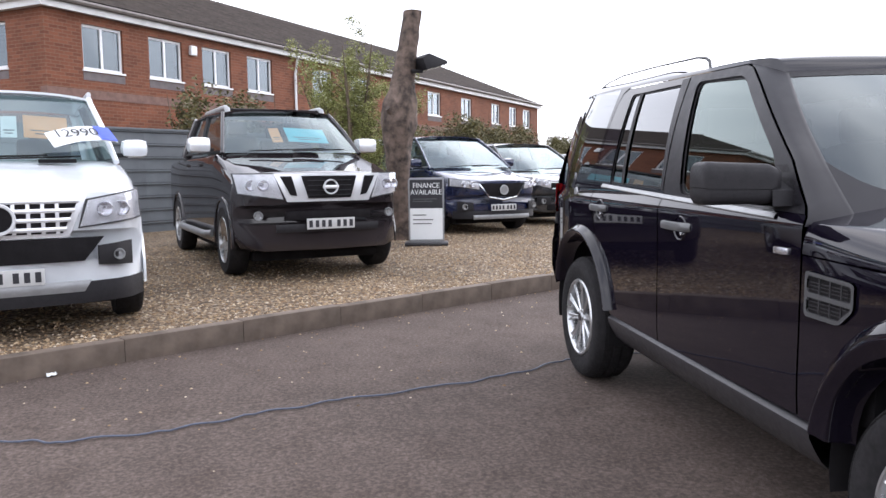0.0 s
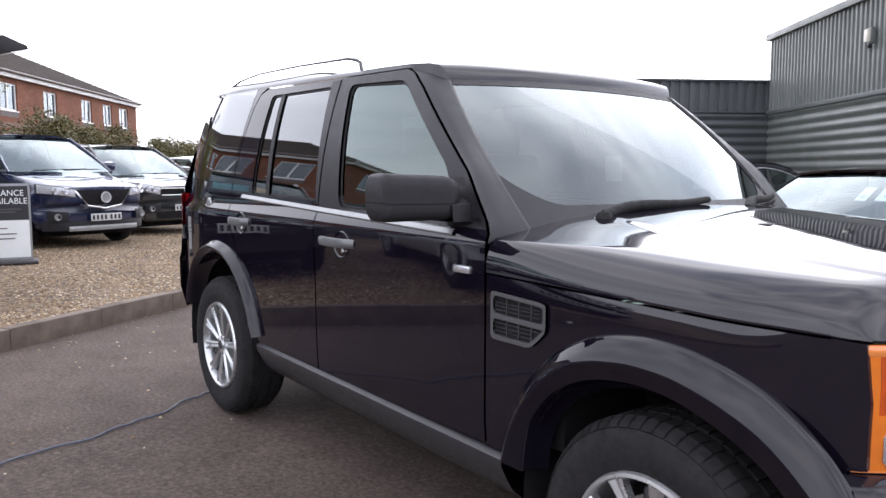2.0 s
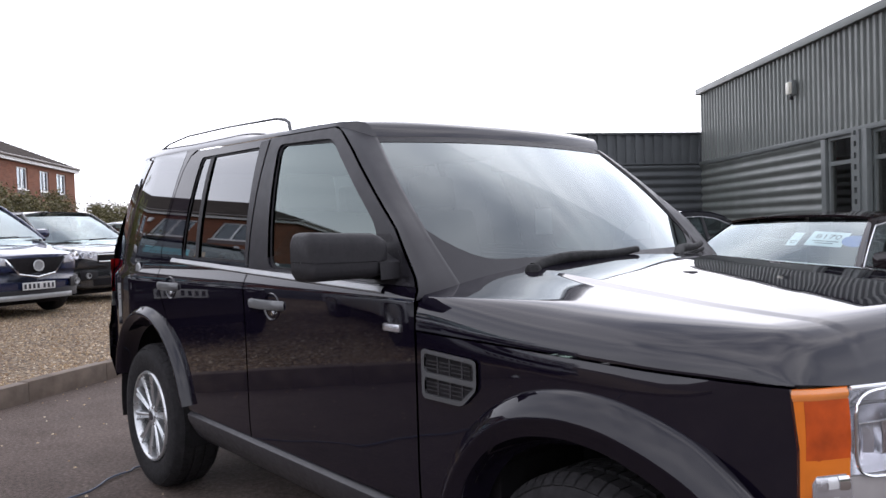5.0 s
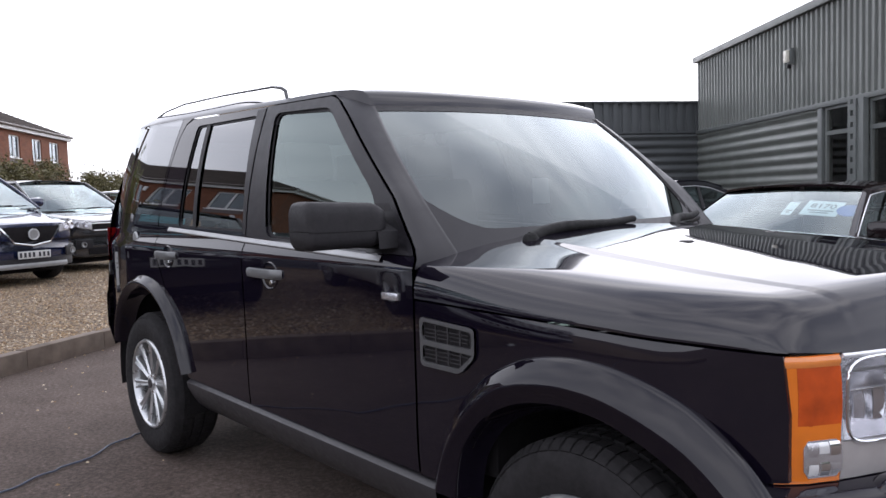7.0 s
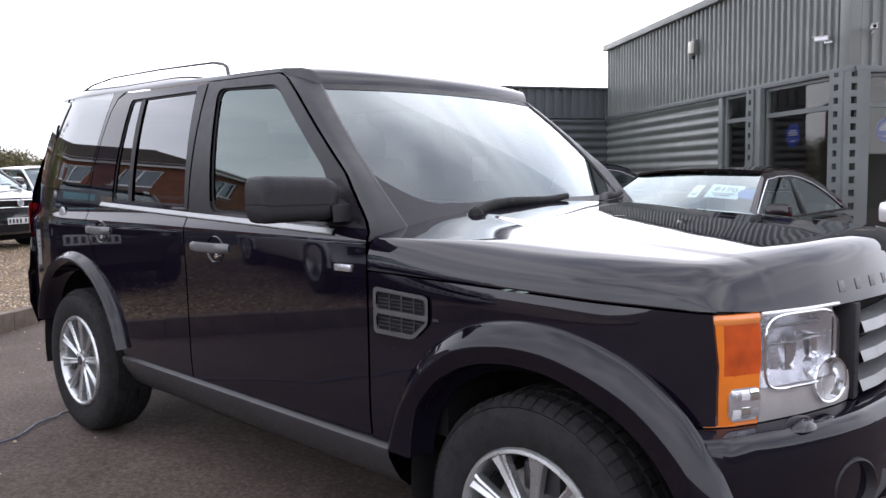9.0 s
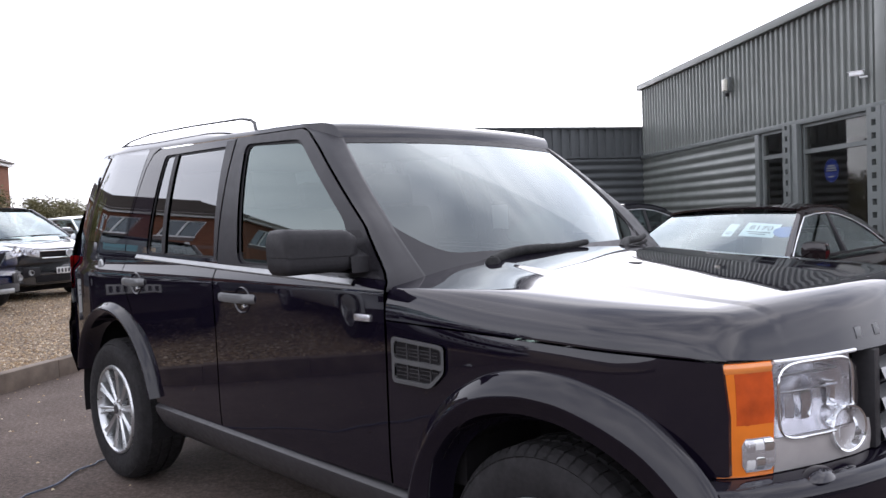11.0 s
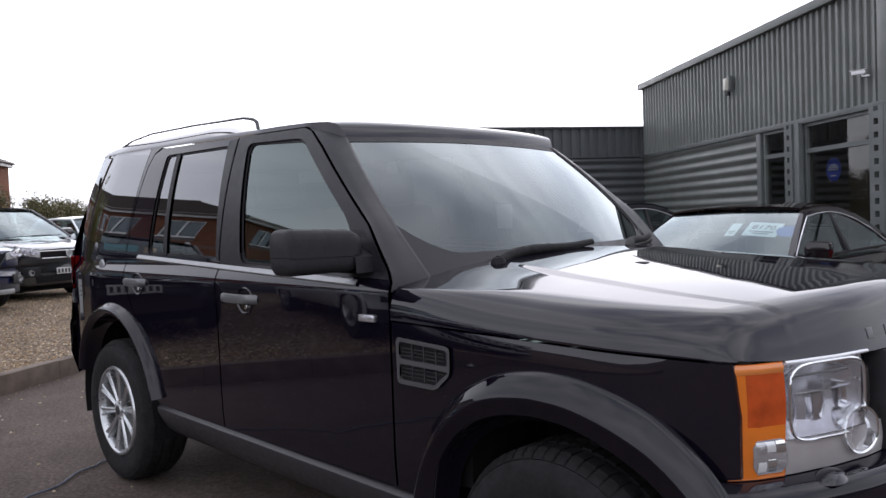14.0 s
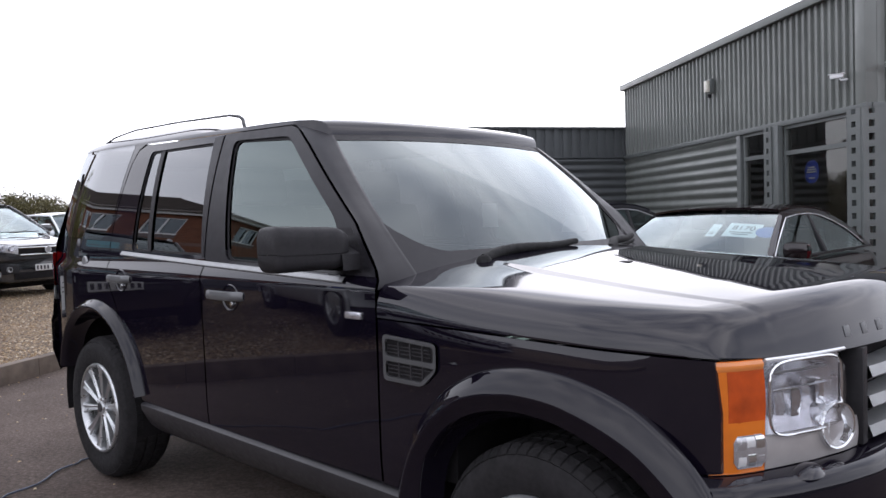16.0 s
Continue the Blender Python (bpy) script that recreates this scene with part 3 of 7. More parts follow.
def build_showroom():
    at = pose(C0[0], C0[1], 0, 0, 0, U_ANGLE)
    hall = thing("showroom_building", "grey-green profiled steel car showroom with glazed corner", "building", at=at)
    part("upper_cladding", ribbed_sheet(FRONT_LEN, BAND, TOP, 0.139, 0.034, True, 0.58), CLADDING, hall, "grey-green upright ribbed steel sheet", None)
    side = part("upper_cladding", ribbed_sheet(SIDE_LEN, BAND, TOP, 0.139, 0.034, True, 0.58), CLADDING, hall, "", None)
    side.matrix_local = pose(FRONT_LEN + 0.05, 0.0, 0, 0, 0, 90)
    part("lower_cladding", wavy_sheet(4.85, 0.0, BAND - 0.06, 0.168, 0.05), CLADDING, hall, "grey-green lying corrugated steel sheet", 60)
    part("sheet_trim", box((4.80, -0.075, 0), (4.915, 0.02, BAND - 0.08), 0.006), STEEL_FRAME, hall)
    part("corner_trim", box((FRONT_LEN - 0.10, -0.07, BAND - 0.02), (FRONT_LEN + 0.08, 0.12, TOP), 0.01), CLADDING, hall)
    part("drip_flashing", box((-0.02, -0.08, BAND - 0.075), (FRONT_LEN + 0.10, -0.0, BAND), 0.006), STEEL_FRAME, hall)
    part("drip_flashing", box((FRONT_LEN + 0.0, 0.0, BAND - 0.075), (FRONT_LEN + 0.12, SIDE_LEN, BAND), 0.006), STEEL_FRAME, hall)
    part("roof_flashing", box((-0.03, -0.10, TOP - 0.02), (FRONT_LEN + 0.13, 0.10, TOP + 0.10), 0.01), CLADDING, hall)
    part("roof_flashing", box((FRONT_LEN - 0.07, 0.1, TOP - 0.02), (FRONT_LEN + 0.13, SIDE_LEN, TOP + 0.10), 0.01), CLADDING, hall)
    part("roof", box((0, 0.1, TOP - 0.15), (FRONT_LEN - 0.07, SIDE_LEN, TOP - 0.05)), CLAD_DARK, hall)
    part("rear_wall", box((0, SIDE_LEN - 0.2, 0), (FRONT_LEN, SIDE_LEN, TOP - 0.2)), CLAD_DARK, hall)
    part("end_wall", box((0.02, 0.05, 0), (0.2, SIDE_LEN - 0.2, TOP - 0.2)), CLAD_DARK, hall)
    part("inner_wall", box((0.2, 2.6, 0), (FRONT_LEN - 0.2, 2.75, BAND)), SHOP_WALL, hall, "grey showroom partition")
    part("inner_ceiling", box((0.2, 0.1, BAND - 0.02), (FRONT_LEN - 0.05, SIDE_LEN - 0.2, BAND + 0.05)), SHOP_WALL, hall)
    part("inner_floor", box((0.2, 0.1, 0), (FRONT_LEN - 0.05, SIDE_LEN - 0.2, 0.02)), TRIM, hall)

    def column(x, y, w, d):
        """A steel column with a row of square lightening holes."""
        bm = bmesh.new()
        e = 0.34 * w
        box_into(bm, (x - w / 2, y - d / 2, 0), (x - w / 2 + e, y + d / 2, BAND - 0.06))
        box_into(bm, (x + w / 2 - e, y - d / 2, 0), (x + w / 2, y + d / 2, BAND - 0.06))
        z = 0.0
        while z < BAND - 0.1:
            box_into(bm, (x - w / 2 + e, y - d / 2, z), (x + w / 2 - e, y + d / 2, z + 0.085))
            z += 0.155
        return part("column", bm, STEEL_FRAME, hall, "grey steel column with square holes", None)

    column(5.80, -0.10, 0.19, 0.10)
    part("column_flange", box((5.895, -0.13, 0), (6.03, -0.05, BAND - 0.06), 0.004), STEEL_FRAME, hall)
    column(FRONT_LEN - 0.03, -0.10, 0.25, 0.10)
    bm = box((FRONT_LEN + 0.095, -0.145, 0), (FRONT_LEN + 0.14, -0.075, BAND - 0.06))
    box_into(bm, (FRONT_LEN + 0.095, 0.0, 0), (FRONT_LEN + 0.14, 0.17, BAND - 0.06))
    z = 0.0
    while z < BAND - 0.1:
        box_into(bm, (FRONT_LEN + 0.095, -0.075, z), (FRONT_LEN + 0.14, 0.0, z + 0.075))
        z += 0.155
    part("column", bm, STEEL_FRAME, hall, "", None)
    # window frames and panes along the front, then along the side
    for a, b in ((4.95, 5.70), (6.03, FRONT_LEN - 0.155)):
        bm = frame_mesh([a, a + 0.05, b - 0.05, b], [0, 0.06, 2.05, 2.11, BAND - 0.12, BAND - 0.06], [(1, 1), (1, 3)], 0.08, lambda u, v, d: (u, -0.04 + d, v))
        w = part("window", bm, STEEL_FRAME, hall, "grey framed showroom window", None)
        for z0, z1 in ((0.06, 2.05), (2.11, BAND - 0.12)):
            part("pane", box((a + 0.05, -0.006, z0), (b - 0.05, 0.006, z1)), SHOP_GLASS, w, "", None).visible_shadow = False
    for k in range(3):
        a, b = 0.17 + k * 2.76, 0.17 + k * 2.76 + 2.7
        X = FRONT_LEN + 0.03
        bm = frame_mesh([a, a + 0.06, b - 0.06, b], [0, 0.06, 2.05, 2.11, BAND - 0.12, BAND - 0.06], [(1, 1), (1, 3)], 0.08, lambda u, v, d: (X - 0.04 + d, u, v))
        w = part("window", bm, STEEL_FRAME, hall, "", None)
        for z0, z1 in ((0.06, 2.05), (2.11, BAND - 0.12)):
            part("pane", box((X - 0.006, a + 0.06, z0), (X + 0.006, b - 0.06, z1)), SHOP_GLASS, w, "", None).visible_shadow = False

    def sticker(m):
        st = thing("window_sticker", "round blue printed sticker on showroom glass", "sticker", "showroom stickers", at @ m)
        part("disc", lathe([(0.0, -0.002), (0.155, -0.002), (0.155, 0.002), (0.0, 0.002)], 36), BLUE, st, "", None)
        bars("print_bar", [((-w / 2, -0.006, z - 0.008), (w / 2, -0.003, z + 0.008)) for z, w in ((0.06, 0.14), (0.03, 0.2), (0.0, 0.22), (-0.08, 0.12))], PAPER, st)

    sticker(pose(6.58, 0.016, 1.79))
    sticker(pose(FRONT_LEN + 0.012, 0.52, 1.79, 0, 0, 90))

    def wall_lamp(m):
        wl = thing("wall_light", "weathered bulkhead wall light with cream cover", "wall light", at=at @ m)
        part("body", box((-0.06, -0.07, -0.12), (0.06, 0.0, 0.12), 0.012), STEEL_FRAME, wl)
        part("cover", box((-0.05, -0.13, -0.10), (0.05, -0.07, 0.09), 0.02), LAMP_GLASS, wl)
        part("sensor", box((-0.02, -0.09, -0.19), (0.02, -0.03, -0.13), 0.008), PLASTIC, wl)

    wall_lamp(pose(4.02, -0.045, 3.35))

    def cctv(m):
        cc = thing("security_camera", "white bullet security camera on a short bracket", "camera", "security cameras", at @ m)
        part("bracket", tube([(0, 0, 0), (0, -0.08, 0), (0, -0.09, 0.03)], 0.012), WHITE, cc)
        part("housing", box((-0.028, -0.20, 0.025), (0.028, -0.04, 0.075), 0.01), WHITE, cc)
        part("sun_shield", box((-0.034, -0.22, 0.0765), (0.034, -0.03, 0.082), 0.002), WHITE, cc)
        part("lens", lathe([(0.0, -0.203), (0.02, -0.203), (0.02, -0.198), (0.0, -0.198)], 16), DARK, cc).location = (0, 0, 0.05)

    cctv(pose(FRONT_LEN - 0.26, -0.05, 2.86, 0, 0, -50))
    cctv(pose(FRONT_LEN + 0.10, 0.20, 2.90, 0, 0, 60))
    cl = thing("ceiling_lamp", "lit yellow ceiling lamp inside the showroom", "lamp", at=at @ pose(FRONT_LEN - 0.6, 1.4, BAND - 0.10))
    em, nt, b = material("lit_lamp")
    b.inputs["Emission Color"].default_value, b.inputs["Emission Strength"].default_value = (1.0, 0.80, 0.42, 1), 0.9
    part("diffuser", box((-0.12, -0.35, -0.04), (0.12, 0.35, 0.04), 0.02), em, cl)
    # boundary wall from the corner of the showroom: upright sheet over lying ribs
    wl = thing("boundary_wall", "dark grey steel sheet boundary wall beside the showroom", "wall", at=pose(C0[0] - 2.027, C0[1] - 3.745, 0, 0, 0, 61.5), kind="structure")
    part("upper_sheet", ribbed_sheet(4.42, 2.53, 3.11, 0.205, 0.04, True), CLAD_DARK, wl, "", None)
    part("lower_sheet", wavy_sheet(4.42, 0.0, 2.50, 0.168, 0.05), CLAD_DARK, wl, "", 60)
    part("capping", box((0, -0.07, 3.11), (4.4, 0.10, 3.15), 0.004), CLAD_DARK, wl)
    part("rail", box((0, -0.06, 2.50), (4.4, 0.05, 2.53)), CLAD_DARK, wl)
    part("backing", box((0, 0.012, 0), (4.55, 0.10, 3.10)), CLAD_DARK, wl)



build_showroom()
# added wall out of view: gives the showroom panes something dark to reflect
east = thing("added_reflection_wall", "added unseen dark green-brown wall that darkens window reflections", "wall", at=pose(24, 0, 0), kind="structure")
part("wall", box((0, -32, -0.3), (0.3, 32, 1.9)), plain("added_wall_green_brown", (0.085, 0.090, 0.075), 0.9, 0, 0.4, 0.6), east, "", None)


def build_fence():
    b, a = Vector((-9.6, -8.6)), Vector((-24.5, 4.5))
    L = (b - a).length
    f = thing("fence", "slate-grey lying-ribbed sheet fence behind the parked cars", "fence", at=pose(a.x, a.y, 0.15, 0, 0, math.degrees(math.atan2(b.y - a.y, b.x - a.x))), kind="structure")
    n = int(L / 2.4)
    shared = None
    for k in range(n):
        x = k * 2.4
        if shared is None:
            bm = bmesh.new()
            for r in range(8):
                z = r * 0.248
                join_into(bm, loft([[(X, d, z + q) for d, q in ((0.0, 0.0), (0.012, 0.015), (0.012, 0.205), (0.05, 0.222), (0.05, 0.248))] for X in (0.001, 2.399)]))
            shared = part("panel", bm, FENCE_GREY, f, "", None)
            shared.location.x = x
        else:
            o = new("panel", shared.data)
            o.parent, o.location = f, (x, 0, 0)
        part("post", box((x - 0.05, -0.10, -0.15), (x + 0.05, -0.006, 1.98), 0.006), FENCE_GREY, f)
    part("cap_rail", box((0, -0.03, 1.985), (n * 2.4, 0.075, 2.03), 0.005), FENCE_GREY, f)


build_fence()


# ---- brick office block with a hipped tile roof ----
def build_brick_block():
    ang = math.degrees(math.atan2(-0.556, 0.831))
    at = pose(-15.84 - 0.831 * 32.3, -7.39 + 0.556 * 32.3, 0, 0, 0, ang)
    h = thing("brick_building", "red brick two-storey office block with brown tiled hipped roof", "building", at=at)
    L, D, E = 32.3, 10.0, 4.86   # long front along +x, body towards -y
    T = 0.3
    wins = [(0.95, 2.07), (2.86, 3.97), (4.69, 5.81), (6.5, 7.63), (9.7, 10.85), (12.0, 13.15), (15.2, 16.4), (17.97, 19.25), (21.4, 22.6), (25.1, 26.25), (27.63, 28.75), (29.75, 31.0)]
    wins = [(L - b, L - a) for a, b in reversed(wins)]
    z0, z1 = 3.65, 4.64
    bm = bmesh.new()
    x = 0.0
    # outer leaf with real openings for both storeys
    for lo, hi in ((0.0, 0.9), (2.1, z0), (z1, E)):
        box_into(bm, (0, -T, lo), (L, 0, hi))
    for lo, hi in ((0.9, 2.1), (z0, z1)):
        x = 0.0
        for a, b in wins + [(L, L)]:
            if a > x:
                box_into(bm, (x, -T, lo), (a, 0, hi))
            x = b
    part("wall", bm, BRICK, h, "red brick front wall", None)
    bm = bmesh.new()
    gw = [(-2.6, -1.2), (-6.2, -4.8)]
    for lo, hi in ((0, z0), (z1, E)):
        box_into(bm, (L - T, -D, lo), (L, -T, hi))
    y = -T
    for b, a in gw + [(-D, -D)]:
        if a < y:
            box_into(bm, (L - T, a, z0), (L, y, z1))
        y = b
    part("wall", bm, BRICK, h, "red brick end wall", None)
    part("wall", box((0, -D, 0), (T, -T, E)), BRICK, h, "", None)
    part("wall", box((T, -D, 0), (L - T, -D + T, E)), BRICK, h, "", None)
    part("brick_band", box((-0.012, -0.2, 3.0), (L + 0.01, 0.012, 3.2)), plain("blue_brick_band", (0.17, 0.10, 0.08), 0.9, 0, 0.2, 6.0), h, "dark engineering brick band", None)
    part("floor_slab", box((T, -D + T, 2.45), (L - T, -T, 2.6)), INTERIOR, h)
    sill_mat = plain("grey_sill", (0.13, 0.11, 0.11), 0.8, 0, 0.15, 5.0)

    def window(a, b, lo, hi, m):
        w = b - a
        fr = frame_mesh([0, 0.055, w / 2 - 0.03, w / 2 + 0.03, w - 0.055, w], [lo, lo + 0.055, hi - 0.055, hi], [(1, 1), (3, 1)], 0.08, lambda u, v, d: (u, -0.14 + d, v))
        wo = part("window", fr, WHITE, h, "white double casement window", None)
        wo.matrix_local = m @ pose(a, 0, 0)
        part("sill", box((-0.03, -0.14, lo - 0.045), (w + 0.03, 0.035, lo - 0.003), 0.004), WHITE, wo, "white sill", None)
        part("apron", box((-0.02, -0.02, lo - 0.24), (w + 0.02, 0.008, lo - 0.065)), sill_mat, wo, "dark brick apron", None)
        for q0, q1 in ((0.055, w / 2 - 0.03), (w / 2 + 0.03, w - 0.055)):
            part("pane", box((q0, -0.105, lo + 0.055), (q1, -0.095, hi - 0.055)), HOUSE_GLASS, wo, "", None)
        part("blind", box((0.05, -0.30, lo + 0.04), (w - 0.05, -0.28, hi)), BLIND, wo, "grey blind behind the glass", None)

    for a, b in wins:
        window(a, b, z0, z1, Matrix())
        window(a, b, 0.9 + 0.005, 2.1, Matrix())
    for b, a in gw:
        window(0, a - b, z0, z1, pose(L, a, 0, 0, 0, -90))
    # eaves: soffit, fascia and gutter
    o = 0.15
    part("soffit", box((-o, -D - o, E - 0.02), (L + o, o, E + 0.02)), SOFFIT, h, "", None)
    bm = bmesh.new()
    box_into(bm, (-o - 0.02, o, E - 0.03), (L + o + 0.02, o + 0.025, E + 0.20))
    box_into(bm, (-o - 0.025, -D - o, E - 0.03), (-o, o, E + 0.20))
    box_into(bm, (L + o, -D - o, E - 0.03), (L + o + 0.025, o, E + 0.20))
    part("fascia", bm, SOFFIT, h, "white fascia board", None)
    part("gutter", tube([(-o, o + 0.075, E + 0.17), (L + o, o + 0.075, E + 0.16)], 0.06), plain("brown_gutter", (0.12, 0.10, 0.09), 0.5), h)
    for x in (L - 8.7,):
        part("downpipe", tube([(x, o + 0.06, E + 0.12), (x, o + 0.02, E - 0.05), (x, 0.06, E - 0.5), (x, 0.06, 0.0)], 0.04), WHITE, h, "white rainwater pipe")
    # hipped roof in stepped tile courses
    ridge, half = 2.3, D / 2 + o
    rows = []
    n = 26
    bm = bmesh.new()
    verts = []
    for k in range(n):
        f0, f1 = k / n, (k + 1) / n
        for f, dz in ((f0, 0.065), (f1, 0.005)):
            i = f * half
            z = E + 0.2 + ridge * f + dz
            rows.append([(-o + i, o - i, z), (L + o - i, o - i, z), (L + o - i, -D - o + i, z), (-o + i, -D - o + i, z)])
    bm = loft(rows, close_v=True)
    part("roof", bm, ROOF_TILE, h, "brown concrete tiles in courses", None)
    part("ridge_tiles", tube([(-o + half, -D / 2, E + 0.2 + ridge + 0.02), (L + o - half, -D / 2, E + 0.2 + ridge + 0.02)], 0.1), ROOF_TILE, h)
    sb = part("alarm_box", box((L - 4.42, 0.0, 4.35), (L - 4.2, 0.1, 4.6), 0.03), WHITE, h, "white alarm bell box")
    part("end_gutter", tube([(L + o + 0.07, o, E + 0.17), (L + o + 0.07, -D - o, E + 0.17)], 0.06), SOFFIT, h)


build_brick_block()


# ---- plants ----
def leaf_cloud(rnd, centres, count, size):
    """Small folded leaves round the given (point, radius) clumps."""
    verts, faces = [], []
    for k in range(count):
        c, r = centres[rnd.randrange(len(centres))]
        d = Vector((rnd.gauss(0, 1), rnd.gauss(0, 1), rnd.gauss(0, 1))).normalized() * r * rnd.random() ** 0.45
        p = Vector(c) + d
        a = Vector((rnd.uniform(-1, 1), rnd.uniform(-1, 1), rnd.uniform(-0.6, 0.6))).normalized()
        b = a.cross(Vector((rnd.uniform(-1, 1), rnd.uniform(-1, 1), rnd.uniform(-1, 1)))).normalized()
        s = size * rnd.uniform(0.6, 1.3)
        n = len(verts)
        verts += [tuple(p - a * s), tuple(p + b * s * 0.45), tuple(p + a * s), tuple(p - b * s * 0.45)]
        faces += [(n, n + 1, n + 2), (n, n + 2, n + 3)]
    return verts, faces


def leaves_part(name, verts, faces, mat, parent, label=""):
    me = bpy.data.meshes.new(name)
    me.from_pydata(verts, [], faces)
    me.materials.append(mat)
    ob = new(name, me)
    ob.parent = parent
    if label:
        ob["label"] = label
    return ob


def build_hedge():
    rnd = random.Random(11)
    e, nrm, o = Vector((-0.831, 0.556)), Vector((0.556, 0.831)), Vector((-15.84, -7.39))
    spec = [(1.6, 5.2, 3.05, 2.0), (7.5, 15.0, 2.75, 2.0), (15.0, 23.0, 3.3, 2.7), (23.0, 33.0, 2.9, 3.0), (33.0, 44.0, 2.7, 3.2), (44.0, 62.0, 2.9, 3.2)]
    for s0, s1, hgt, off in spec:
        mid = o + e * (s0 + s1) / 2 + nrm * off
        hd = thing("hedge", "dark green uneven hedge in front of the brick block", "hedge", "hedges", pose(mid.x, mid.y, 0.1))
        centres = []
        for k in range(int((s1 - s0) * 5)):
            q = o + e * rnd.uniform(s0, s1) + nrm * (off + rnd.uniform(-0.5, 0.6)) - mid
            hh = hgt * rnd.uniform(0.72, 1.02)
            for z in (0.4, 1.1, hh - 0.75, hh - 0.3):
                centres.append(((q.x + rnd.uniform(-.2, .2), q.y + rnd.uniform(-.2, .2), z), rnd.uniform(0.3, 0.6)))
        v, f = leaf_cloud(rnd, centres, int((s1 - s0) * 3600), 0.058)
        tagged(leaves_part("foliage", v, f, HEDGE_LEAF, hd), kind="stuff")
        for k in range(int((s1 - s0) * 2)):
            q = o + e * rnd.uniform(s0, s1) + nrm * off - mid
            tip = (q.x + rnd.uniform(-.4, .4), q.y + rnd.uniform(-.4, .4), hgt * rnd.uniform(0.85, 1.12))
            part("stem", tube([(q.x, q.y, -0.1), (q.x + rnd.uniform(-.1, .1), q.y, hgt * 0.5), tip], [0.03, 0.02, 0.004], 5), TWIG, hd)


build_hedge()


def build_sapling():
    rnd = random.Random(3)
    t = thing("young_tree", "sparse young tree in fresh yellow-green spring leaf", "tree", at=pose(-13.6, -1.05, 0.18))
    trunk = bmesh.new()
    centres = []
    for k in range(14):
        a = k * 0.9 + rnd.uniform(-.3, .3)
        r = rnd.uniform(0.15, 1.25)
        top = Vector((math.cos(a) * r, math.sin(a) * r * 1.1, rnd.uniform(2.5, 3.75)))
        midp = top * 0.5 + Vector((rnd.uniform(-.15, .15), rnd.uniform(-.15, .15), 0.1))
        join_into(trunk, tube([(0.06 * math.cos(a), 0.06 * math.sin(a), -0.1), tuple(midp * 0.5), tuple(midp), tuple(top)], [0.055, 0.04, 0.028, 0.006], 6))
        for q in range(9):
            f = rnd.uniform(0.28, 1.0) ** 1.15
            b = top * f + Vector((rnd.uniform(-.1, .1), rnd.uniform(-.1, .1), 0))
            d = Vector((rnd.uniform(-1, 1), rnd.uniform(-1, 1), rnd.uniform(0.1, 0.9))).normalized() * rnd.uniform(0.3, 0.75)
            join_into(trunk, tube([tuple(b), tuple(b + d * 0.5 + Vector((0, 0, 0.04))), tuple(b + d)], [0.012, 0.008, 0.002], 4))
            centres += [(tuple(b + d * w), rnd.uniform(0.10, 0.26)) for w in (0.5, 0.8, 1.05)]
    part("trunk", trunk, TWIG, t, "thin branching stems")
    v, f = leaf_cloud(rnd, centres, 44000, 0.025)
    leaves_part("crown", v, f, LEAF, t, "small fresh leaves")


build_sapling()


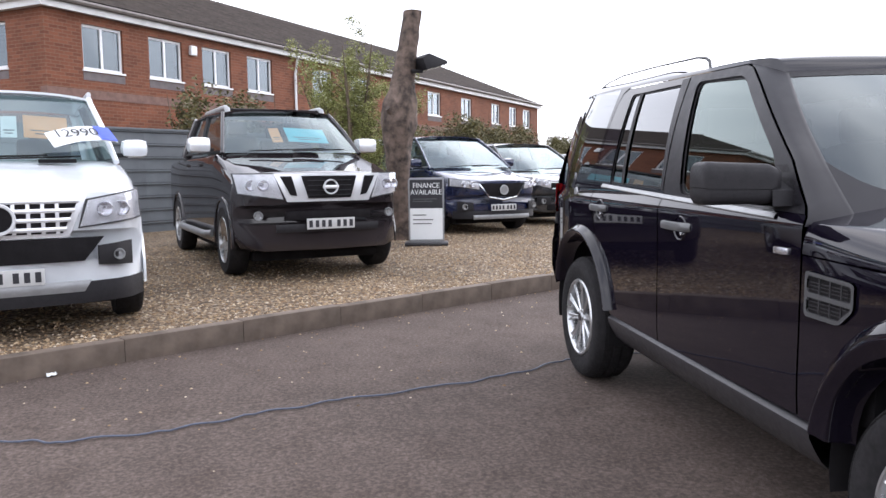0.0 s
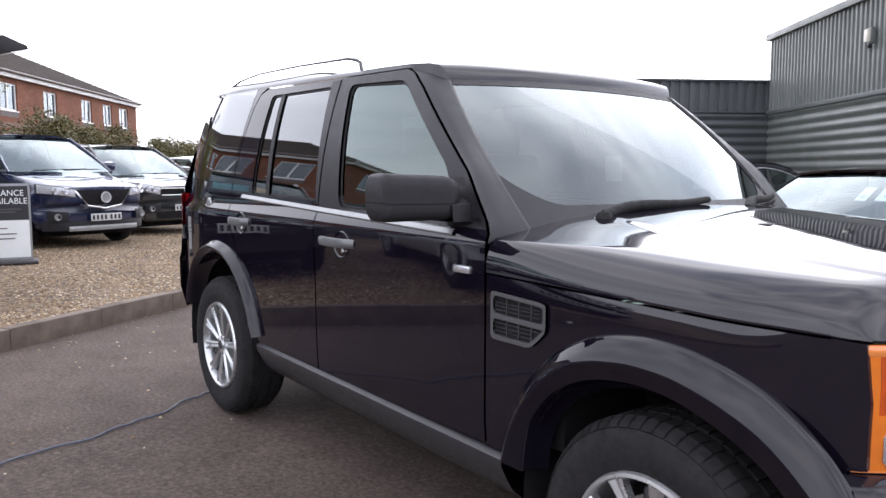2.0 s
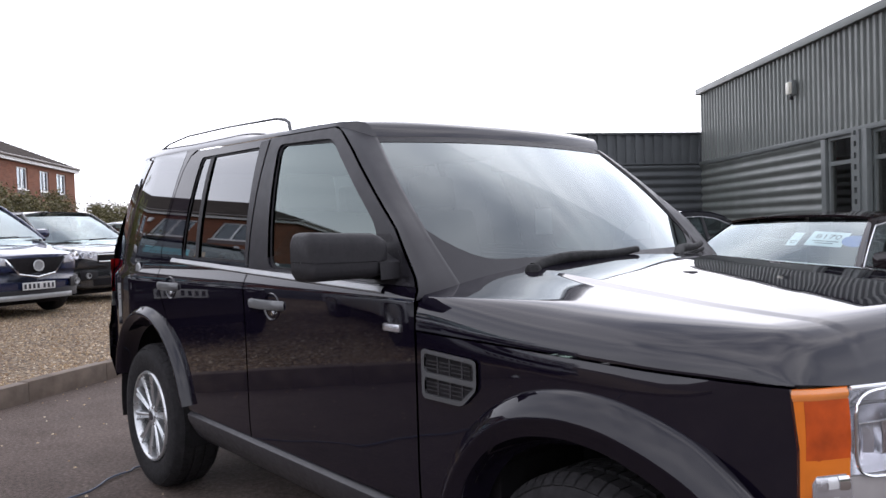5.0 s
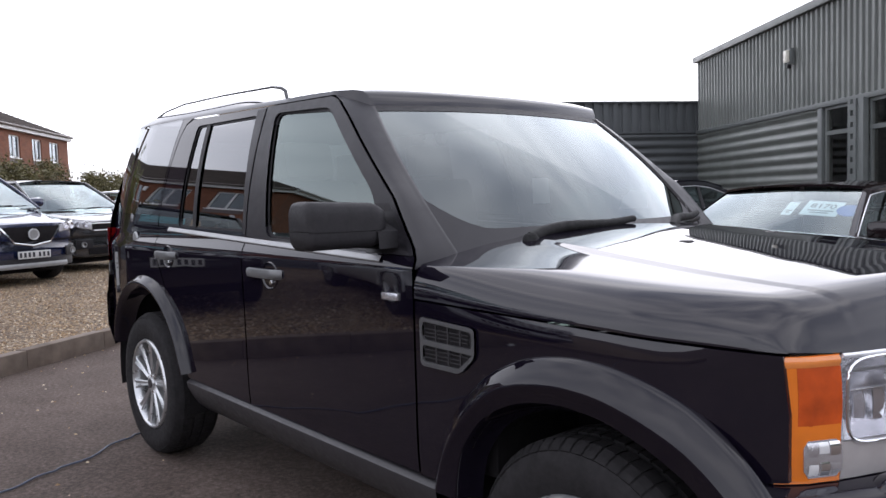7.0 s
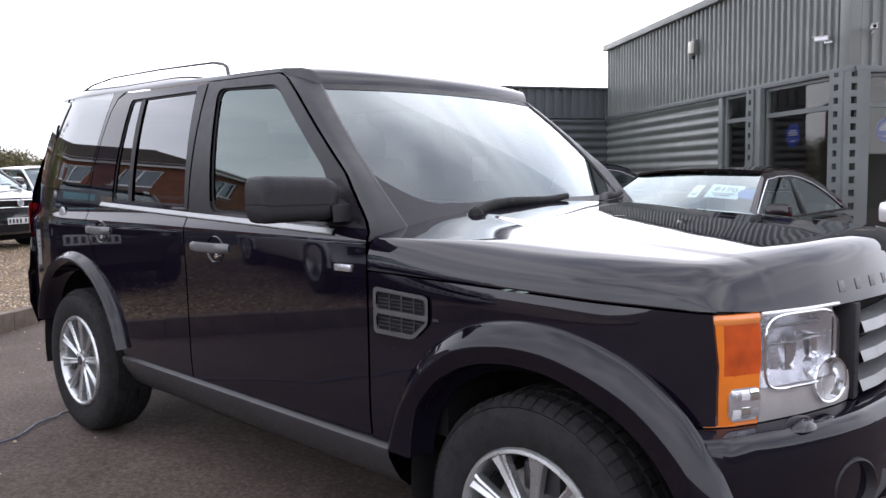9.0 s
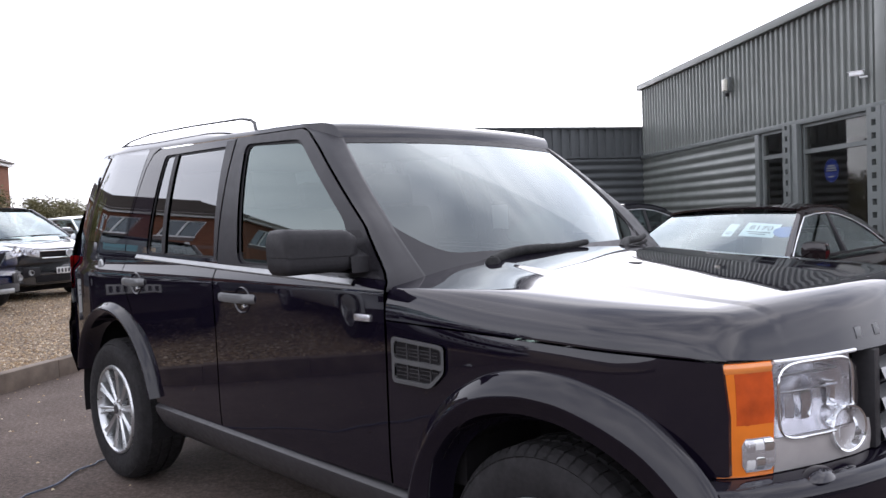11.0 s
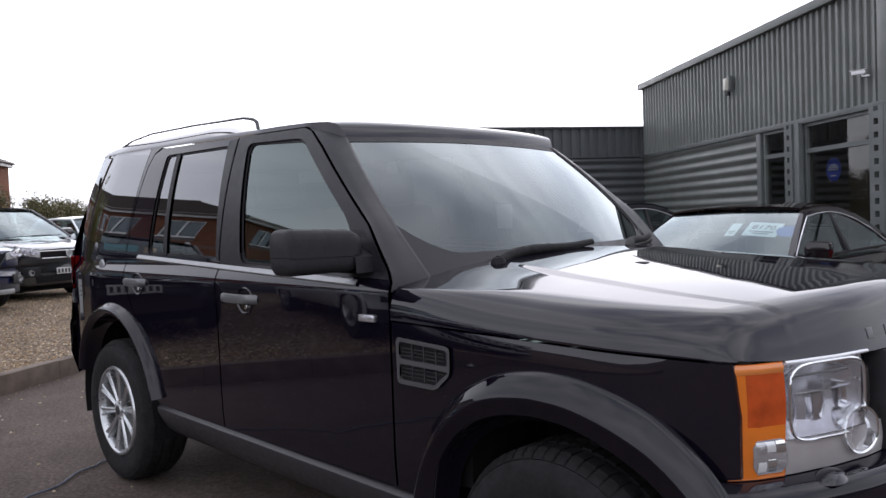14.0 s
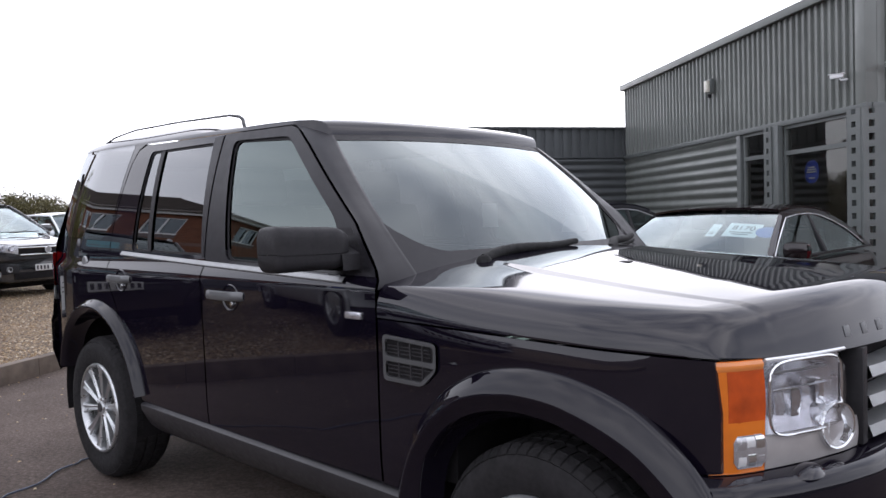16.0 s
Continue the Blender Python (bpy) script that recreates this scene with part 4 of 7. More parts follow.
def build_trunk_post():
    """The lopped tree trunk that carries a floodlight."""
    rnd = random.Random(8)
    t = thing("tree_trunk", "lopped bare tree trunk with peeling bark on the gravel", "tree trunk", at=pose(-10.9, -0.40, 0.16))
    rows = []
    spine = [(0.0, -0.1), (0.02, 0.5), (0.0, 1.1), (-0.02, 1.6), (0.02, 2.1), (0.09, 2.6), (0.16, 3.1), (0.235, 3.6), (0.25, 3.72)]
    rad = [(-0.1, 0.26), (0.5, 0.19), (1.1, 0.185), (1.5, 0.21), (1.95, 0.285), (2.25, 0.27), (2.45, 0.21), (2.7, 0.18), (3.4, 0.155), (3.72, 0.15)]
    for k in range(56):
        z = -0.1 + 3.82 * k / 55
        cy = interp(z, [(b, a) for a, b in spine])
        r = interp(z, rad)
        ring = []
        for j in range(28):
            a = 2 * math.pi * j / 28
            rr = r * (1 + 0.16 * noise.noise((math.cos(a) * 1.4, math.sin(a) * 1.4, z * 1.2)) + 0.10 * noise.noise((math.cos(a) * 5, math.sin(a) * 5, z * 5)))
            ring.append((rr * math.cos(a), cy + rr * math.sin(a), z))
        rows.append(ring)
    bm = loft(rows, close_v=True)
    bm.verts.ensure_lookup_table()
    bm.faces.new(bm.verts[-28:])
    part("trunk", bm, BARK, t, "", 50)
    top = lathe([(0.0, 0.004), (0.10, 0.004), (0.135, 0.0)], 24, "Z")
    top.transform(Matrix.Translation((0.0, 0.25, 3.722)))
    part("sawn_top", top, plain("sawn_wood", (0.26, 0.20, 0.14), 0.9, 0, 0.25, 14.0), t, "pale sawn top")
    part("branch_stub", tube([(0.05, 0.02, 1.98), (0.16, -0.10, 2.06), (0.24, -0.19, 2.16)], [0.09, 0.065, 0.045], 10), BARK, t, "short lopped branch stub", 50)
    fl = thing("floodlight", "black outdoor floodlight on the tree trunk", "floodlight", at=pose(-10.75, -0.08, 2.93, 0, 0, 20))
    part("bracket", tube([(0, -0.12, -0.02), (0, 0.06, -0.02), (0, 0.12, 0.08)], 0.03), PLASTIC, fl)
    part("housing", slab([(-0.06, 0.05), (0.05, 0.44), (0.10, 0.42), (0.20, 0.10), (0.12, -0.02)], 0.42, lambda u, v, d: (d - 0.21, v, u + 0.05), 0.012), PLASTIC, fl)
    part("lens", box((-0.18, 0.0, 0.0), (0.18, 0.34, 0.012), 0.003, pose(0, 0.08, -0.02, 16, 0, 0)), LAMP_GLASS, fl)


build_trunk_post()


def build_sign():
    s = thing("pavement_sign", "black and white freestanding sign reading finance available", "sign", at=pose(-9.75, -0.10, 0.20, 0, 0, 82))
    part("base", box((-0.33, -0.16, 0.0), (0.33, 0.16, 0.06), 0.03), TRIM, s, "grey plastic base")
    def to(u, v, d):
        return (u, d, v)
    outline = rounded([(-0.27, 0.05), (0.27, 0.05), (0.27, 1.02), (-0.27, 1.02)], 0.05)
    part("panel", slab(outline, 0.035, to, 0.004), SATIN, s, "silver framed panel", None)
    part("white_face", slab([(-0.245, 0.09), (0.245, 0.09), (0.245, 0.56), (-0.245, 0.56)], -0.004, to), PAPER, s, "", None).location.y = -0.001
    part("black_face", slab([(-0.245, 0.563), (0.245, 0.563), (0.245, 0.99), (-0.245, 0.99)], -0.004, to), INK, s, "", None).location.y = -0.001
    for k, w in enumerate(("FINANCE", "AVAILABLE")):
        bm = text_mesh(w, 0.105)
        bmesh.ops.scale(bm, vec=(0.92, 1, 1), verts=bm.verts)
        part("lettering", bm, PAPER, s, "", None).matrix_local = pose(-0.0, -0.0075, 0.90 - 0.10 * k, 90)
    bars("print_bar", [((-0.2, -0.008, z - 0.007), (-0.2 + w, -0.0055, z + 0.007)) for z, w in ((0.70, 0.36), (0.665, 0.30), (0.46, 0.2), (0.39, 0.30), (0.33, 0.28))], VENT_GREY, s)


build_sign()


def build_hose():
    pts = [(-2.4, -4.2), (-2.23, -3.2), (-2.17, -2.88), (-2.25, -2.387), (-2.43, -1.97), (-2.60, -1.504), (-2.78, -0.879), (-2.965, -0.40), (-3.26, 0.07), (-3.38, 0.42), (-3.2, 0.9), (-2.6, 1.5)]
    dens = []
    v = [Vector((x, y, 0.011)) for x, y in pts]
    for i in range(len(v) - 1):
        p0, p1, p2, p3 = v[max(i - 1, 0)], v[i], v[i + 1], v[min(i + 2, len(v) - 1)]
        for k in range(10):
            t = k / 10
            q = 0.5 * ((2 * p1) + (p2 - p0) * t + (2 * p0 - 5 * p1 + 4 * p2 - p3) * t * t + (3 * p1 - p0 - 3 * p2 + p3) * t ** 3)
            w = 0.02 * math.sin(i * 7 + k * 0.9)
            dens.append((q.x + w, q.y + w * 0.4, 0.011 + yard_z(q.x + w)))
    hose = mesh_ob("hose", tube(dens, 0.0055, 8), CABLE, None, "", 60)
    tagged(hose, "thin blue hose lying across the asphalt", "hose")


build_hose()


def build_litter():
    """A crumpled white scrap lying by the kerb."""
    rnd = random.Random(5)
    sc = thing("paper_scrap", "crumpled white paper scrap lying beside the kerb", "litter", at=pose(-3.50, -3.38, yard_z(-3.50), 0, 0, 25))
    rows = [[(0.09 * (u - 0.5) + rnd.uniform(-.006, .006), 0.06 * (v - 0.5) + rnd.uniform(-.006, .006), 0.006 + rnd.uniform(0, 0.02)) for v in [j / 5 for j in range(6)]] for u in [i / 6 for i in range(7)]]
    part("scrap", loft_solid(rows, 0.002), PAPER, sc, "", None)


build_litter()


# ---- the black seven-seat off-road estate ----
# Its axes are the world's: nose to +x, near flank at y = 0.045, front axle over x = 0.
MID = 0.96
ZW = 0.382


def flank_y(x, z):
    """How far the near flank stands in from y = 0 at this length and height."""
    y = 0.045
    y += 0.27 * 0.02 * math.log1p(math.exp((z - 1.155) / 0.02)) if z < 2.2 else 0.27 * (z - 1.15)
    y += 0.020 * smooth01(1.12, 1.20, z)
    zc = min(1.8, max(1.2, z))
    y += 0.26 * (zc - 1.2) * (zc - 1.8)
    y += 0.05 * max(0.0, (0.60 - z) / 0.35) ** 2
    y += 0.72 * max(0.0, x - 0.2) ** 2
    y += 1.3 * smooth01(-0.60, 0.0, x) * (1 - 0.8 * smooth01(0.30, 0.55, x)) * min(0.075, max(0.0, z - 0.950 + 0.0357 * x)) ** 2
    y += 0.20 * max(0.0, -3.05 - x) ** 2
    return y


def flank_normal(x, z):
    h = 0.004
    return Vector(((flank_y(x + h, z) - flank_y(x - h, z)) / (2 * h), -1.0, (flank_y(x, z + h) - flank_y(x, z - h)) / (2 * h))).normalized()


def flank_panel(name, outline, mat, parent, label="", holes=(), depth=0.03, proud=0.0, far=False, step=0.07):
    """A panel of the flank: its outline in (x, z) laid on the flank's curve, with a turned-in edge."""
    cu = bpy.data.curves.new("outline", "CURVE")
    cu.dimensions, cu.fill_mode = "2D", "BOTH"
    for loop in (outline, *holes):
        sp = cu.splines.new("POLY")
        sp.points.add(len(loop) - 1)
        for p, (u, v) in zip(sp.points, loop):
            p.co = (u, v, 0, 1)
        sp.use_cyclic_u = True
    tmp = bpy.data.objects.new("outline", cu)
    me = bpy.data.meshes.new_from_object(tmp)
    bpy.data.objects.remove(tmp)
    bm = bmesh.new()
    bm.from_mesh(me)
    bpy.data.meshes.remove(me)
    bmesh.ops.remove_doubles(bm, verts=bm.verts, dist=1e-5)
    xs = [v.co.x for v in bm.verts]
    zs = [v.co.y for v in bm.verts]
    for lo, hi, axis in ((min(xs), max(xs), 0), (min(zs), max(zs), 1)):
        n = int((hi - lo) / step)
        for k in range(1, n + 1):
            q = lo + (hi - lo) * k / (n + 1)
            co = (q, 0, 0) if axis == 0 else (0, q, 0)
            no = (1, 0, 0) if axis == 0 else (0, 1, 0)
            bmesh.ops.bisect_plane(bm, geom=bm.verts[:] + bm.edges[:] + bm.faces[:], plane_co=co, plane_no=no)
    for q in (1.095, 1.11, 1.125, 1.14, 1.15, 1.16, 1.17, 1.18, 1.19, 1.2, 1.215):
        if min(zs) < q < max(zs):
            bmesh.ops.bisect_plane(bm, geom=bm.verts[:] + bm.edges[:] + bm.faces[:], plane_co=(0, q, 0), plane_no=(0, 1, 0))
    if name == "front_wing":
        for q in (0.950, 0.960, 0.970, 0.980, 0.990, 1.000):
            bmesh.ops.bisect_plane(bm, geom=bm.verts[:] + bm.edges[:] + bm.faces[:], plane_co=(0, q, 0), plane_no=(0.0357, 1, 0))
    bmesh.ops.triangulate(bm, faces=[f for f in bm.faces if len(f.verts) > 4])
    bm.verts.ensure_lookup_table()
    bm.verts.index_update()
    side = -1 if far else 1
    verts, faces, normals = [], [], []

    def put(x, z, inward, nrm):
        y = flank_y(x, z) - proud + inward
        verts.append((x, 2 * MID - y if far else y, z))
        normals.append((nrm.x, nrm.y * side, nrm.z))

    for v in bm.verts:
        put(v.co.x, v.co.y, 0.0, flank_normal(v.co.x, v.co.y))
    for f in bm.faces:
        idx = [v.index for v in f.verts]
        # wind so that the face looks outwards (-y on the near side)
        a, b, c = (Vector(verts[i]) for i in idx[:3])
        if (b - a).cross(c - a).y * side > 0:
            idx.reverse()
        faces.append(idx)
    for e in bm.edges:
        if len(e.link_faces) == 1:
            a, b = e.verts
            nrm = Vector((b.co.y - a.co.y, 0, -(b.co.x - a.co.x))).normalized()
            c = e.link_faces[0].calc_center_median()
            if nrm.x * (a.co.x - c.x) + nrm.z * (a.co.y - c.y) < 0:
                nrm = -nrm
            n0 = len(verts)
            for v in (a, b):
                put(v.co.x, v.co.y, 0.0, nrm)
            for v in (b, a):
                put(v.co.x, v.co.y, depth, nrm)
            faces.append([n0, n0 + 1, n0 + 2, n0 + 3])
    bm.free()
    me = bpy.data.meshes.new(name)
    me.from_pydata(verts, [], faces)
    me.materials.append(mat)
    me.shade_smooth()
    me.normals_split_custom_set_from_vertices(normals)
    ob = new(name, me)
    ob.parent = parent
    if label:
        ob["label"] = label
    return ob


def arc(cx, cz, r, a0, a1, n=24, rz=None):
    return [(cx + r * math.cos(radians(a0 + (a1 - a0) * k / n)), cz + (rz or r) * math.sin(radians(a0 + (a1 - a0) * k / n))) for k in range(n + 1)]


def front_x(y):
    """The plan curve of the nose: how far forward the lamps and grille stand at this y."""
    d = abs(y - MID)
    return interp(d, [(0.0, 0.775), (0.2, 0.77), (0.42, 0.738), (0.55, 0.70), (0.69, 0.642), (0.77, 0.598), (0.815, 0.560), (0.86, 0.49)])


def wheel(parent_name, x, y, far=False, steer=0):
    """A wheel: tyre with tread blocks, ten-spoke rim, hub and disc. The outer face looks to -y."""
    w = new("wheel")
    R = 0.382
    prof = [(0.245, 0.015), (0.262, 0.004), (0.285, 0.0), (0.315, -0.004), (0.345, 0.0), (0.362, 0.012), (0.374, 0.030), (R, 0.048), (R, 0.095), (R - 0.008, 0.097), (R - 0.008, 0.106), (R, 0.108), (R, 0.150), (R - 0.008, 0.152), (R - 0.008, 0.161), (R, 0.163), (R, 0.212), (0.374, 0.230), (0.36, 0.248), (0.32, 0.258), (0.25, 0.245)]
    ty = mesh_ob("tyre", lathe(prof, 72), RUBBER, w, "worn black tyre", 40)
    bm = bmesh.new()
    for k in range(60):
        a = 2 * math.pi * k / 60
        m = Matrix.Rotation(a, 4, "Y")
        for y0, y1, sk in ((0.046, 0.093, 0.0), (0.109, 0.149, 0.02), (0.164, 0.212, 0.0)):
            box_into(bm, (-0.0165 + sk, y0, R - 0.006), (0.0165 + sk, y1, R + 0.004), m)
        # shoulder lugs, sloping down from the tread to the sidewall
        lug = loft([[(u, 0.010, 0.356), (u, 0.006, 0.362), (u, 0.022, 0.374), (u, 0.044, R + 0.0035), (u, 0.046, R - 0.006)] for u in (-0.0165, 0.0165)])
        lug.transform(m)
        join_into(bm, lug)
    mesh_ob("tread", bm, RUBBER, ty, "", None)
    rim = mesh_ob("rim", lathe([(0.245, 0.012), (0.240, 0.002), (0.230, 0.0), (0.225, 0.006), (0.220, 0.05), (0.217, 0.20), (0.24, 0.24)], 64), ALLOY, w, "silver ten-spoke alloy rim", 40)
    for k in range(10):
        rows = []
        for q, half, yy in ((0.044, 0.011, 0.022), (0.09, 0.0135, 0.020), (0.16, 0.018, 0.014), (0.205, 0.023, 0.008), (0.230, 0.030, 0.006)):
            rows.append([(-half, yy + 0.03, q), (-half, yy + 0.004, q), (-half * 0.7, yy, q), (0.0, yy + 0.007, q), (half * 0.7, yy, q), (half, yy + 0.004, q), (half, yy + 0.03, q)])
        sp = loft(rows)
        sp.transform(Matrix.Rotation(radians(36.0 * k + 9), 4, "Y"))
        mesh_ob("spoke", sp, ALLOY, rim, "", 40)
    mesh_ob("hub", lathe([(0.0, 0.012), (0.022, 0.012), (0.030, 0.016), (0.032, 0.022), (0.062, 0.026), (0.066, 0.05)], 32), ALLOY, w, "", 40)
    mesh_ob("hub_cap", lathe([(0.0, 0.009), (0.024, 0.010), (0.026, 0.014)], 24), TRIM, w, "", 40)
    for k in range(5):
        a = 2 * math.pi * k / 5
        nut = lathe([(0.0, 0.018), (0.008, 0.018), (0.009, 0.03)], 10)
        nut.transform(Matrix.Translation((0.045 * math.cos(a), 0, 0.045 * math.sin(a))))
        mesh_ob("wheel_nut", nut, CHROME, w, "", 40)
    mesh_ob("brake_disc", lathe([(0.0, 0.09), (0.165, 0.09), (0.165, 0.12), (0.0, 0.12)], 40), DISC, w, "", 40)
    mesh_ob("brake_caliper", box((-0.05, 0.06, 0.10), (0.08, 0.15, 0.19), 0.015), TRIM, w, "", 40)
    mesh_ob("wheel_back", lathe([(0.0, 0.2), (0.235, 0.2)], 32), DARK, w, "", None)
    w.matrix_world = pose(x, y, ZW, 0, 0, steer + (180 if far else 0))
    return w


WIPER = plain("wiper_black", (0.003, 0.003, 0.0033), 0.85, 0, 0.2, 20.0)
PILLAR = plain("pillar_black", (0.0105, 0.0095, 0.0125), 0.42, 0, 0.1, 6.0)

PILLAR.node_tree.nodes["Principled BSDF"].inputs["Specular IOR Level"].default_value = 0.40

def cap_dome(x, y, z):
    """A low oval cap on the bumper's ledge."""
    bm = lathe([(0.0, 0.020), (0.026, 0.016), (0.040, 0.008), (0.046, -0.004)], 24, "Z")
    bm.transform(Matrix.Translation((x, y, z)) @ Matrix.Diagonal((0.8, 1.25, 1, 1)))
    return bm


def build_hero():
    car = thing("offroad_estate_car", "glossy black seven-seat off-road estate car on the yard", "car")
    # ---- doors, wings and quarters, near side then far side ----
    FA = (0.070, 0.372)          # front arch centre
    RA = (-2.895, 0.405)
    fwin = rounded([(-1.562, 1.205), (-0.806, 1.180), (-0.806, 1.315), (-0.845, 1.378), (-1.236, 1.710), (-1.672, 1.730)], 0.045)
    rwin = rounded([(-2.490, 1.240), (-1.765, 1.224), (-1.847, 1.738), (-2.495, 1.748)], 0.03)
    qwin = rounded([(-3.665, 1.322), (-2.88, 1.292), (-2.775, 1.345), (-2.742, 1.54), (-2.722, 1.808), (-3.495, 1.818)], 0.02)

    def ws(f, g, out=0.0):
        """Windscreen point: f from cowl to roof, g across from -1 to 1."""
        bulge = 0.13 * (1 - g * g)
        x = (-0.535 + (-1.075 + 0.535) * f) + bulge * (1 - 0.55 * f) + out
        y = MID + g * (MID - (0.205 + 0.080 * f - 0.035 * math.sin(math.pi * f)))
        z = 1.165 + (1.700 - 1.165) * f + 0.012 * (1 - g * g) * f + 0.02 * math.sin(math.pi * f)
        return (x, y, z)
    for far in (False, True):
        S = -1 if far else 1

        def fy(y):
            return 2 * MID - y if far else y

        wing = [(-0.560, 0.47), (-0.556, 1.0285)] + [(-0.3, 1.0205), (0.0, 1.0125), (0.21, 1.0065), (0.4, 0.9995), (0.566, 0.9895), (0.577, 0.86), (0.575, 0.716), (0.52, 0.710)]
        wing += arc(*FA, 0.505, 40, 166, 30)
        wing += [(-0.475, 0.47)]
        w = flank_panel("front_wing", wing, BLACK_PAINT, car, far=far)
        door = [(-1.715, 0.475), (-0.570, 0.475), (-0.566, 1.12), (-0.565, 1.152), (-0.723, 1.354), (-1.086, 1.657), (-1.190, 1.735), (-1.245, 1.753), (-1.765, 1.768), (-1.735, 1.19), (-1.722, 0.9)]
        fd = flank_panel("front_door", door, BLACK_PAINT, car, "", [fwin], far=far)
        rdoor = [(-1.725, 0.475), (-1.732, 0.9), (-1.745, 1.19), (-1.775, 1.768), (-2.575, 1.790), (-2.650, 1.765), (-2.686, 1.70), (-2.712, 1.54), (-2.735, 1.40), (-2.750, 1.27), (-2.735, 1.16), (-2.69, 1.06), (-2.62, 0.955)] + [p for p in arc(*RA, 0.515, 50, 14, 12)] + [(-2.375, 0.495)]
        rd = flank_panel("rear_door", rdoor, BLACK_PAINT, car, "", [rwin], far=far)
        quarter = [(-2.631, 0.958), (-2.70, 1.06), (-2.745, 1.16), (-2.760, 1.27), (-2.745, 1.40), (-2.721, 1.54), (-2.696, 1.70), (-2.660, 1.772), (-2.60, 1.797), (-3.49, 1.826), (-3.525, 1.79), (-3.575, 1.62), (-3.685, 1.315), (-3.70, 1.1), (-3.68, 0.72), (-3.65, 0.56), (-3.42, 0.55)]
        quarter += arc(*RA, 0.515, 160, 51, 28)
        q = flank_panel("rear_quarter", quarter, BLACK_PAINT, car, "", [qwin], far=far)
        # matt black window frames and pillar covers
        def ring(pts, g):
            c = Vector((sum(p[0] for p in pts) / len(pts), sum(p[1] for p in pts) / len(pts)))
            return [tuple(c + (Vector(p) - c) * (1 - g / max(0.2, (Vector(p) - c).length))) for p in pts]
        flank_panel("window_seal", fwin, PLASTIC, fd, "", [ring(fwin, 0.016)], 0.02, -0.008, far)
        flank_panel("window_seal", rwin, PLASTIC, rd, "", [ring(rwin, 0.016)], 0.02, -0.008, far)
        flank_panel("window_frame", [(-1.737, 1.203), (-0.575, 1.166), (-0.724, 1.3535), (-1.087, 1.6565), (-1.1905, 1.7345), (-1.245, 1.7525), (-1.764, 1.7675)], PILLAR, fd, "satin black window frame", [fwin], 0.008, 0.003, far)
        flank_panel("pillar_cover", [(-1.748, 1.215), (-1.778, 1.762), (-1.855, 1.760), (-1.772, 1.215)], PILLAR, rd, "satin black pillar cover", (), 0.008, 0.003, far)
        flank_panel("window_divider", [(-2.322, 1.238), (-2.283, 1.238), (-2.345, 1.745), (-2.387, 1.745)], PLASTIC, rd, "", (), 0.02, -0.004, far)
        flank_panel("window_glass", ring(fwin, 0.012), SIDE_GLASS, fd, "greenish front side window", (), 0.004, -0.012, far).visible_shadow = False
        flank_panel("window_glass", ring(rwin, 0.012), PRIVACY, rd, "dark tinted rear side window", (), 0.004, -0.012, far)
        flank_panel("quarter_glass", ring(qwin, 0.004), PRIVACY, q, "dark tinted quarter window", (), 0.004, 0.001, far)
        # bright belt moulding below the windows
        rows = []
        for k in range(41):
            x = -2.60 + (2.60 - 0.735) * k / 40
            z = interp(x, [(-2.60, 1.228), (-1.735, 1.191), (-0.735, 1.152)])
            y = flank_y(x, z)
            rows.append([(x, fy(y + 0.004), z - 0.014), (x, fy(y - 0.010), z - 0.011), (x, fy(y - 0.012), z - 0.006), (x, fy(y - 0.001), z + 0.010), (x, fy(y + 0.012), z + 0.012)])
        part("belt_moulding", loft(rows), SATIN, fd, "bright belt moulding", 30)
        # wheel-arch flares
        front_radii = ([(-14, 0.63), (19, 0.613), (34, 0.599), (52, 0.586), (66, 0.579), (84, 0.566), (96, 0.561), (170, 0.558)],
                       [(-14, 0.565), (19, 0.556), (39, 0.526), (54, 0.506), (70, 0.497), (86, 0.490), (101, 0.491), (118, 0.505), (170, 0.508)],
                       [(-14, 0.49), (24, 0.477), (34, 0.466), (49, 0.446), (66, 0.438), (85, 0.432), (100, 0.436), (117, 0.449), (132, 0.460), (150, 0.460), (170, 0.440)])
        rear_radii = ([(12, 0.570), (163, 0.570)], [(12, 0.528), (163, 0.535)], [(12, 0.495), (163, 0.500)])
        for (cx, cz), r0, radii, a0, a1, host in ((FA, 0.458, front_radii, -14, 170, w), (RA, 0.505, rear_radii, 12, 163, q)):
            rows = []
            for k in range(61):
                deg = a0 + (a1 - a0) * k / 60
                ca, sa = math.cos(radians(deg)), math.sin(radians(deg))
                ro, rm, ri = (interp(deg, table) for table in radii)
                low = 1 - smooth01(5, 42, deg) if host is w else 0.0
                row = []
                for r, out in ((ri - 0.03, 0.06), (ri - 0.004, 0.030), (ri, -0.012), (ri + 0.006, -0.024), (rm * 0.6 + ri * 0.4, -0.033), (rm - 0.006, -0.041), (rm, -0.0425), (rm + 0.006, -0.041), (rm * 0.5 + ro * 0.5, -0.028 - 0.010 * low), (ro - 0.012, -0.014 - 0.020 * low), (ro - 0.004, -0.009 - 0.020 * low), (ro, -0.001), (ro + 0.002, 0.012)):
                    x, z = cx + r * ca, cz + r * sa
                    row.append((x, fy(flank_y(min(x, 0.38), min(max(z, 0.55), 1.05)) + out), z))
                rows.append(row)
            part("wheel_arch_flare", loft(rows), FLARE_PAINT, host, "glossy black arch flare", 40)
            liner = [[(cx + r0 * 1.0 * math.cos(a), fy(yy), cz + r0 * math.sin(a)) for yy in (0.055, 0.35, 0.52)] for a in [radians(-12 + 204 * k / 30) for k in range(31)]]
            part("arch_liner", loft(liner), DARK, host, "", 60)
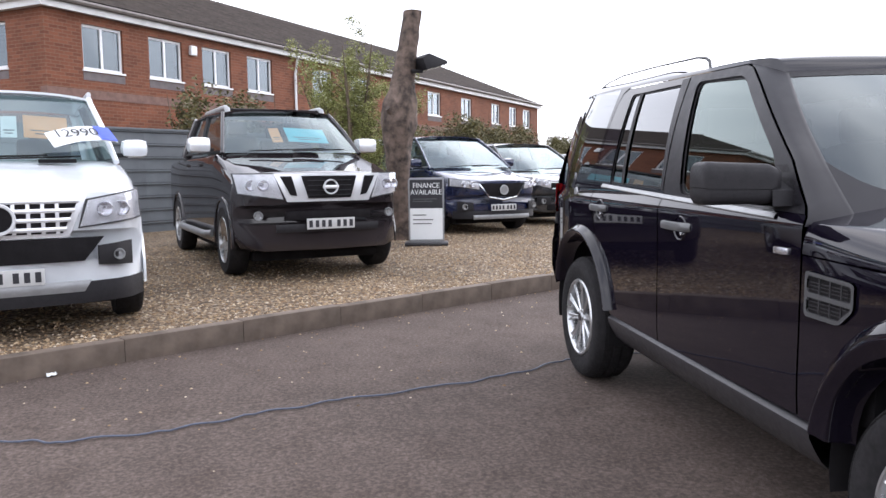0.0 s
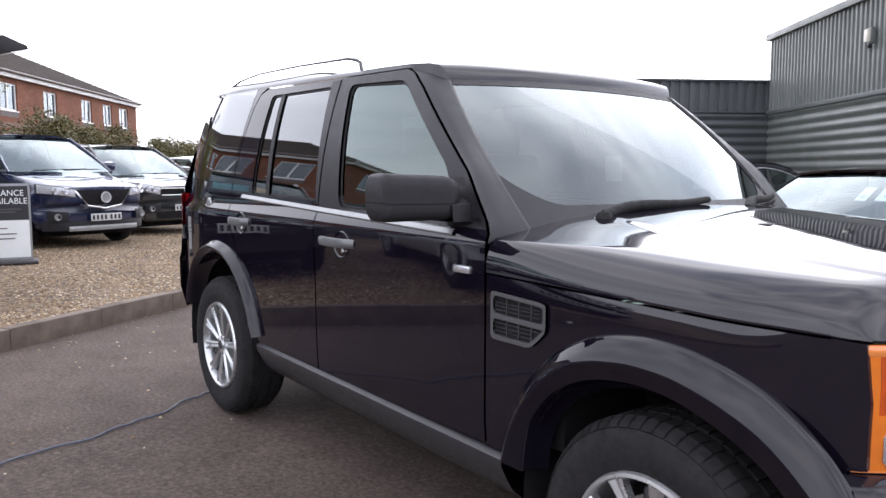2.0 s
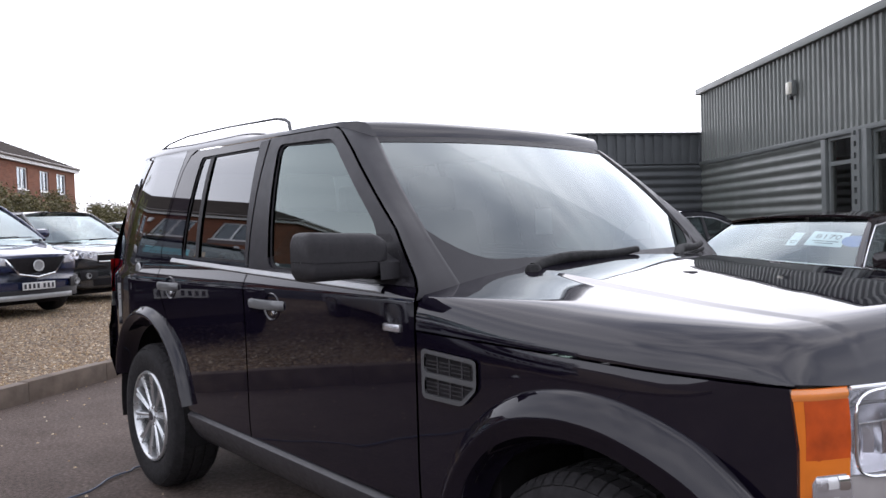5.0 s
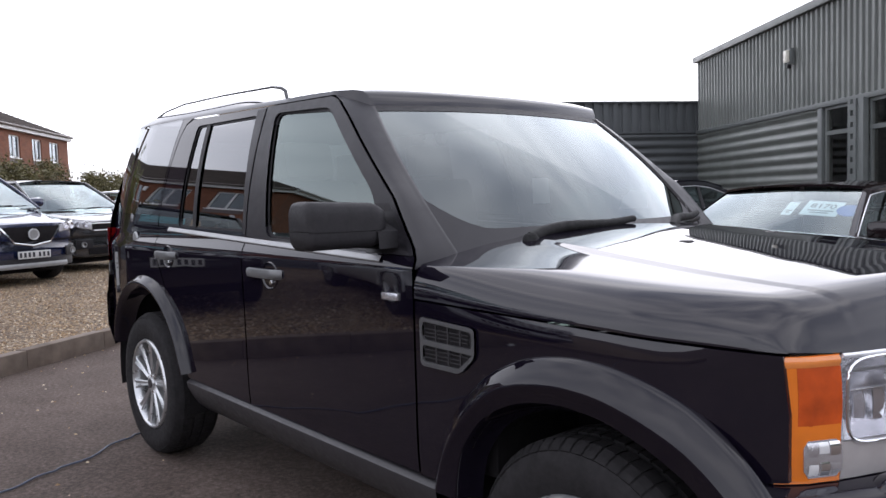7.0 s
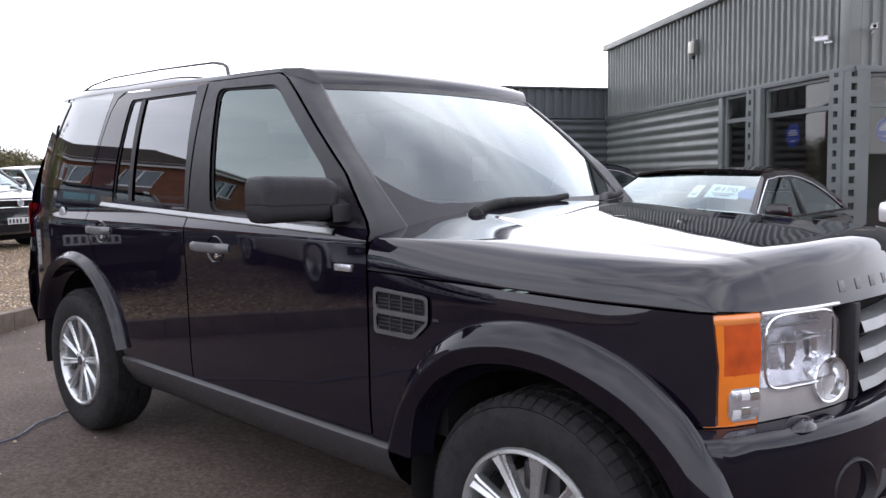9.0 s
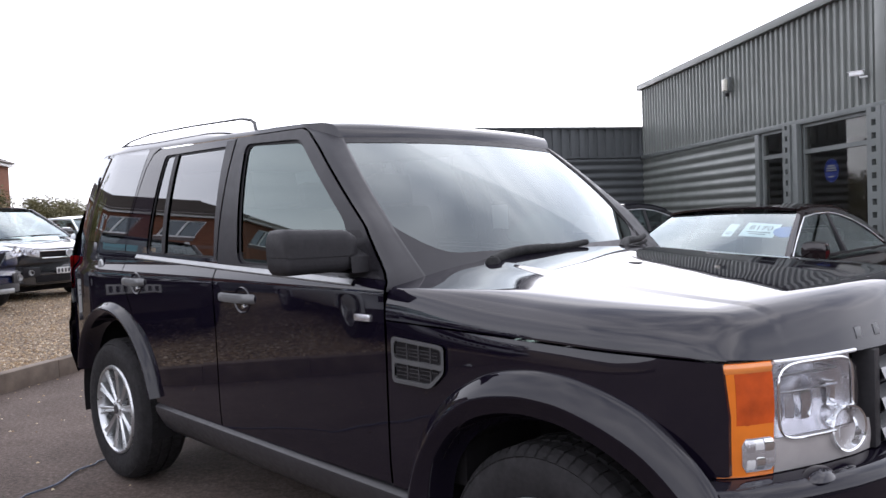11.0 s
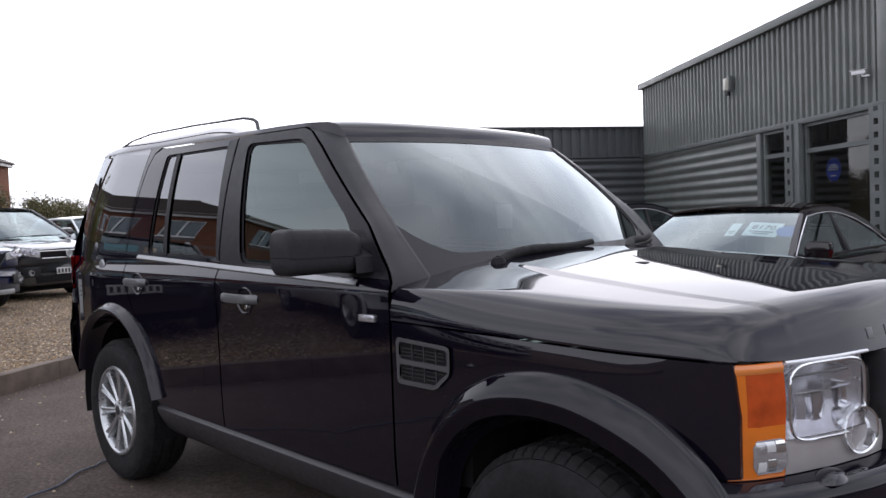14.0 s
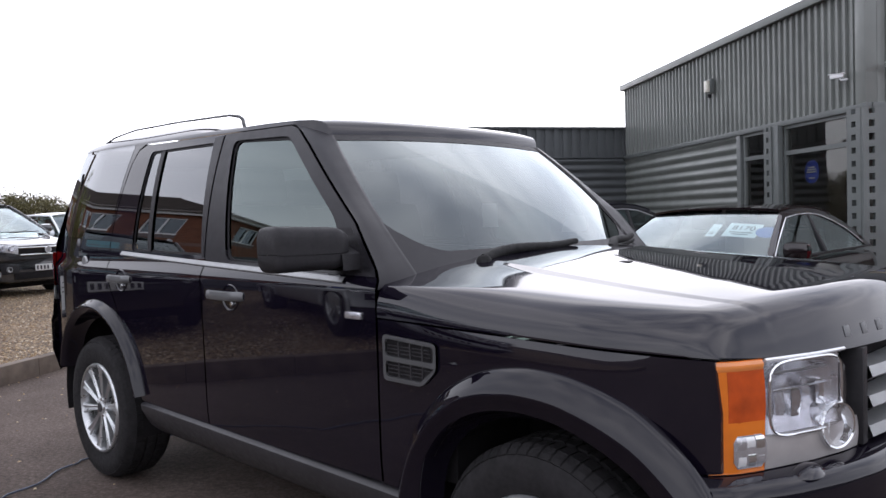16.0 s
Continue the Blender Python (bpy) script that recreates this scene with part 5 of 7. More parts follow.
            part("arch_back", slab(arc(cx, cz, r0, -12, 192, 24), 0.02, lambda u, v, d: (u, fy(0.52 + d), v)), DARK, host, "", None)
        # sill, rocker and mud strip
        rows = []
        for k in range(21):
            x = -2.36 + (2.36 - 0.47) * k / 20
            z = 0.482 - 0.030 * k / 20
            rows.append([(x, fy(0.09), z + 0.012), (x, fy(0.045), z + 0.008), (x, fy(0.032), z - 0.002), (x, fy(0.036), z - 0.028), (x, fy(0.060), z - 0.075), (x, fy(0.085), z - 0.115), (x, fy(0.13), z - 0.155), (x, fy(0.3), z - 0.17)])
        part("sill", loft(rows), TRIM, car, "satin dark grey plastic sill", 50)
        # door handles with key cup
        for x0, x1, z, host in ((-1.675, -1.385, 1.062, fd), (-2.70, -2.445, 1.098, rd)):
            rows = []
            for k in range(13):
                f = k / 12
                x = x0 + (x1 - x0) * f
                y = flank_y(x, z)
                o = 0.030 * math.sin(math.pi * min(1, max(0, f))) ** 0.35
                h = 0.020
                rows.append([(x, fy(y - o + 0.014), z + h), (x, fy(y - o), z + h * 0.8), (x, fy(y - o - 0.004), z), (x, fy(y - o), z - h * 0.8), (x, fy(y - o + 0.014), z - h)])
            part("door_handle", loft(rows), HANDLE_GREY, host, "satin grey door handle", 60)
            side_m = Matrix.Diagonal((1, S, 1, 1))
            cup = lathe([(0.0, 0.006), (0.042, 0.004), (0.050, 0.0), (0.054, -0.0035), (0.058, 0.003)], 32)
            cup.transform(Matrix.Translation((x1 - 0.10, fy(flank_y(x1, z) - 0.001), z - 0.008)) @ side_m @ Matrix.Diagonal((1.15, 1, 1, 1)))
            part("handle_cup", cup, BLACK_PAINT, host)
            barrel = lathe([(0.0, -0.006), (0.008, -0.006), (0.010, -0.002), (0.010, 0.01)], 16)
            barrel.transform(Matrix.Translation((x1 - 0.085, fy(flank_y(x1, z) - 0.004), z - 0.034)) @ side_m)
            part("key_barrel", barrel, CHROME, host)
        # side repeater
        part("side_repeater", box((-0.722, fy(0.050), 1.021), (-0.636, fy(0.036), 1.046), 0.005), REFLECTOR, w, "clear side repeater lamp")
        # side vent with two frames and slats
        o = rounded([(-0.525, 0.831), (-0.345, 0.829), (-0.280, 0.885), (-0.279, 0.965), (-0.296, 0.972), (-0.525, 0.984)], 0.02)
        h1 = rounded([(-0.512, 0.913), (-0.291, 0.908), (-0.291, 0.958), (-0.512, 0.970)], 0.014)
        h2 = rounded([(-0.512, 0.845), (-0.350, 0.843), (-0.292, 0.889), (-0.291, 0.892), (-0.512, 0.897)], 0.012)
        v = flank_panel("side_vent", o, VENT_GREY, w, "grey side air vent", [h1, h2], 0.012, 0.010, far)
        flank_panel("vent_backing", ring(o, 0.01), DARK, v, "", (), 0.003, 0.0015, far)
        for z in (0.859, 0.871, 0.884, 0.925, 0.937, 0.948):
            x1 = -0.31 if z > 0.88 else -0.345
            flank_panel("vent_slat", [(-0.511, z - 0.002), (x1, z - 0.004), (x1, z - 0.001), (-0.511, z + 0.001)], TRIM, v, "", (), 0.004, 0.005, far)
        for x in (-0.455, -0.40, -0.345):
            flank_panel("vent_rib", [(x - 0.003, 0.846), (x + 0.003, 0.846), (x + 0.003, 0.962), (x - 0.003, 0.962)], TRIM, v, "", (), 0.004, 0.0045, far)
        # windscreen pillar
        rows = []
        for k in range(21):
            f = k / 20
            z = 1.125 + (1.755 - 1.125) * f
            xd = interp(z, [(1.12, -0.557), (1.155, -0.557), (1.354, -0.715), (1.657, -1.078), (1.735, -1.183), (1.757, -1.232)])
            door_edge = Vector((xd, flank_y(xd, z), z))
            glass_edge = Vector(ws(f, -1, 0.004))
            push = Vector((0.35, -0.85, 0.35)).normalized()
            row = [door_edge + Vector((-0.004, 0.03, 0)), door_edge + Vector((0, 0.004, 0)), door_edge + Vector((0.004, 0.0, 0.001))]
            row += [door_edge.lerp(glass_edge, q) + push * o for q, o in ((0.12, 0.004), (0.35, 0.009), (0.6, 0.009), (0.85, 0.004), (0.97, 0.001))]
            row += [glass_edge + Vector((0.002, 0.006, 0)), glass_edge + Vector((-0.008, 0.03, -0.004))]
            rows.append([(p.x, fy(p.y), p.z) for p in row])
        part("windscreen_pillar", loft(rows), PILLAR, car, "satin black windscreen pillar", 60)
        # tail lamp
        yl = flank_y(-3.60, 1.0)
        for name, z0, dz, mat, text in (("tail_lamp", 1.02, 0.20, RED_LENS, "red tail lamp"), ("reversing_lamp", 0.93, 0.086, LAMP_GREY, "clear reversing lamp")):
            rows = []
            for k in range(9):
                z, b = z0 + dz * k / 8, 0.014 * math.sin(math.pi * k / 8)
                rows.append([(-3.66, fy(yl + 0.002), z), (-3.69 - b, fy(yl + 0.012), z), (-3.71 - b, fy(yl + 0.05), z), (-3.735, fy(0.35), z)])
            part(name, loft(rows), mat, car, text, 60)
        # door mirror
        if far:
            continue
        mi = new("door_mirror")
        mi.parent = fd
        upper, lower = [], []
        for k in range(25):
            f = k / 24
            yy = -0.226 + 0.270 * f            # out from the flank
            e = 0.80 + 0.20 * math.sqrt(max(0.0, 1 - (1 - f / 0.10) ** 2)) if f < 0.10 else (1.0 if f < 0.82 else 1.0 - 0.30 * ((f - 0.82) / 0.18) ** 1.6)
            hx, hz = 0.068 * e, 0.078 * e * (1 - 0.10 * f)
            cx, cz = -0.785 + 0.045 * f, 1.271 - 0.004 * f
            for shell, a0, a1, g in ((upper, -14, 194, 1.0), (lower, 194, 346, 0.975)):
                pts = []
                for j in range(21):
                    a = radians(a0 + (a1 - a0) * j / 20)
                    ca, sa = math.cos(a), math.sin(a)
                    q = (abs(ca) ** 5 + abs(sa) ** 5) ** -0.2 * g
                    pts.append((cx + hx * q * ca, fy(yy), cz + hz * q * sa - (0.002 if g < 1 else 0)))
                shell.append(pts)
        for name, shell, mat, text in (("mirror_shell", upper, PLASTIC, "textured black mirror shell"), ("mirror_base_shell", lower, TRIM, "darker lower mirror shell")):
            bm = loft(shell)
            bm.verts.ensure_lookup_table()
            bm.faces.new(bm.verts[:21])
            bm.faces.new(bm.verts[-21:])
            part(name, bm, PLASTIC, mi, text, 50)
        part("mirror_glass", box((-0.856, fy(-0.180), 1.215), (-0.847, fy(-0.03), 1.322), 0.003), CHROME, mi)
        arm = [[(x, fy(yy), z) for x, z in ((-0.67, 1.19), (-0.675, 1.245), (-0.79, 1.29), (-0.82, 1.25), (-0.81, 1.19))] for yy in (0.0, 0.05, 0.10)]
        part("mirror_arm", loft(arm, close_v=True), PLASTIC, mi, "", 50)
        flank_panel("mirror_sail", [(-0.84, 1.170), (-0.60, 1.170), (-0.735, 1.335), (-0.812, 1.335), (-0.84, 1.30)], PLASTIC, fd, "", (), 0.01, 0.003, far)
    # fuel flap knob seen on the quarter
    part("fuel_flap", flank_disc(-3.06, 1.175, 0.035), SATIN, car, "small silver filler catch")
    # ---- roof ----
    rows = []
    across = [0.0, 0.15, 0.3, 0.45, 0.6, 0.72, 0.82, 0.88, 0.92, 0.945, 0.965, 0.98, 0.99, 1.0]
    across = [-g for g in reversed(across[1:])] + across
    along = [-1.076, -1.080, -1.086, -1.093, -1.102, -1.115, -1.13, -1.15, -1.175, -1.20, -1.225] + [-1.25 - 2.25 * k / 40 for k in range(41)]
    for x in along:
        ze = interp(x, [(-3.50, 1.828), (-2.66, 1.808), (-1.765, 1.790), (-1.444, 1.783), (-1.25, 1.774), (-1.15, 1.769), (-1.115, 1.760), (-1.102, 1.752), (-1.093, 1.742), (-1.086, 1.730), (-1.080, 1.716), (-1.076, 1.703)])
        zl = interp(x, [(-3.50, 1.822), (-2.60, 1.796), (-1.765, 1.773), (-1.245, 1.758), (-1.225, 1.755), (-1.076, 1.701)])
        lip = smooth01(-1.07, -1.20, x)
        y_edge = flank_y(x, ze) if x < -1.225 else interp(x, [(-1.225, flank_y(-1.225, 1.774)), (-1.076, 0.288)])
        y_low = flank_y(x, zl) if x < -1.225 else interp(x, [(-1.225, flank_y(-1.225, 1.755)), (-1.076, 0.286)])
        yw = MID - y_edge
        bow = max(0.0, 1 - (-1.076 - x) / 0.3)
        row = [(x, y_low, zl)]
        for g in across:
            crown = 0.012 * (1 - g * g) * (1 - lip) + 0.016 * lip * (1 - abs(g) ** 6) + 0.085 * smooth01(-1.40, -2.25, x) * (1 - abs(g) ** 8)
            row.append((x + 0.0585 * (1 - g * g) * bow, MID + g * yw, ze + crown))
        row.append((x, 2 * MID - y_low, zl))
        rows.append(row)
    part("roof", loft(rows), BLACK_PAINT, car, "glossy black roof skin", 50)
    for far in (False, True):
        yy = 2 * MID - 0.30 if far else 0.30
        pts = [(-1.730, yy, 1.795), (-1.742, yy, 1.838), (-1.775, yy, 1.855), (-1.86, yy, 1.870), (-2.35, yy, 1.890), (-2.85, yy, 1.900), (-3.12, yy, 1.884), (-3.25, yy, 1.86)]
        part("roof_rail", tube(pts, [0.008, 0.009, 0.008, 0.006, 0.005, 0.005, 0.005, 0.005], 8), VENT_GREY, car, "slim grey roof rail", 60)
    # ---- windscreen and what shows behind it ----
    rows = [[ws(i / 14, -1 + 2 * j / 24) for j in range(25)] for i in range(15)]
    part("windscreen", loft(rows), WINDSCREEN, car, "laminated windscreen reflecting clouds", 60).visible_shadow = False
    rows = [[ws(q * (0.12 + 0.20 * max(0.0, (abs(-1 + j / 20) - 0.74) / 0.26) ** 2), -1 + j / 20, 0.003) for j in range(41)] for q in (0.0, 0.33, 0.66, 1.0)]
    part("windscreen_band", loft(rows), PILLAR, car, "black ceramic band", 60)
    rows = [[ws(k / 14, g, 0.003) for g in (0.925, 0.95, 0.975, 1.0)] for k in range(15)]
    part("windscreen_edge", loft(rows), DARK, car, "black glazed edge", 60)
    rows = [[ws(f, -1 + 2 * j / 24, 0.003) for j in range(25)] for f in (0.955, 0.985, 1.01)]
    part("header_seal", loft(rows), PLASTIC, car, "", 60)
    cowl = [[(-0.52 + 0.02 + 0.13 * (1 - g * g) - 0.03, MID + g * 0.75, 1.150), (-0.50 + 0.11 * (1 - g * g), MID + g * 0.78, 1.150), (-0.46 + 0.11 * (1 - g * g), MID + g * 0.80, 1.13)] for g in [-1 + k / 10 for k in range(21)]]
    part("cowl_panel", loft(cowl), PLASTIC, car, "black plastic cowl", 60)
    # wipers: parked near the glass foot
    for y0, y1, xo in ((0.43, 1.02, 0.0), (1.19, 1.62, 0.0)):
        wp = new("wiper")
        wp.parent = car
        bx = -0.47 + 0.11 * (1 - ((y0 - MID) / 0.75) ** 2)
        part("spindle", lathe([(0.0, 0.046), (0.018, 0.044), (0.028, 0.030), (0.031, -0.04)], 18, "Z"), WIPER, wp).location = (bx, y0, 1.175)
        pts = []
        for k in range(13):
            f = k / 12
            y = y0 + (y1 - y0) * f
            g = (y - MID) / 0.745
            x, _, z = ws(0.03 + 0.065 * f, g, 0.035)
            pts.append((x * min(1, f * 4) + bx * (1 - min(1, f * 4)), y, z + 0.022 + 0.025 * math.sin(math.pi * min(1, f * 1.3)) * (1 - f)))
        part("arm", tube(pts, [0.021 - 0.008 * k / 12 for k in range(13)], 7), WIPER, wp, "", 60)
        bl = []
        for k in range(13):
            y = y0 + 0.10 + (y1 + 0.10 - y0 - 0.10) * k / 12
            x, _, z = ws(0.045 + 0.045 * k / 12, (y - MID) / 0.745, 0.014)
            bl.append((x, y, z))
        part("blade", tube(bl, 0.009, 6), WIPER, wp, "", 60)
    # ---- bonnet ----
    def gap_z(x):
        return interp(x, [(-0.56, 1.034), (0.0, 1.019), (0.21, 1.013), (0.4, 1.006), (0.578, 0.996), (0.8, 0.970)])
    rows = []
    NS, half = 40, []
    for i in range(NS + 1):
        s = i / NS
        row = []
        dc = 0.40 - 0.23 * s
        # a shoulder that is tight at the cowl and broad at the nose, then the gently crowned top
        wide = 0.036 + 0.076 * smooth01(0.03, 0.55, s)
        turn = [wide * (1 - math.cos(math.pi / 2 * k / 12)) for k in range(13)]
        cols = turn + [0.12 + (dc - 0.014 - 0.12) * k / 7 for k in range(8)] + [dc, dc + 0.014] + [dc + 0.014 + (0.88 - dc - 0.014) * k / 7 for k in range(1, 8)]
        sect = [(0.03, 0.0, 0.0)]
        for d in cols:
            shoulder = 0.092 * math.sqrt(1 - max(0.0, 1 - d / wide) ** 2.2)
            crown = 0.074 * (1 - (1 - d / 0.88) ** 2)
            crown += (0.0 if d < dc - 0.01 else 0.0035) * (1 - smooth01(dc, dc + 0.35, d))
            sect.append((d, shoulder, crown))
        full = [(*p, 1) for p in sect] + [(*p, -1) for p in reversed(sect[:-1])]
        for d, h, crown, sd in full:
            y_in = interp(s, [(0.0, 0.047), (0.6, 0.047), (1.0, 0.147)])
            # the plan: side edge follows the wing, ends follow cowl and nose
            span = MID - y_in
            yy = y_in + d * span / 0.88
            xb = -0.56 + (0.10 * (1 - ((yy - MID) / span) ** 2)) * smooth01(0.02, 0.2, d)
            xf = front_x(yy) + 0.012
            x = xb + (xf - xb) * s
            y_side = flank_y(x, gap_z(min(x, 0.578)) - 0.004) + 0.001
            yy = y_side + d * (MID - y_side) / 0.88
            slope = 1.0 - 0.34 * smooth01(-0.4, 0.8, x)
            rear_lift = 0.012 * smooth01(0.0, -0.5, x)
            z = gap_z(min(x, 0.578)) + (0.011 - 0.007 * smooth01(-0.3, 0.6, x)) * h / 0.092 + h + crown * 1.12 * slope + rear_lift * smooth01(0.05, 0.3, d)
            # nose rolls down to the lip
            t = max(0.0, (s - 0.885) / 0.115)
            lip = interp(abs(yy - MID), [(0.0, 0.978), (0.5, 0.978), (0.72, 0.99), (0.82, 1.0)])
            drop = 1 - math.sqrt(max(0.0, 1 - t ** 2.4))
            z = z + (lip - z) * drop if z > lip else z
            row.append((x, yy if sd > 0 else 2 * MID - yy, z))
        rows.append(row)
    skin = loft(rows)
    skin.normal_update()
    tree = BVHTree.FromBMesh(skin)
    part("bonnet", skin, BLACK_PAINT, car, "glossy black clamshell bonnet reflecting sky", 60)
    for k in range(10):
        if k == 4:
            continue
        y = MID - 0.38 + 0.76 * k / 9
        hit, nrm, _, _ = tree.ray_cast(Vector((2.0, y, 1.022)), Vector((-1, 0, 0)))
        if nrm.x < 0:
            nrm = -nrm
        up = (Vector((0, 0, 1)) - nrm * nrm.z).normalized()
        m = Matrix((nrm, up.cross(nrm), up)).transposed().to_4x4()
        m.translation = hit
        bar = box((-0.006, -0.013, -0.015), (0.0022, 0.013, 0.015), 0.001, m)
        part("name_bar", bar, HANDLE_GREY, car, "raised plain bar on the bonnet nose")
    for y in (0.685, 2 * MID - 0.685):
        part("washer_jet", box((-0.02, y - 0.018, 1.165), (0.025, y + 0.018, 1.192), 0.008), PLASTIC, car)
    # ---- nose: lamps, grille, bumper ----
    def nose_row(d0, d1, z, out, far, n=14):
        pts = []
        for k in range(n + 1):
            d = d0 + (d1 - d0) * k / n
            y = MID - d if not far else MID + d
            pts.append((front_x(MID - d) + out, y, z))
        return pts
    for far in (False, True):
        hl = new("headlamp")
        hl.parent = car
        hl["label"] = "square headlamp with amber edge and clear lens"
        def strip(name, d0, d1, z0, z1, out, mat, label="", nz=5, thick=0.006, r=0.0):
            rows = []
            for i in range(nz + 1):
                f = i / nz
                ins = r * (1 - math.sqrt(max(0, 1 - (abs(2 * f - 1)) ** 4)))
                rows.append(nose_row(d0 - ins, d1 + ins, z0 + (z1 - z0) * f, out + 0.004 * math.sin(math.pi * f), far))
            b = loft_solid(rows, thick)
            return part(name, b, mat, hl, label, 45)
        strip("lamp_bowl", 0.821, 0.350, 0.710, 0.988, -0.090, SATIN, "silver lamp bowl")
        strip("indicator", 0.823, 0.703, 0.710, 0.988, 0.000, AMBER, "amber indicator lens")
        strip("indicator_core", 0.790, 0.702, 0.806, 0.962, 0.0015, AMBER_DEEP, "deep orange bulb chamber", thick=0.003)
        strip("indicator_cap", 0.819, 0.706, 0.963, 0.986, 0.0025, AMBER_PALE, thick=0.003)
        strip("side_lamp", 0.783, 0.703, 0.722, 0.804, 0.004, REFLECTOR, "clear faceted side lamp", r=0.01)
        for k in range(3):
            for i, (z0, z1) in enumerate(((0.727, 0.762), (0.764, 0.800))):
                q = 0.766 - 0.023 * k
                strip("lamp_facet", q + 0.011 - 0.003 * (1 - i), q - 0.011, z0, z1, 0.0045 + 0.0015 * ((k + i) % 2), (BRIGHT, CHROME, REFLECTOR)[(k + 2 * i) % 3], nz=4, thick=0.003)
        rows = [[(front_x(MID - d) - 0.012 - 0.055 * math.sin(math.pi * f) * math.sin(math.pi * q) ** 0.7, MID + d if far else MID - d, 0.792 + 0.190 * f) for q in [k / 12 for k in range(13)] for d in [0.693 + (0.43 - 0.693) * q]] for f in [i / 8 for i in range(9)]]
        part("reflector", loft(rows), REFLECTOR, hl, "chrome headlamp reflector", 50)
        pts = []
        for k in range(49):
            a = radians(-98 + 290 * k / 48)
            ca, sa = math.cos(a), math.sin(a)
            d = 0.569 + math.copysign(0.123 * abs(ca) ** 0.40, ca)
            pts.append((front_x(MID - d) + 0.006, MID + d if far else MID - d, 0.882 + math.copysign(0.094 * abs(sa) ** 0.40, sa)))
        part("lens_rim", tube(pts, 0.0042, 6), CHROME, hl, "chrome lens rim", 60)
        for k in range(5):
            q = 0.668 - 0.045 * k
            strip("reflector_rib", q, q - 0.030, 0.806 + 0.008 * k, 0.880 + 0.006 * k, -0.034 - 0.006 * (k % 2), (CHROME, REFLECTOR)[k % 2], nz=3, thick=0.004)
        strip("reflector_step", 0.685, 0.45, 0.893, 0.899, -0.030, CHROME)
        strip("reflector_brow", 0.675, 0.46, 0.938, 0.943, -0.026, SATIN)
        strip("lens_surround", 0.698, 0.350, 0.710, 0.792, -0.004, LAMP_SURROUND, "warm grey lamp surround")
        strip("lamp_top_trim", 0.698, 0.425, 0.978, 0.988, 0.001, BRIGHT)
        strip("lens", 0.697, 0.430, 0.790, 0.978, 0.004, CLEAR_LENS, "clear lens", r=0.03).visible_shadow = False
        y = MID - 0.470 if not far else MID + 0.470
        rl = lathe([(0.0, 0.020), (0.018, 0.016), (0.020, 0.034), (0.038, 0.022), (0.052, -0.004), (0.055, -0.020), (0.060, -0.022), (0.063, -0.012), (0.063, 0.04)], 36)
        rl.transform(Matrix.Translation((front_x(y) - 0.004, y, 0.790)) @ Matrix.Rotation(radians(112 if far else 68), 4, "Z"))
        part("round_lens", rl, CHROME, hl, "round high-beam lamp", 30)
        bm = lathe([(0.0, 0.0), (0.035, 0.004), (0.054, 0.014)], 30)
        bm.transform(Matrix.Translation((front_x(y) + 0.014, y + (0.007 if far else -0.007), 0.790)) @ Matrix.Rotation(radians(-68 if far else -112), 4, "Z"))
        part("round_cover", bm, CLEAR_LENS, hl, "", 40).visible_shadow = False
    gr = new("grille")
    gr.parent = car
    rows = [nose_row(0.345, -0.345, z, o, False, 24) for z, o in ((0.700, -0.06), (0.982, -0.06))]
    part("grille_backing", loft(rows), DARK, gr)
    for d in (0.325, -0.325):
        part("grille_post", box((front_x(MID - d) - 0.05, MID - d - 0.022, 0.710), (front_x(MID - d) + 0.008, MID - d + 0.022, 0.975), 0.006), PLASTIC, gr)
    for z in (0.738, 0.820, 0.902):
        rows = []
        for zz, o in ((z - 0.020, -0.05), (z - 0.022, 0.002), (z - 0.012, 0.016), (z + 0.016, 0.006), (z + 0.024, -0.05)):
            rows.append(nose_row(0.302, -0.302, zz, o, False, 24))
        part("grille_bar", loft(rows), SATIN, gr, "satin silver grille bar", 45)
    # bumper: a shell swept round the nose and down
    rows = []
    for z, o in ((0.708, -0.03), (0.705, 0.045), (0.693, 0.075), (0.670, 0.085), (0.60, 0.090), (0.50, 0.090), (0.44, 0.080), (0.38, 0.055), (0.34, 0.0), (0.33, -0.1)):
        ring_pts = []
        for k in range(41):
            g = -1 + 2 * k / 40
            d = g * 0.93
            if abs(d) <= 0.80:
                x = front_x(MID + d) + o
                y = MID + d
            else:
                f = (abs(d) - 0.80) / 0.13
                x = front_x(MID + 0.80) + o - 0.045 * f - 0.02 * f * f
                y = MID + math.copysign(0.80 + o * 0.30 + 0.060 * math.sqrt(min(1, f)), d)
            ring_pts.append((x, y, z))
        rows.append(ring_pts)
    bp = part("front_bumper", loft(rows), FLARE_PAINT, car, "glossy black front bumper", 50)
    part("lower_grille", box((0.845, MID - 0.27, 0.53), (0.870, MID + 0.27, 0.645), 0.012), DARK, bp, "dark lower intake")
    part("bumper_insert", box((0.850, MID - 0.27, 0.500), (0.884, MID + 0.27, 0.560), 0.012), SATIN, bp, "satin silver bumper bar")
    pl = part("number_plate", box((0.868, MID - 0.25, 0.385), (0.894, MID + 0.25, 0.496), 0.004), PLATE_WHITE, bp, "white number plate with plain bars")
    mids = [MID - 0.21 + 0.42 * k / 6 + (0.012 if k > 3 else -0.012) for k in range(7)]
    bars("plate_bar", [((0.8945, y - 0.016, 0.405), (0.8965, y + 0.016, 0.478)) for y in mids], INK, pl)
    for sd in (-1, 1):
        y = MID + sd * 0.50
        fl = lathe([(0.0, 0.05), (0.040, 0.048), (0.050, 0.02), (0.066, -0.008), (0.072, -0.014), (0.077, -0.010), (0.078, 0.03)], 32)
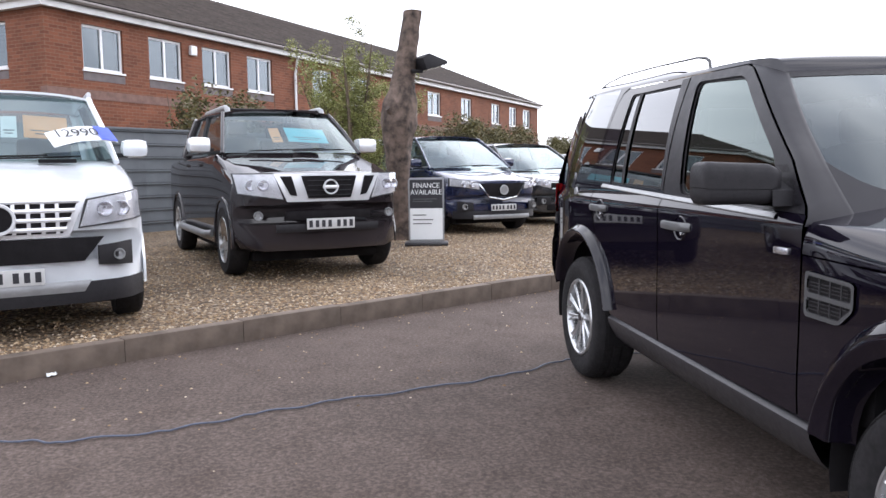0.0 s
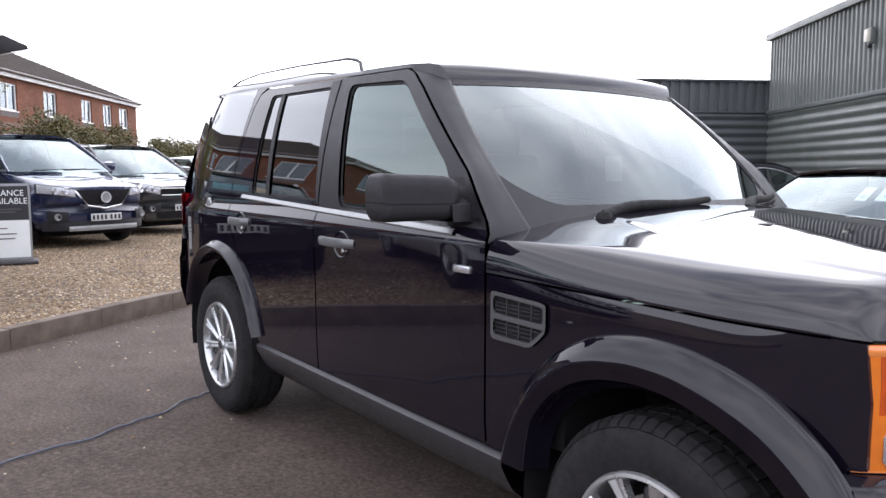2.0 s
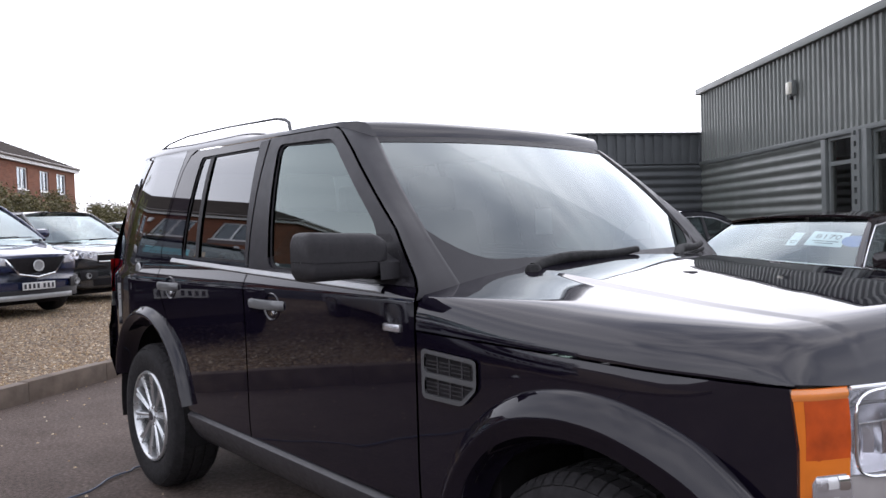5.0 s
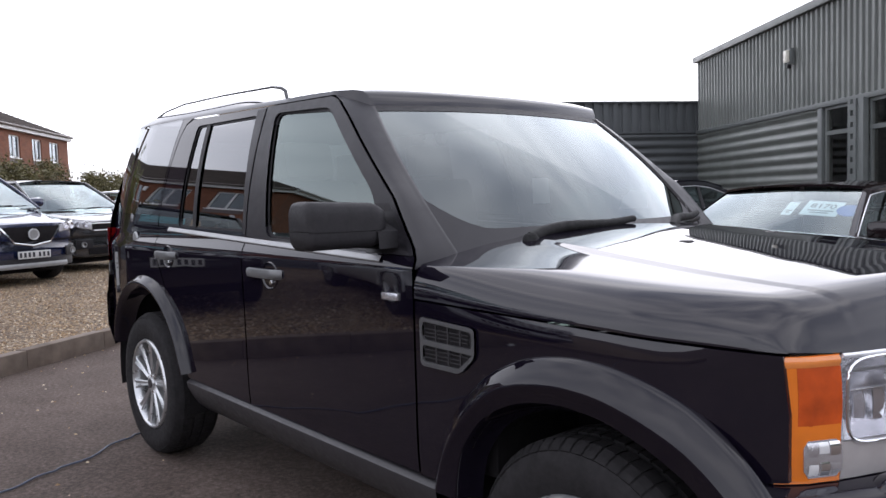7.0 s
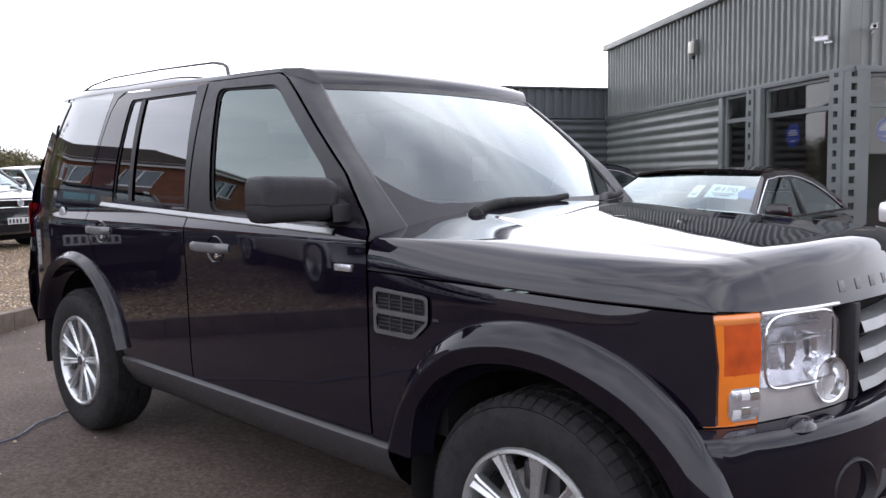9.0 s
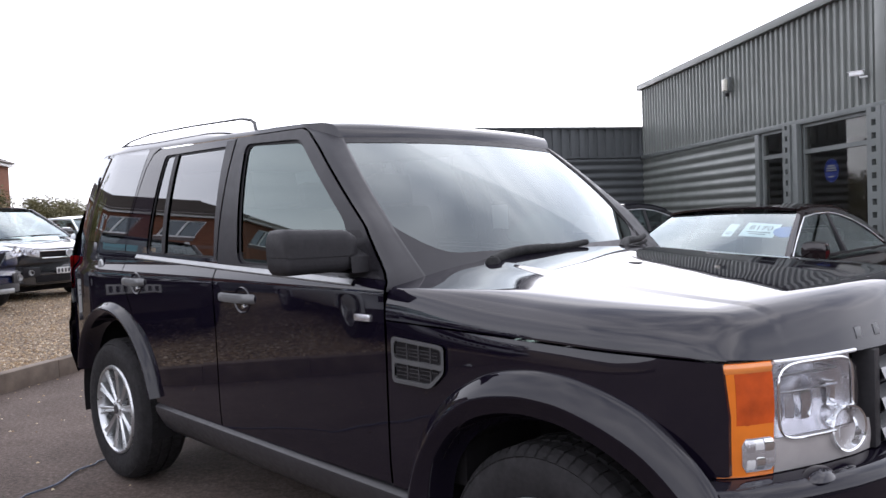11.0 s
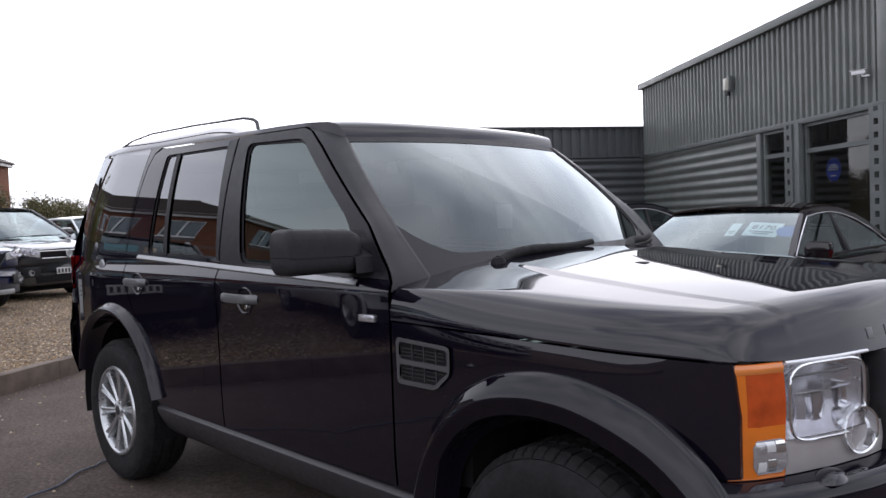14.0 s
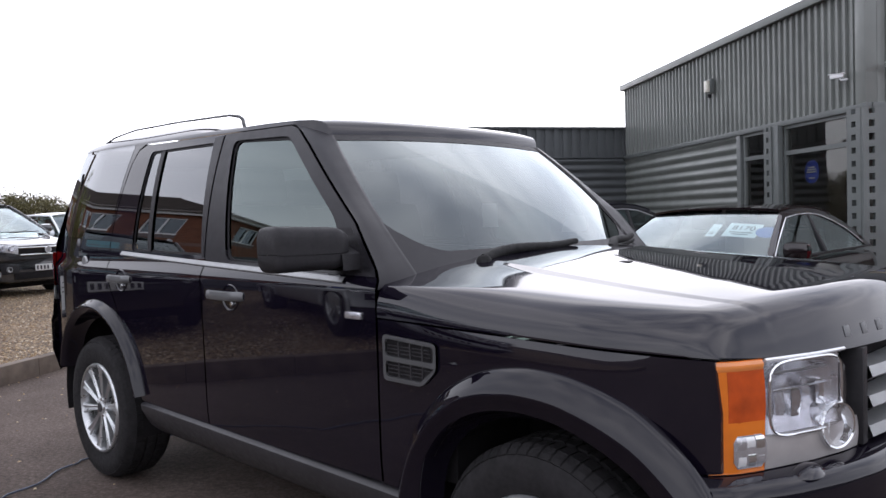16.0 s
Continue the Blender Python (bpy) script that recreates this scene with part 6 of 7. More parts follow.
        fl.transform(Matrix.Translation((front_x(y) + 0.088, y, 0.527)) @ Matrix.Rotation(radians(90 + sd * 24), 4, "Z"))
        fog = part("fog_lamp", fl, PLASTIC, bp, "round fog lamp recess", 40)
        lens = lathe([(0.0, 0.012), (0.030, 0.018), (0.040, 0.034)], 24)
        lens.transform(Matrix.Translation((front_x(y) + 0.088, y, 0.527)) @ Matrix.Rotation(radians(90 + sd * 24), 4, "Z"))
        part("fog_lens", lens, CHROME, fog, "clear fog lamp lens", 40)
        part("washer_cap", cap_dome(front_x(MID + sd * 0.62) + 0.04, MID + sd * 0.62, 0.700), BLACK_PAINT, bp, "", 60)
    # ---- body floor, rear, cabin ----
    part("underbody", box((-3.5, 0.30, 0.24), (0.60, 2 * MID - 0.30, 0.50), 0.03), DARK, car)
    part("firewall", box((-0.40, 0.14, 0.5), (-0.30, 2 * MID - 0.14, 1.10)), DARK, car)
    part("engine_bay", box((-0.30, 0.53, 0.5), (0.55, 2 * MID - 0.53, 0.98)), DARK, car)
    rows = []
    for z, x in ((0.50, -3.67), (0.62, -3.77), (0.80, -3.77), (0.84, -3.735), (1.28, -3.735), (1.45, -3.665), (1.78, -3.54), (1.845, -3.50)):
        ww = MID - flank_y(-3.5, min(z, 1.8)) - 0.012
        rows.append([(x + (0.05 if abs(g) == 1 else 0.0), MID + g * ww, z) for g in (-1, -0.96, -0.6, 0, 0.6, 0.96, 1)])
    part("tailgate", loft(rows), BLACK_PAINT, car, "", 50)
    part("cabin_floor", box((-3.5, 0.16, 0.50), (-0.40, 2 * MID - 0.16, 0.54)), INTERIOR, car)
    rows = [[(-0.42, MID + g * 0.74, 1.10), (-0.62, MID + g * 0.74, 1.155), (-0.85, MID + g * 0.74, 1.15), (-0.95, MID + g * 0.74, 1.10), (-0.98, MID + g * 0.74, 0.85), (-0.90, MID + g * 0.74, 0.60)] for g in [-1 + k / 6 for k in range(13)]]
    part("dashboard", loft(rows), INTERIOR, car, "dark dashboard", 40)
    sw = lathe([(0.175 + 0.016 * math.cos(a), 0.016 * math.sin(a)) for a in [2 * math.pi * k / 10 for k in range(11)]], 36, "Z")
    sw.transform(pose(-1.12, 0.60, 1.09, 0, -62, 0))
    st = part("steering_wheel", sw, INTERIOR, car, "", 60)
    sp = box((-0.17, -0.03, -0.02), (0.17, 0.03, 0.01), 0.008)
    box_into(sp, (-0.07, -0.08, -0.03), (0.07, 0.06, 0.02), None, 0.012)
    sp.transform(pose(-1.12, 0.60, 1.09, 0, -62, 90))
    part("wheel_spokes", sp, INTERIOR, st)
    for x, ys in ((-1.62, (0.56, 1.36)), (-2.45, (0.48, 0.96, 1.44))):
        for y in ys:
            se = new("seat")
            se.parent = car
            part("cushion", box((x - 0.22, y - 0.24, 0.68), (x + 0.28, y + 0.24, 0.86), 0.05), SEAT, se)
            part("backrest", box((-0.07, -0.24, 0.0), (0.07, 0.24, 0.62), 0.05, pose(x - 0.24, y, 0.84, 0, -14, 0)), SEAT, se)
            part("headrest", box((-0.05, -0.14, 0.0), (0.05, 0.14, 0.19), 0.04, pose(x - 0.40, y, 1.45, 0, -10, 0)), SEAT, se)
    part("headlining", box((-3.35, 0.34, 1.735), (-1.15, 2 * MID - 0.34, 1.748)), SEAT, car)
    part("inner_mirror", box((-1.02, MID - 0.13, 1.575), (-0.99, MID + 0.10, 1.645), 0.02), PLASTIC, car)
    part("mirror_stem", box((-1.03, MID - 0.03, 1.63), (-1.00, MID + 0.03, 1.70), 0.012), PLASTIC, car)
    cd = thing("windscreen_card", "small pale green card behind the windscreen", "card")
    part("card", box((-0.005, -0.032, -0.05), (0.0, 0.032, 0.05), 0.0, pose(-0.72, 0.825, 1.362, 0, -12, -40)), PAPER, cd, "", None)
    cd2 = thing("paper_sheet", "white paper sheet propped behind the windscreen", "paper")
    part("sheet", slab([(-0.11, -0.035), (0.10, -0.035), (0.12, 0.03), (0.02, 0.045), (-0.06, 0.01)], 0.003, lambda u, v, d: (-0.72 - 0.35 * v, 1.42 + u, 1.307 + v + d)), PAPER, cd2, "", None)
    part("sheet_stand", box((-0.80, 1.36, 1.15), (-0.72, 1.46, 1.275), 0.01), INTERIOR, cd2, "", None)
    # ---- wheels ----
    for x, far in ((0.07, False), (-2.895, False), (0.07, True), (-2.895, True)):
        yo = 0.030 if x < -1 else 0.048
        w = wheel("car", x, yo if not far else 2 * MID - yo, far)
        w.location.z = ZW - (0.058 if x > -1 else 0.0)
        w.parent = car
    for x, zz in ((0.07, ZW - 0.058), (-2.895, ZW)):
        part("axle", tube([(x, 0.28, zz), (x, 2 * MID - 0.28, zz)], 0.05), DARK, car)


def flank_disc(x, z, r):
    bm = lathe([(0.0, -0.008), (r * 0.8, -0.006), (r, 0.002)], 20)
    bm.transform(Matrix.Translation((x, flank_y(x, z), z)))
    return bm


build_hero()


# ---- the other parked cars: nose at x = 0, tail at -length, standing on z = 0 ----
def small_wheel(x, y, R, far, parent, spokes=5, mat=None):
    w = new("wheel")
    w.parent = parent
    k = R / 0.37
    mesh_ob("tyre", lathe([(0.235 * k, 0.03), (0.25 * k, 0.0), (0.34 * k, 0.0), (0.362 * k, 0.02), (R, 0.045), (R, 0.185), (0.35 * k, 0.21), (0.24 * k, 0.2)], 40), RUBBER, w, "", 40)
    rim = mesh_ob("rim", lathe([(0.245 * k, 0.012), (0.238 * k, 0.0), (0.225 * k, 0.01), (0.215 * k, 0.12), (0.0, 0.125)], 36), mat or ALLOY, w, "silver alloy rim", 40)
    for i in range(spokes):
        sp = loft([[(-h, yy + 0.03, q), (-h, yy, q), (h, yy, q), (h, yy + 0.03, q)] for q, h, yy in ((0.0, 0.03 * k, 0.022), (0.12 * k, 0.024 * k, 0.018), (0.232 * k, 0.036 * k, 0.006))])
        sp.transform(Matrix.Rotation(2 * math.pi * i / spokes, 4, "Y"))
        mesh_ob("spoke", sp, mat or ALLOY, rim, "", 40)
    mesh_ob("hub", lathe([(0.0, 0.012), (0.04 * k, 0.014), (0.05 * k, 0.05)], 20), mat or ALLOY, w, "", 40)
    w.matrix_local = pose(x, y, R, 0, 0, 180 if far else 0)
    return w


class Car:
    """Builds one saloon, estate or pickup from a few proportions, then its face."""

    def __init__(self, name, label, at, paint, L, W, H, belt, hood, nose, clear, wheelbase, front_over, R, cowl, roof_f, roof_r, tail, deck=None, group="parked cars", trim=None, spokes=5, tumble=0.20, mirror=0.0, arch=0.0, cab=0.965):
        self.mirror, self.arch, self.cab = mirror, arch, cab
        self.car = thing(name, label, "car", group, at)
        self.W, self.L, self.w = W, L, W / 2
        self.nose, self.clear, self.paint = nose, clear, paint
        self.shapes(paint, L, H, belt, hood, nose, clear, wheelbase, front_over, R, cowl, roof_f, roof_r, tail, deck, trim, spokes, tumble)

    def bend(self, y, x=0.0):
        """How far the nose stands back at this y; fades out along the body."""
        g = min(1.0, abs(y) / self.w)
        return -interp(g, [(0, 0.0), (0.35, 0.015), (0.6, 0.05), (0.78, 0.12), (0.9, 0.23), (1.0, 0.45)]) * max(0.0, 1 + x / 0.9)

    def shapes(self, paint, L, H, belt, hood, nose, clear, wb, fo, R, cowl, roof_f, roof_r, tail, deck, trim, spokes, tumble):
        car, w = self.car, self.w
        top = [(0.0, nose), (0.10, nose + 0.035), (0.3, nose + 0.07), (-cowl, hood), (-cowl + 0.15, belt), (-tail - 0.1 if deck is None else -deck, belt + 0.02)]
        if deck is not None:
            top += [(-tail, belt - 0.02)]
        top += [(L - 0.12, belt - 0.06 if deck is None else belt - 0.06), (L, belt - 0.14)]
        stations = [0.0, 0.04, 0.1, 0.2, 0.35, 0.55, 0.8, -cowl, -cowl + 0.15, 2.0, 2.5, 3.0, 3.5, L - 0.5, L - 0.25, L - 0.1, L]
        rows = []
        for s in sorted(set(stations)):
            zt = interp(s, sorted(top))
            zb = clear + 0.05 * max(0, 1 - s / 0.3) + 0.06 * max(0, 1 - (L - s) / 0.3)
            ww = w * (1 - 0.10 * max(0, 1 - (L - s) / 0.6) ** 2)
            sh = zt - 0.055
            prof = [(0.0, zb), (0.7, zb), (0.93, zb + 0.03), (0.985, zb + 0.12), (1.0, zb + (sh - zb) * 0.5), (0.995, zb + (sh - zb) * 0.82), (0.975, sh - 0.02), (0.94, sh + 0.015), (0.86, zt - 0.022), (0.7, zt - 0.006), (0.45, zt + 0.004), (0.0, zt + 0.012)]
            half = [(-s + self.bend(g * w, -s), g * ww, z) for g, z in prof]
            rows.append(half + [(x, -y, z) for x, y, z in reversed(half[1:-1])])
        f = rows[0]
        zm = (nose + clear) / 2
        rows = [[(x * 1.0 + 0.015, y * 0.97, zm + (z - zm) * 0.3) for x, y, z in f], [(x + 0.012, y * 0.99, zm + (z - zm) * 0.8) for x, y, z in f]] + rows
        b = rows[-1]
        rows += [[(x - 0.03, y * 0.97, zm + (z - zm) * 0.4) for x, y, z in b]]
        bm = loft(rows, close_v=True)
        bm.verts.ensure_lookup_table()
        k = len(rows[0])
        bm.faces.new(bm.verts[:k])
        bm.faces.new(bm.verts[-k:])
        part("body", bm, paint, car, "", 50)
        # cabin
        xr, xt = roof_r, tail
        wb0, wr = w * self.cab, w - tumble
        zr = H

        def pt(x0, x1, f, y, g=0.0):
            return (x0 + (x1 - x0) * f, y, belt + (zr - belt) * f)

        def side(x, f):
            return (wb0 + (wr - wb0) * f)
        n = 8
        rows = [[(cowl + (roof_f - cowl) * f + 0.13 * (1 - g * g) * (1 - 0.5 * f), g * side(0, f) * 0.97, belt - 0.02 + (zr - belt + 0.02) * f + 0.02 * math.sin(math.pi * f) + 0.025 * (1 - g * g) * f) for g in [-1 + 2 * j / 12 for j in range(13)]] for f in [i / n for i in range(n + 1)]]
        ws = part("windscreen", loft(rows), CAR_GLASS, car, "", 60)

        def glass_at(y, f):
            g = y / (side(0, f) * 0.97)
            return Vector((cowl + (roof_f - cowl) * f + 0.13 * (1 - g * g) * (1 - 0.5 * f), y, belt - 0.02 + (zr - belt + 0.02) * f + 0.02 * math.sin(math.pi * f) + 0.025 * (1 - g * g) * f))

        def on_glass(y, f):
            """A place on the windscreen's face: x outwards, z up the glass."""
            c = glass_at(y, f)
            up = (glass_at(y, f + 0.02) - c).normalized()
            n = (glass_at(y + 0.02, f) - glass_at(y - 0.02, f)).cross(up).normalized()
            across = up.cross(n)
            m = Matrix((n, across, up)).transposed().to_4x4()
            m.translation = c - n * 0.02
            return m
        self.on_glass = on_glass
        if self.arch:
            self.arched(cowl, roof_f, tail, belt, zr, wb0, wr, paint)
        else:
            rows = [[(xt + (xr - xt) * f - 0.06 * (1 - g * g), g * side(0, f) * 0.95, belt + (zr - belt) * f + 0.02 * (1 - g * g) * f) for g in [-1 + 2 * j / 8 for j in range(9)]] for f in [i / n for i in range(n + 1)]]
            part("rear_window", loft(rows), CAR_GLASS, car, "", 60)
            rows = []
            for i in range(15):
                f = i / 14
                x = roof_f + 0.02 + (xr - roof_f - 0.02) * f
                z = zr + 0.045 * math.sin(math.pi * min(1.0, 0.12 + 0.8 * f))
                rows.append([(x + 0.07 * (1 - g * g) * (1 - f), g * wr, z - 0.02 + 0.05 * (1 - abs(g) ** 3)) for g in [-1 + 2 * j / 12 for j in range(13)]])
            part("roof", loft_solid(rows, -0.02), paint, car, "", 50)
        for sd in (-1, 1):
            if not self.arch:
                rows = [[(cowl + (roof_f - cowl) * f + (xt - cowl + (xr - xt - roof_f + cowl) * f) * q, sd * side(0, f), belt + (zr - belt) * f + 0.01) for q in [j / 10 for j in range(11)]] for f in [i / 6 for i in range(7)]]
                part("side_window", loft(rows), CAR_GLASS, car, "", 60)
                # pillars and cant rail
                for a, b, r in (((cowl, belt), (roof_f, zr), 0.026), ((xt, belt), (xr, zr), 0.07)):
                    part("pillar", tube([(a[0], sd * (wb0 - 0.01), a[1] - 0.03), ((a[0] + b[0]) / 2 + 0.0, sd * (wb0 + wr - 0.02) / 2, (a[1] + b[1]) / 2 + 0.02 + (self.arch if a[0] == xt else 0.0)), (b[0], sd * (wr - 0.01), b[1] + 0.015)], r, 8), paint, car, "", 60)
                xm = (cowl + xt) / 2 - 0.05
                part("door_pillar", tube([(xm, sd * wb0, belt), ((roof_f + xr) / 2, sd * wr, zr)], 0.035, 6), PLASTIC, car, "", 60)
                part("cant_rail", tube([(roof_f - 0.02, sd * wr, zr + 0.005), ((roof_f + xr) / 2, sd * (wr + 0.01), zr + 0.03), (xr, sd * wr, zr + 0.015)], 0.03, 8), paint, car, "", 60)
            part("belt_trim", box((xt, sd * wb0 - 0.012, belt - 0.01), (cowl - 0.05, sd * wb0 + 0.012, belt + 0.012), 0.004), SATIN if trim else PLASTIC, car)
            # wheels in dark arches
            for xw in (-fo, -fo - wb):
                part("wheel_arch", slab(arc(xw, R, R + 0.055, -8, 188, 20), 0.01, lambda u, v, d, sd=sd: (u, sd * (w - 0.055 + d), v)), DARK, car, "", None)
                part("arch_lip", loft([[(xw + r * math.cos(a), sd * (w + o), R + r * math.sin(a)) for r, o in ((R + 0.045, -0.06), (R + 0.05, 0.008), (R + 0.085, 0.010), (R + 0.10, -0.012))] for a in [radians(-8 + 196 * q / 20) for q in range(21)]]), trim or paint, car, "", 45)
                small_wheel(xw, sd * (w + 0.002), R, sd > 0, car, spokes)
            # door mirrors
            mx, my, mz = cowl - 0.28, sd * (w + 0.10), belt + 0.07 + self.mirror
            m = part("door_mirror", box((mx - 0.07, my - 0.12, mz - 0.075), (mx + 0.07, my + 0.11, mz + 0.085), 0.06), paint, car, "", 50)
            part("mirror_arm", box((mx - 0.03, sd * (w - 0.06), mz - 0.075), (mx + 0.03, sd * (w + 0.04), mz - 0.035), 0.01), PLASTIC, m)
            for xd in (cowl - 0.95, cowl - 1.9):
                if -xd < self.L - 1.0:
                    part("door_handle", box((xd - 0.10, sd * (w * 0.985) - 0.02, belt - 0.16), (xd + 0.10, sd * (w * 0.985) + 0.025, belt - 0.125), 0.01), paint, car)
        part("underbody", box((-L + 0.5, -w + 0.22, 0.17), (-0.45, w - 0.22, clear + 0.1), 0.02), DARK, car)
        part("cabin_floor", box((tail + 0.15, -w + 0.12, clear + 0.15), (cowl, w - 0.12, clear + 0.2)), DARK, car)
        part("dashboard", box((cowl - 0.5, -w + 0.14, belt - 0.3), (cowl + 0.02, w - 0.14, belt - 0.03), 0.06), INTERIOR, car)
        for xs in (cowl - 1.15, cowl - 2.0):
            for ys in (-0.36, 0.36):
                part("seat", box((-0.08, -0.24, 0.0), (0.10, 0.24, 0.72), 0.06, pose(xs, ys, belt - 0.5, 0, -12, 0)), SEAT, car)
                part("headrest", box((-0.05, -0.13, 0.0), (0.05, 0.13, 0.18), 0.04, pose(xs - 0.16, ys, belt + 0.24, 0, -10, 0)), SEAT, car)
        part("wiper", tube([(cowl + 0.10, -0.55, belt + 0.0), (cowl + 0.14, -0.1, belt + 0.015), (cowl + 0.10, 0.35, belt + 0.03)], 0.008, 6), DARK, car)
        part("wiper", tube([(cowl + 0.13, -0.05, belt + 0.0), (cowl + 0.09, 0.6, belt + 0.02)], 0.008, 6), DARK, car)

    def arched(self, cowl, roof_f, tail, belt, zr, wb0, wr, paint):
        """A coupe roof: one arch from the foot of the windscreen to the deck, with bright-edged side windows."""
        car, h = self.car, zr - belt
        drop = [(0, 0.0), (0.15, 0.06), (0.3, 0.075), (0.45, 0.035), (0.6, -0.09), (0.75, -0.30), (0.88, -0.60), (1.0, -0.96)]

        def top(x):
            if x > roof_f:
                return belt + h * ((cowl - x) / (cowl - roof_f)) ** 0.9
            return zr + h * interp((roof_f - x) / (roof_f - tail), drop)

        def half(z):
            return wb0 + (wr - wb0) * min(1.15, max(0.0, (z - belt) / h))
        xs = [cowl + (roof_f - cowl) * k / 12 for k in range(12)] + [roof_f + (tail - roof_f) * k / 28 for k in range(29)]
        for sd in (-1, 1):
            rows, glass_rows, edge = [], [], []
            for x in xs:
                z = top(x)
                zi = max(belt + 0.004, z - 0.05 - 0.05 * smooth01(roof_f - 0.5, tail, x))
                rows.append([(x, sd * (half(z) - 0.03), z + 0.012), (x, sd * half(z), z), (x, sd * (half(zi) + 0.004), zi), (x, sd * (half(zi) - 0.02), zi - 0.004)])
                glass_rows.append([(x, sd * (half(belt + (zi - belt) * q) - 0.006), belt + (zi - belt) * q) for q in (0, 0.33, 0.66, 1)])
                if zi > belt + 0.01:
                    edge.append((x, sd * (half(zi) + 0.006), zi))
            part("side_frame", loft(rows), paint, car, "", 60)
            part("side_window", loft(glass_rows), CAR_GLASS, car, "", 60)
            part("window_trim", tube(edge, 0.006, 6), BRIGHT, car, "bright window surround", 60)
            xm = (cowl + tail) / 2 + 0.05
            part("door_pillar", tube([(xm, sd * wb0, belt), (xm - 0.06, sd * (half(top(xm)) - 0.006), top(xm) - 0.05)], 0.03, 6), PLASTIC, car, "", 60)
        rear = roof_f + (tail - roof_f) * 0.62

        def skin(x0, x1, n, f0=0.0):
            return [[(x + 0.07 * (1 - g * g) * max(0.0, 1 - (roof_f - x) / 0.5), g * (half(top(x)) - 0.02), top(x) + 0.008 + 0.035 * (1 - abs(g) ** 3)) for g in [-1 + j / 8 for j in range(17)]] for x in [x0 + (x1 - x0) * k / n for k in range(n + 1)]]
        part("roof", loft_solid(skin(roof_f, rear, 14), -0.02), paint, car, "", 50)
        part("rear_window", loft(skin(rear, tail, 10)), CAR_GLASS, car, "", 60)

    def face(self, name, y0, y1, z0, z1, out, mat, label="", skew=(0, 0, 0, 0), thick=0.02, parent=None, n=10, bulge=0.006, slant=(0.0, 0.0)):
        """A plate that follows the nose from y0 to y1; skew shifts the corners (y0z0, y1z0, y1z1, y0z1) in z."""
        rows = []
        for i in range(5):
            f = i / 4
            row = []
            for k in range(n + 1):
                q = k / n
                a, b = y0 + slant[0] * (1 - f), y1 + slant[1] * (1 - f)
                y = a + (b - a) * q
                lo = z0 + skew[0] * (1 - q) + skew[1] * q
                hi = z1 + skew[3] * (1 - q) + skew[2] * q
                row.append((self.bend(y) + 0.012 + out + bulge * math.sin(math.pi * f), y, lo + (hi - lo) * f))
            rows.append(row)
        return part(name, loft_solid(rows, thick), mat, parent or self.car, label, 45)

    def lamp(self, y0, y1, z0, z1, skew=(0, 0, 0, 0), out=0.01, bowl=None, slant=(0.0, 0.0)):
        for s in (-1, 1):
            h = new("headlamp")
            h.parent = self.car
            a, b = (y0 * s, y1 * s)
            self.face("lamp_surround", a - 0.012 * s, b + 0.012 * s, z0 - 0.012, z1 + 0.012, out - 0.010, TRIM, "", skew, parent=h, slant=(slant[0] * s, slant[1] * s))
            self.face("lamp_housing", a, b, z0, z1, out, bowl or BRIGHT, "silver lamp reflector", skew, parent=h, slant=(slant[0] * s, slant[1] * s))
            ym, zm = a * 0.55 + b * 0.45, (z0 + z1) / 2 + sum(skew) / 4
            for yy in (a * 0.7 + b * 0.3, a * 0.38 + b * 0.62):
                l = lathe([(0.0, 0.012), (0.016, 0.006), (0.018, 0.014), (0.036, 0.008), (0.050, -0.004), (0.053, -0.010), (0.057, -0.004), (0.058, 0.02)], 24)
                l.transform(Matrix.Translation((self.bend(yy) + 0.034 + out, yy, zm)) @ Matrix.Rotation(radians(90), 4, "Z"))
                part("projector", l, REFLECTOR, h, "", 40)
            self.face("lens", a, b, z0, z1, out + 0.034, CLEAR_LENS, "", skew, 0.003, parent=h, slant=(slant[0] * s, slant[1] * s)).visible_shadow = False

    def plate(self, z, out=0.03, y=0.0):
        p = part("number_plate", box((self.bend(0) + out, y - 0.26, z - 0.056), (self.bend(0) + out + 0.012, y + 0.26, z + 0.056), 0.003), PLATE_WHITE, self.car, "white number plate with plain bars")
        xs = self.bend(0) + out
        mids = [y - 0.205 + 0.41 * k / 6 + (0.014 if k > 3 else -0.014) for k in range(7)]
        bars("plate_bar", [((xs + 0.0125, q - 0.019, z - 0.036), (xs + 0.0145, q + 0.019, z + 0.036)) for q in mids], INK, p)

    def badge(self, z, r, out=0.03, disc=None):
        b = lathe([(r * 0.8, -0.006), (r * 0.84, -0.014), (r, -0.014), (r * 1.03, 0.0)], 32)
        b.transform(Matrix.Translation((out, 0, z)) @ Matrix.Rotation(radians(90), 4, "Z"))
        e = part("badge", b, BRIGHT, self.car, "plain round chrome badge", 40)
        d = lathe([(0.0, -0.006), (r * 0.82, -0.006), (r * 0.82, 0.0)], 24)
        d.transform(Matrix.Translation((out, 0, z)) @ Matrix.Rotation(radians(90), 4, "Z"))
        part("badge_disc", d, disc or SATIN, e, "", None)

    def fog(self, y, z, r=0.05, surround=True):
        for s in (-1, 1):
            if surround:
                self.face("fog_recess", s * (y - 0.14), s * (y + 0.10), z - 0.075, z + 0.075, 0.024, PLASTIC, "black fog lamp recess", (0.01, -0.01, 0.02, 0))
            l = lathe([(0.0, 0.006), (r * 0.5, 0.008), (r * 0.85, -0.002), (r * 0.92, -0.012), (r * 1.1, -0.012), (r * 1.15, 0.012)], 20)
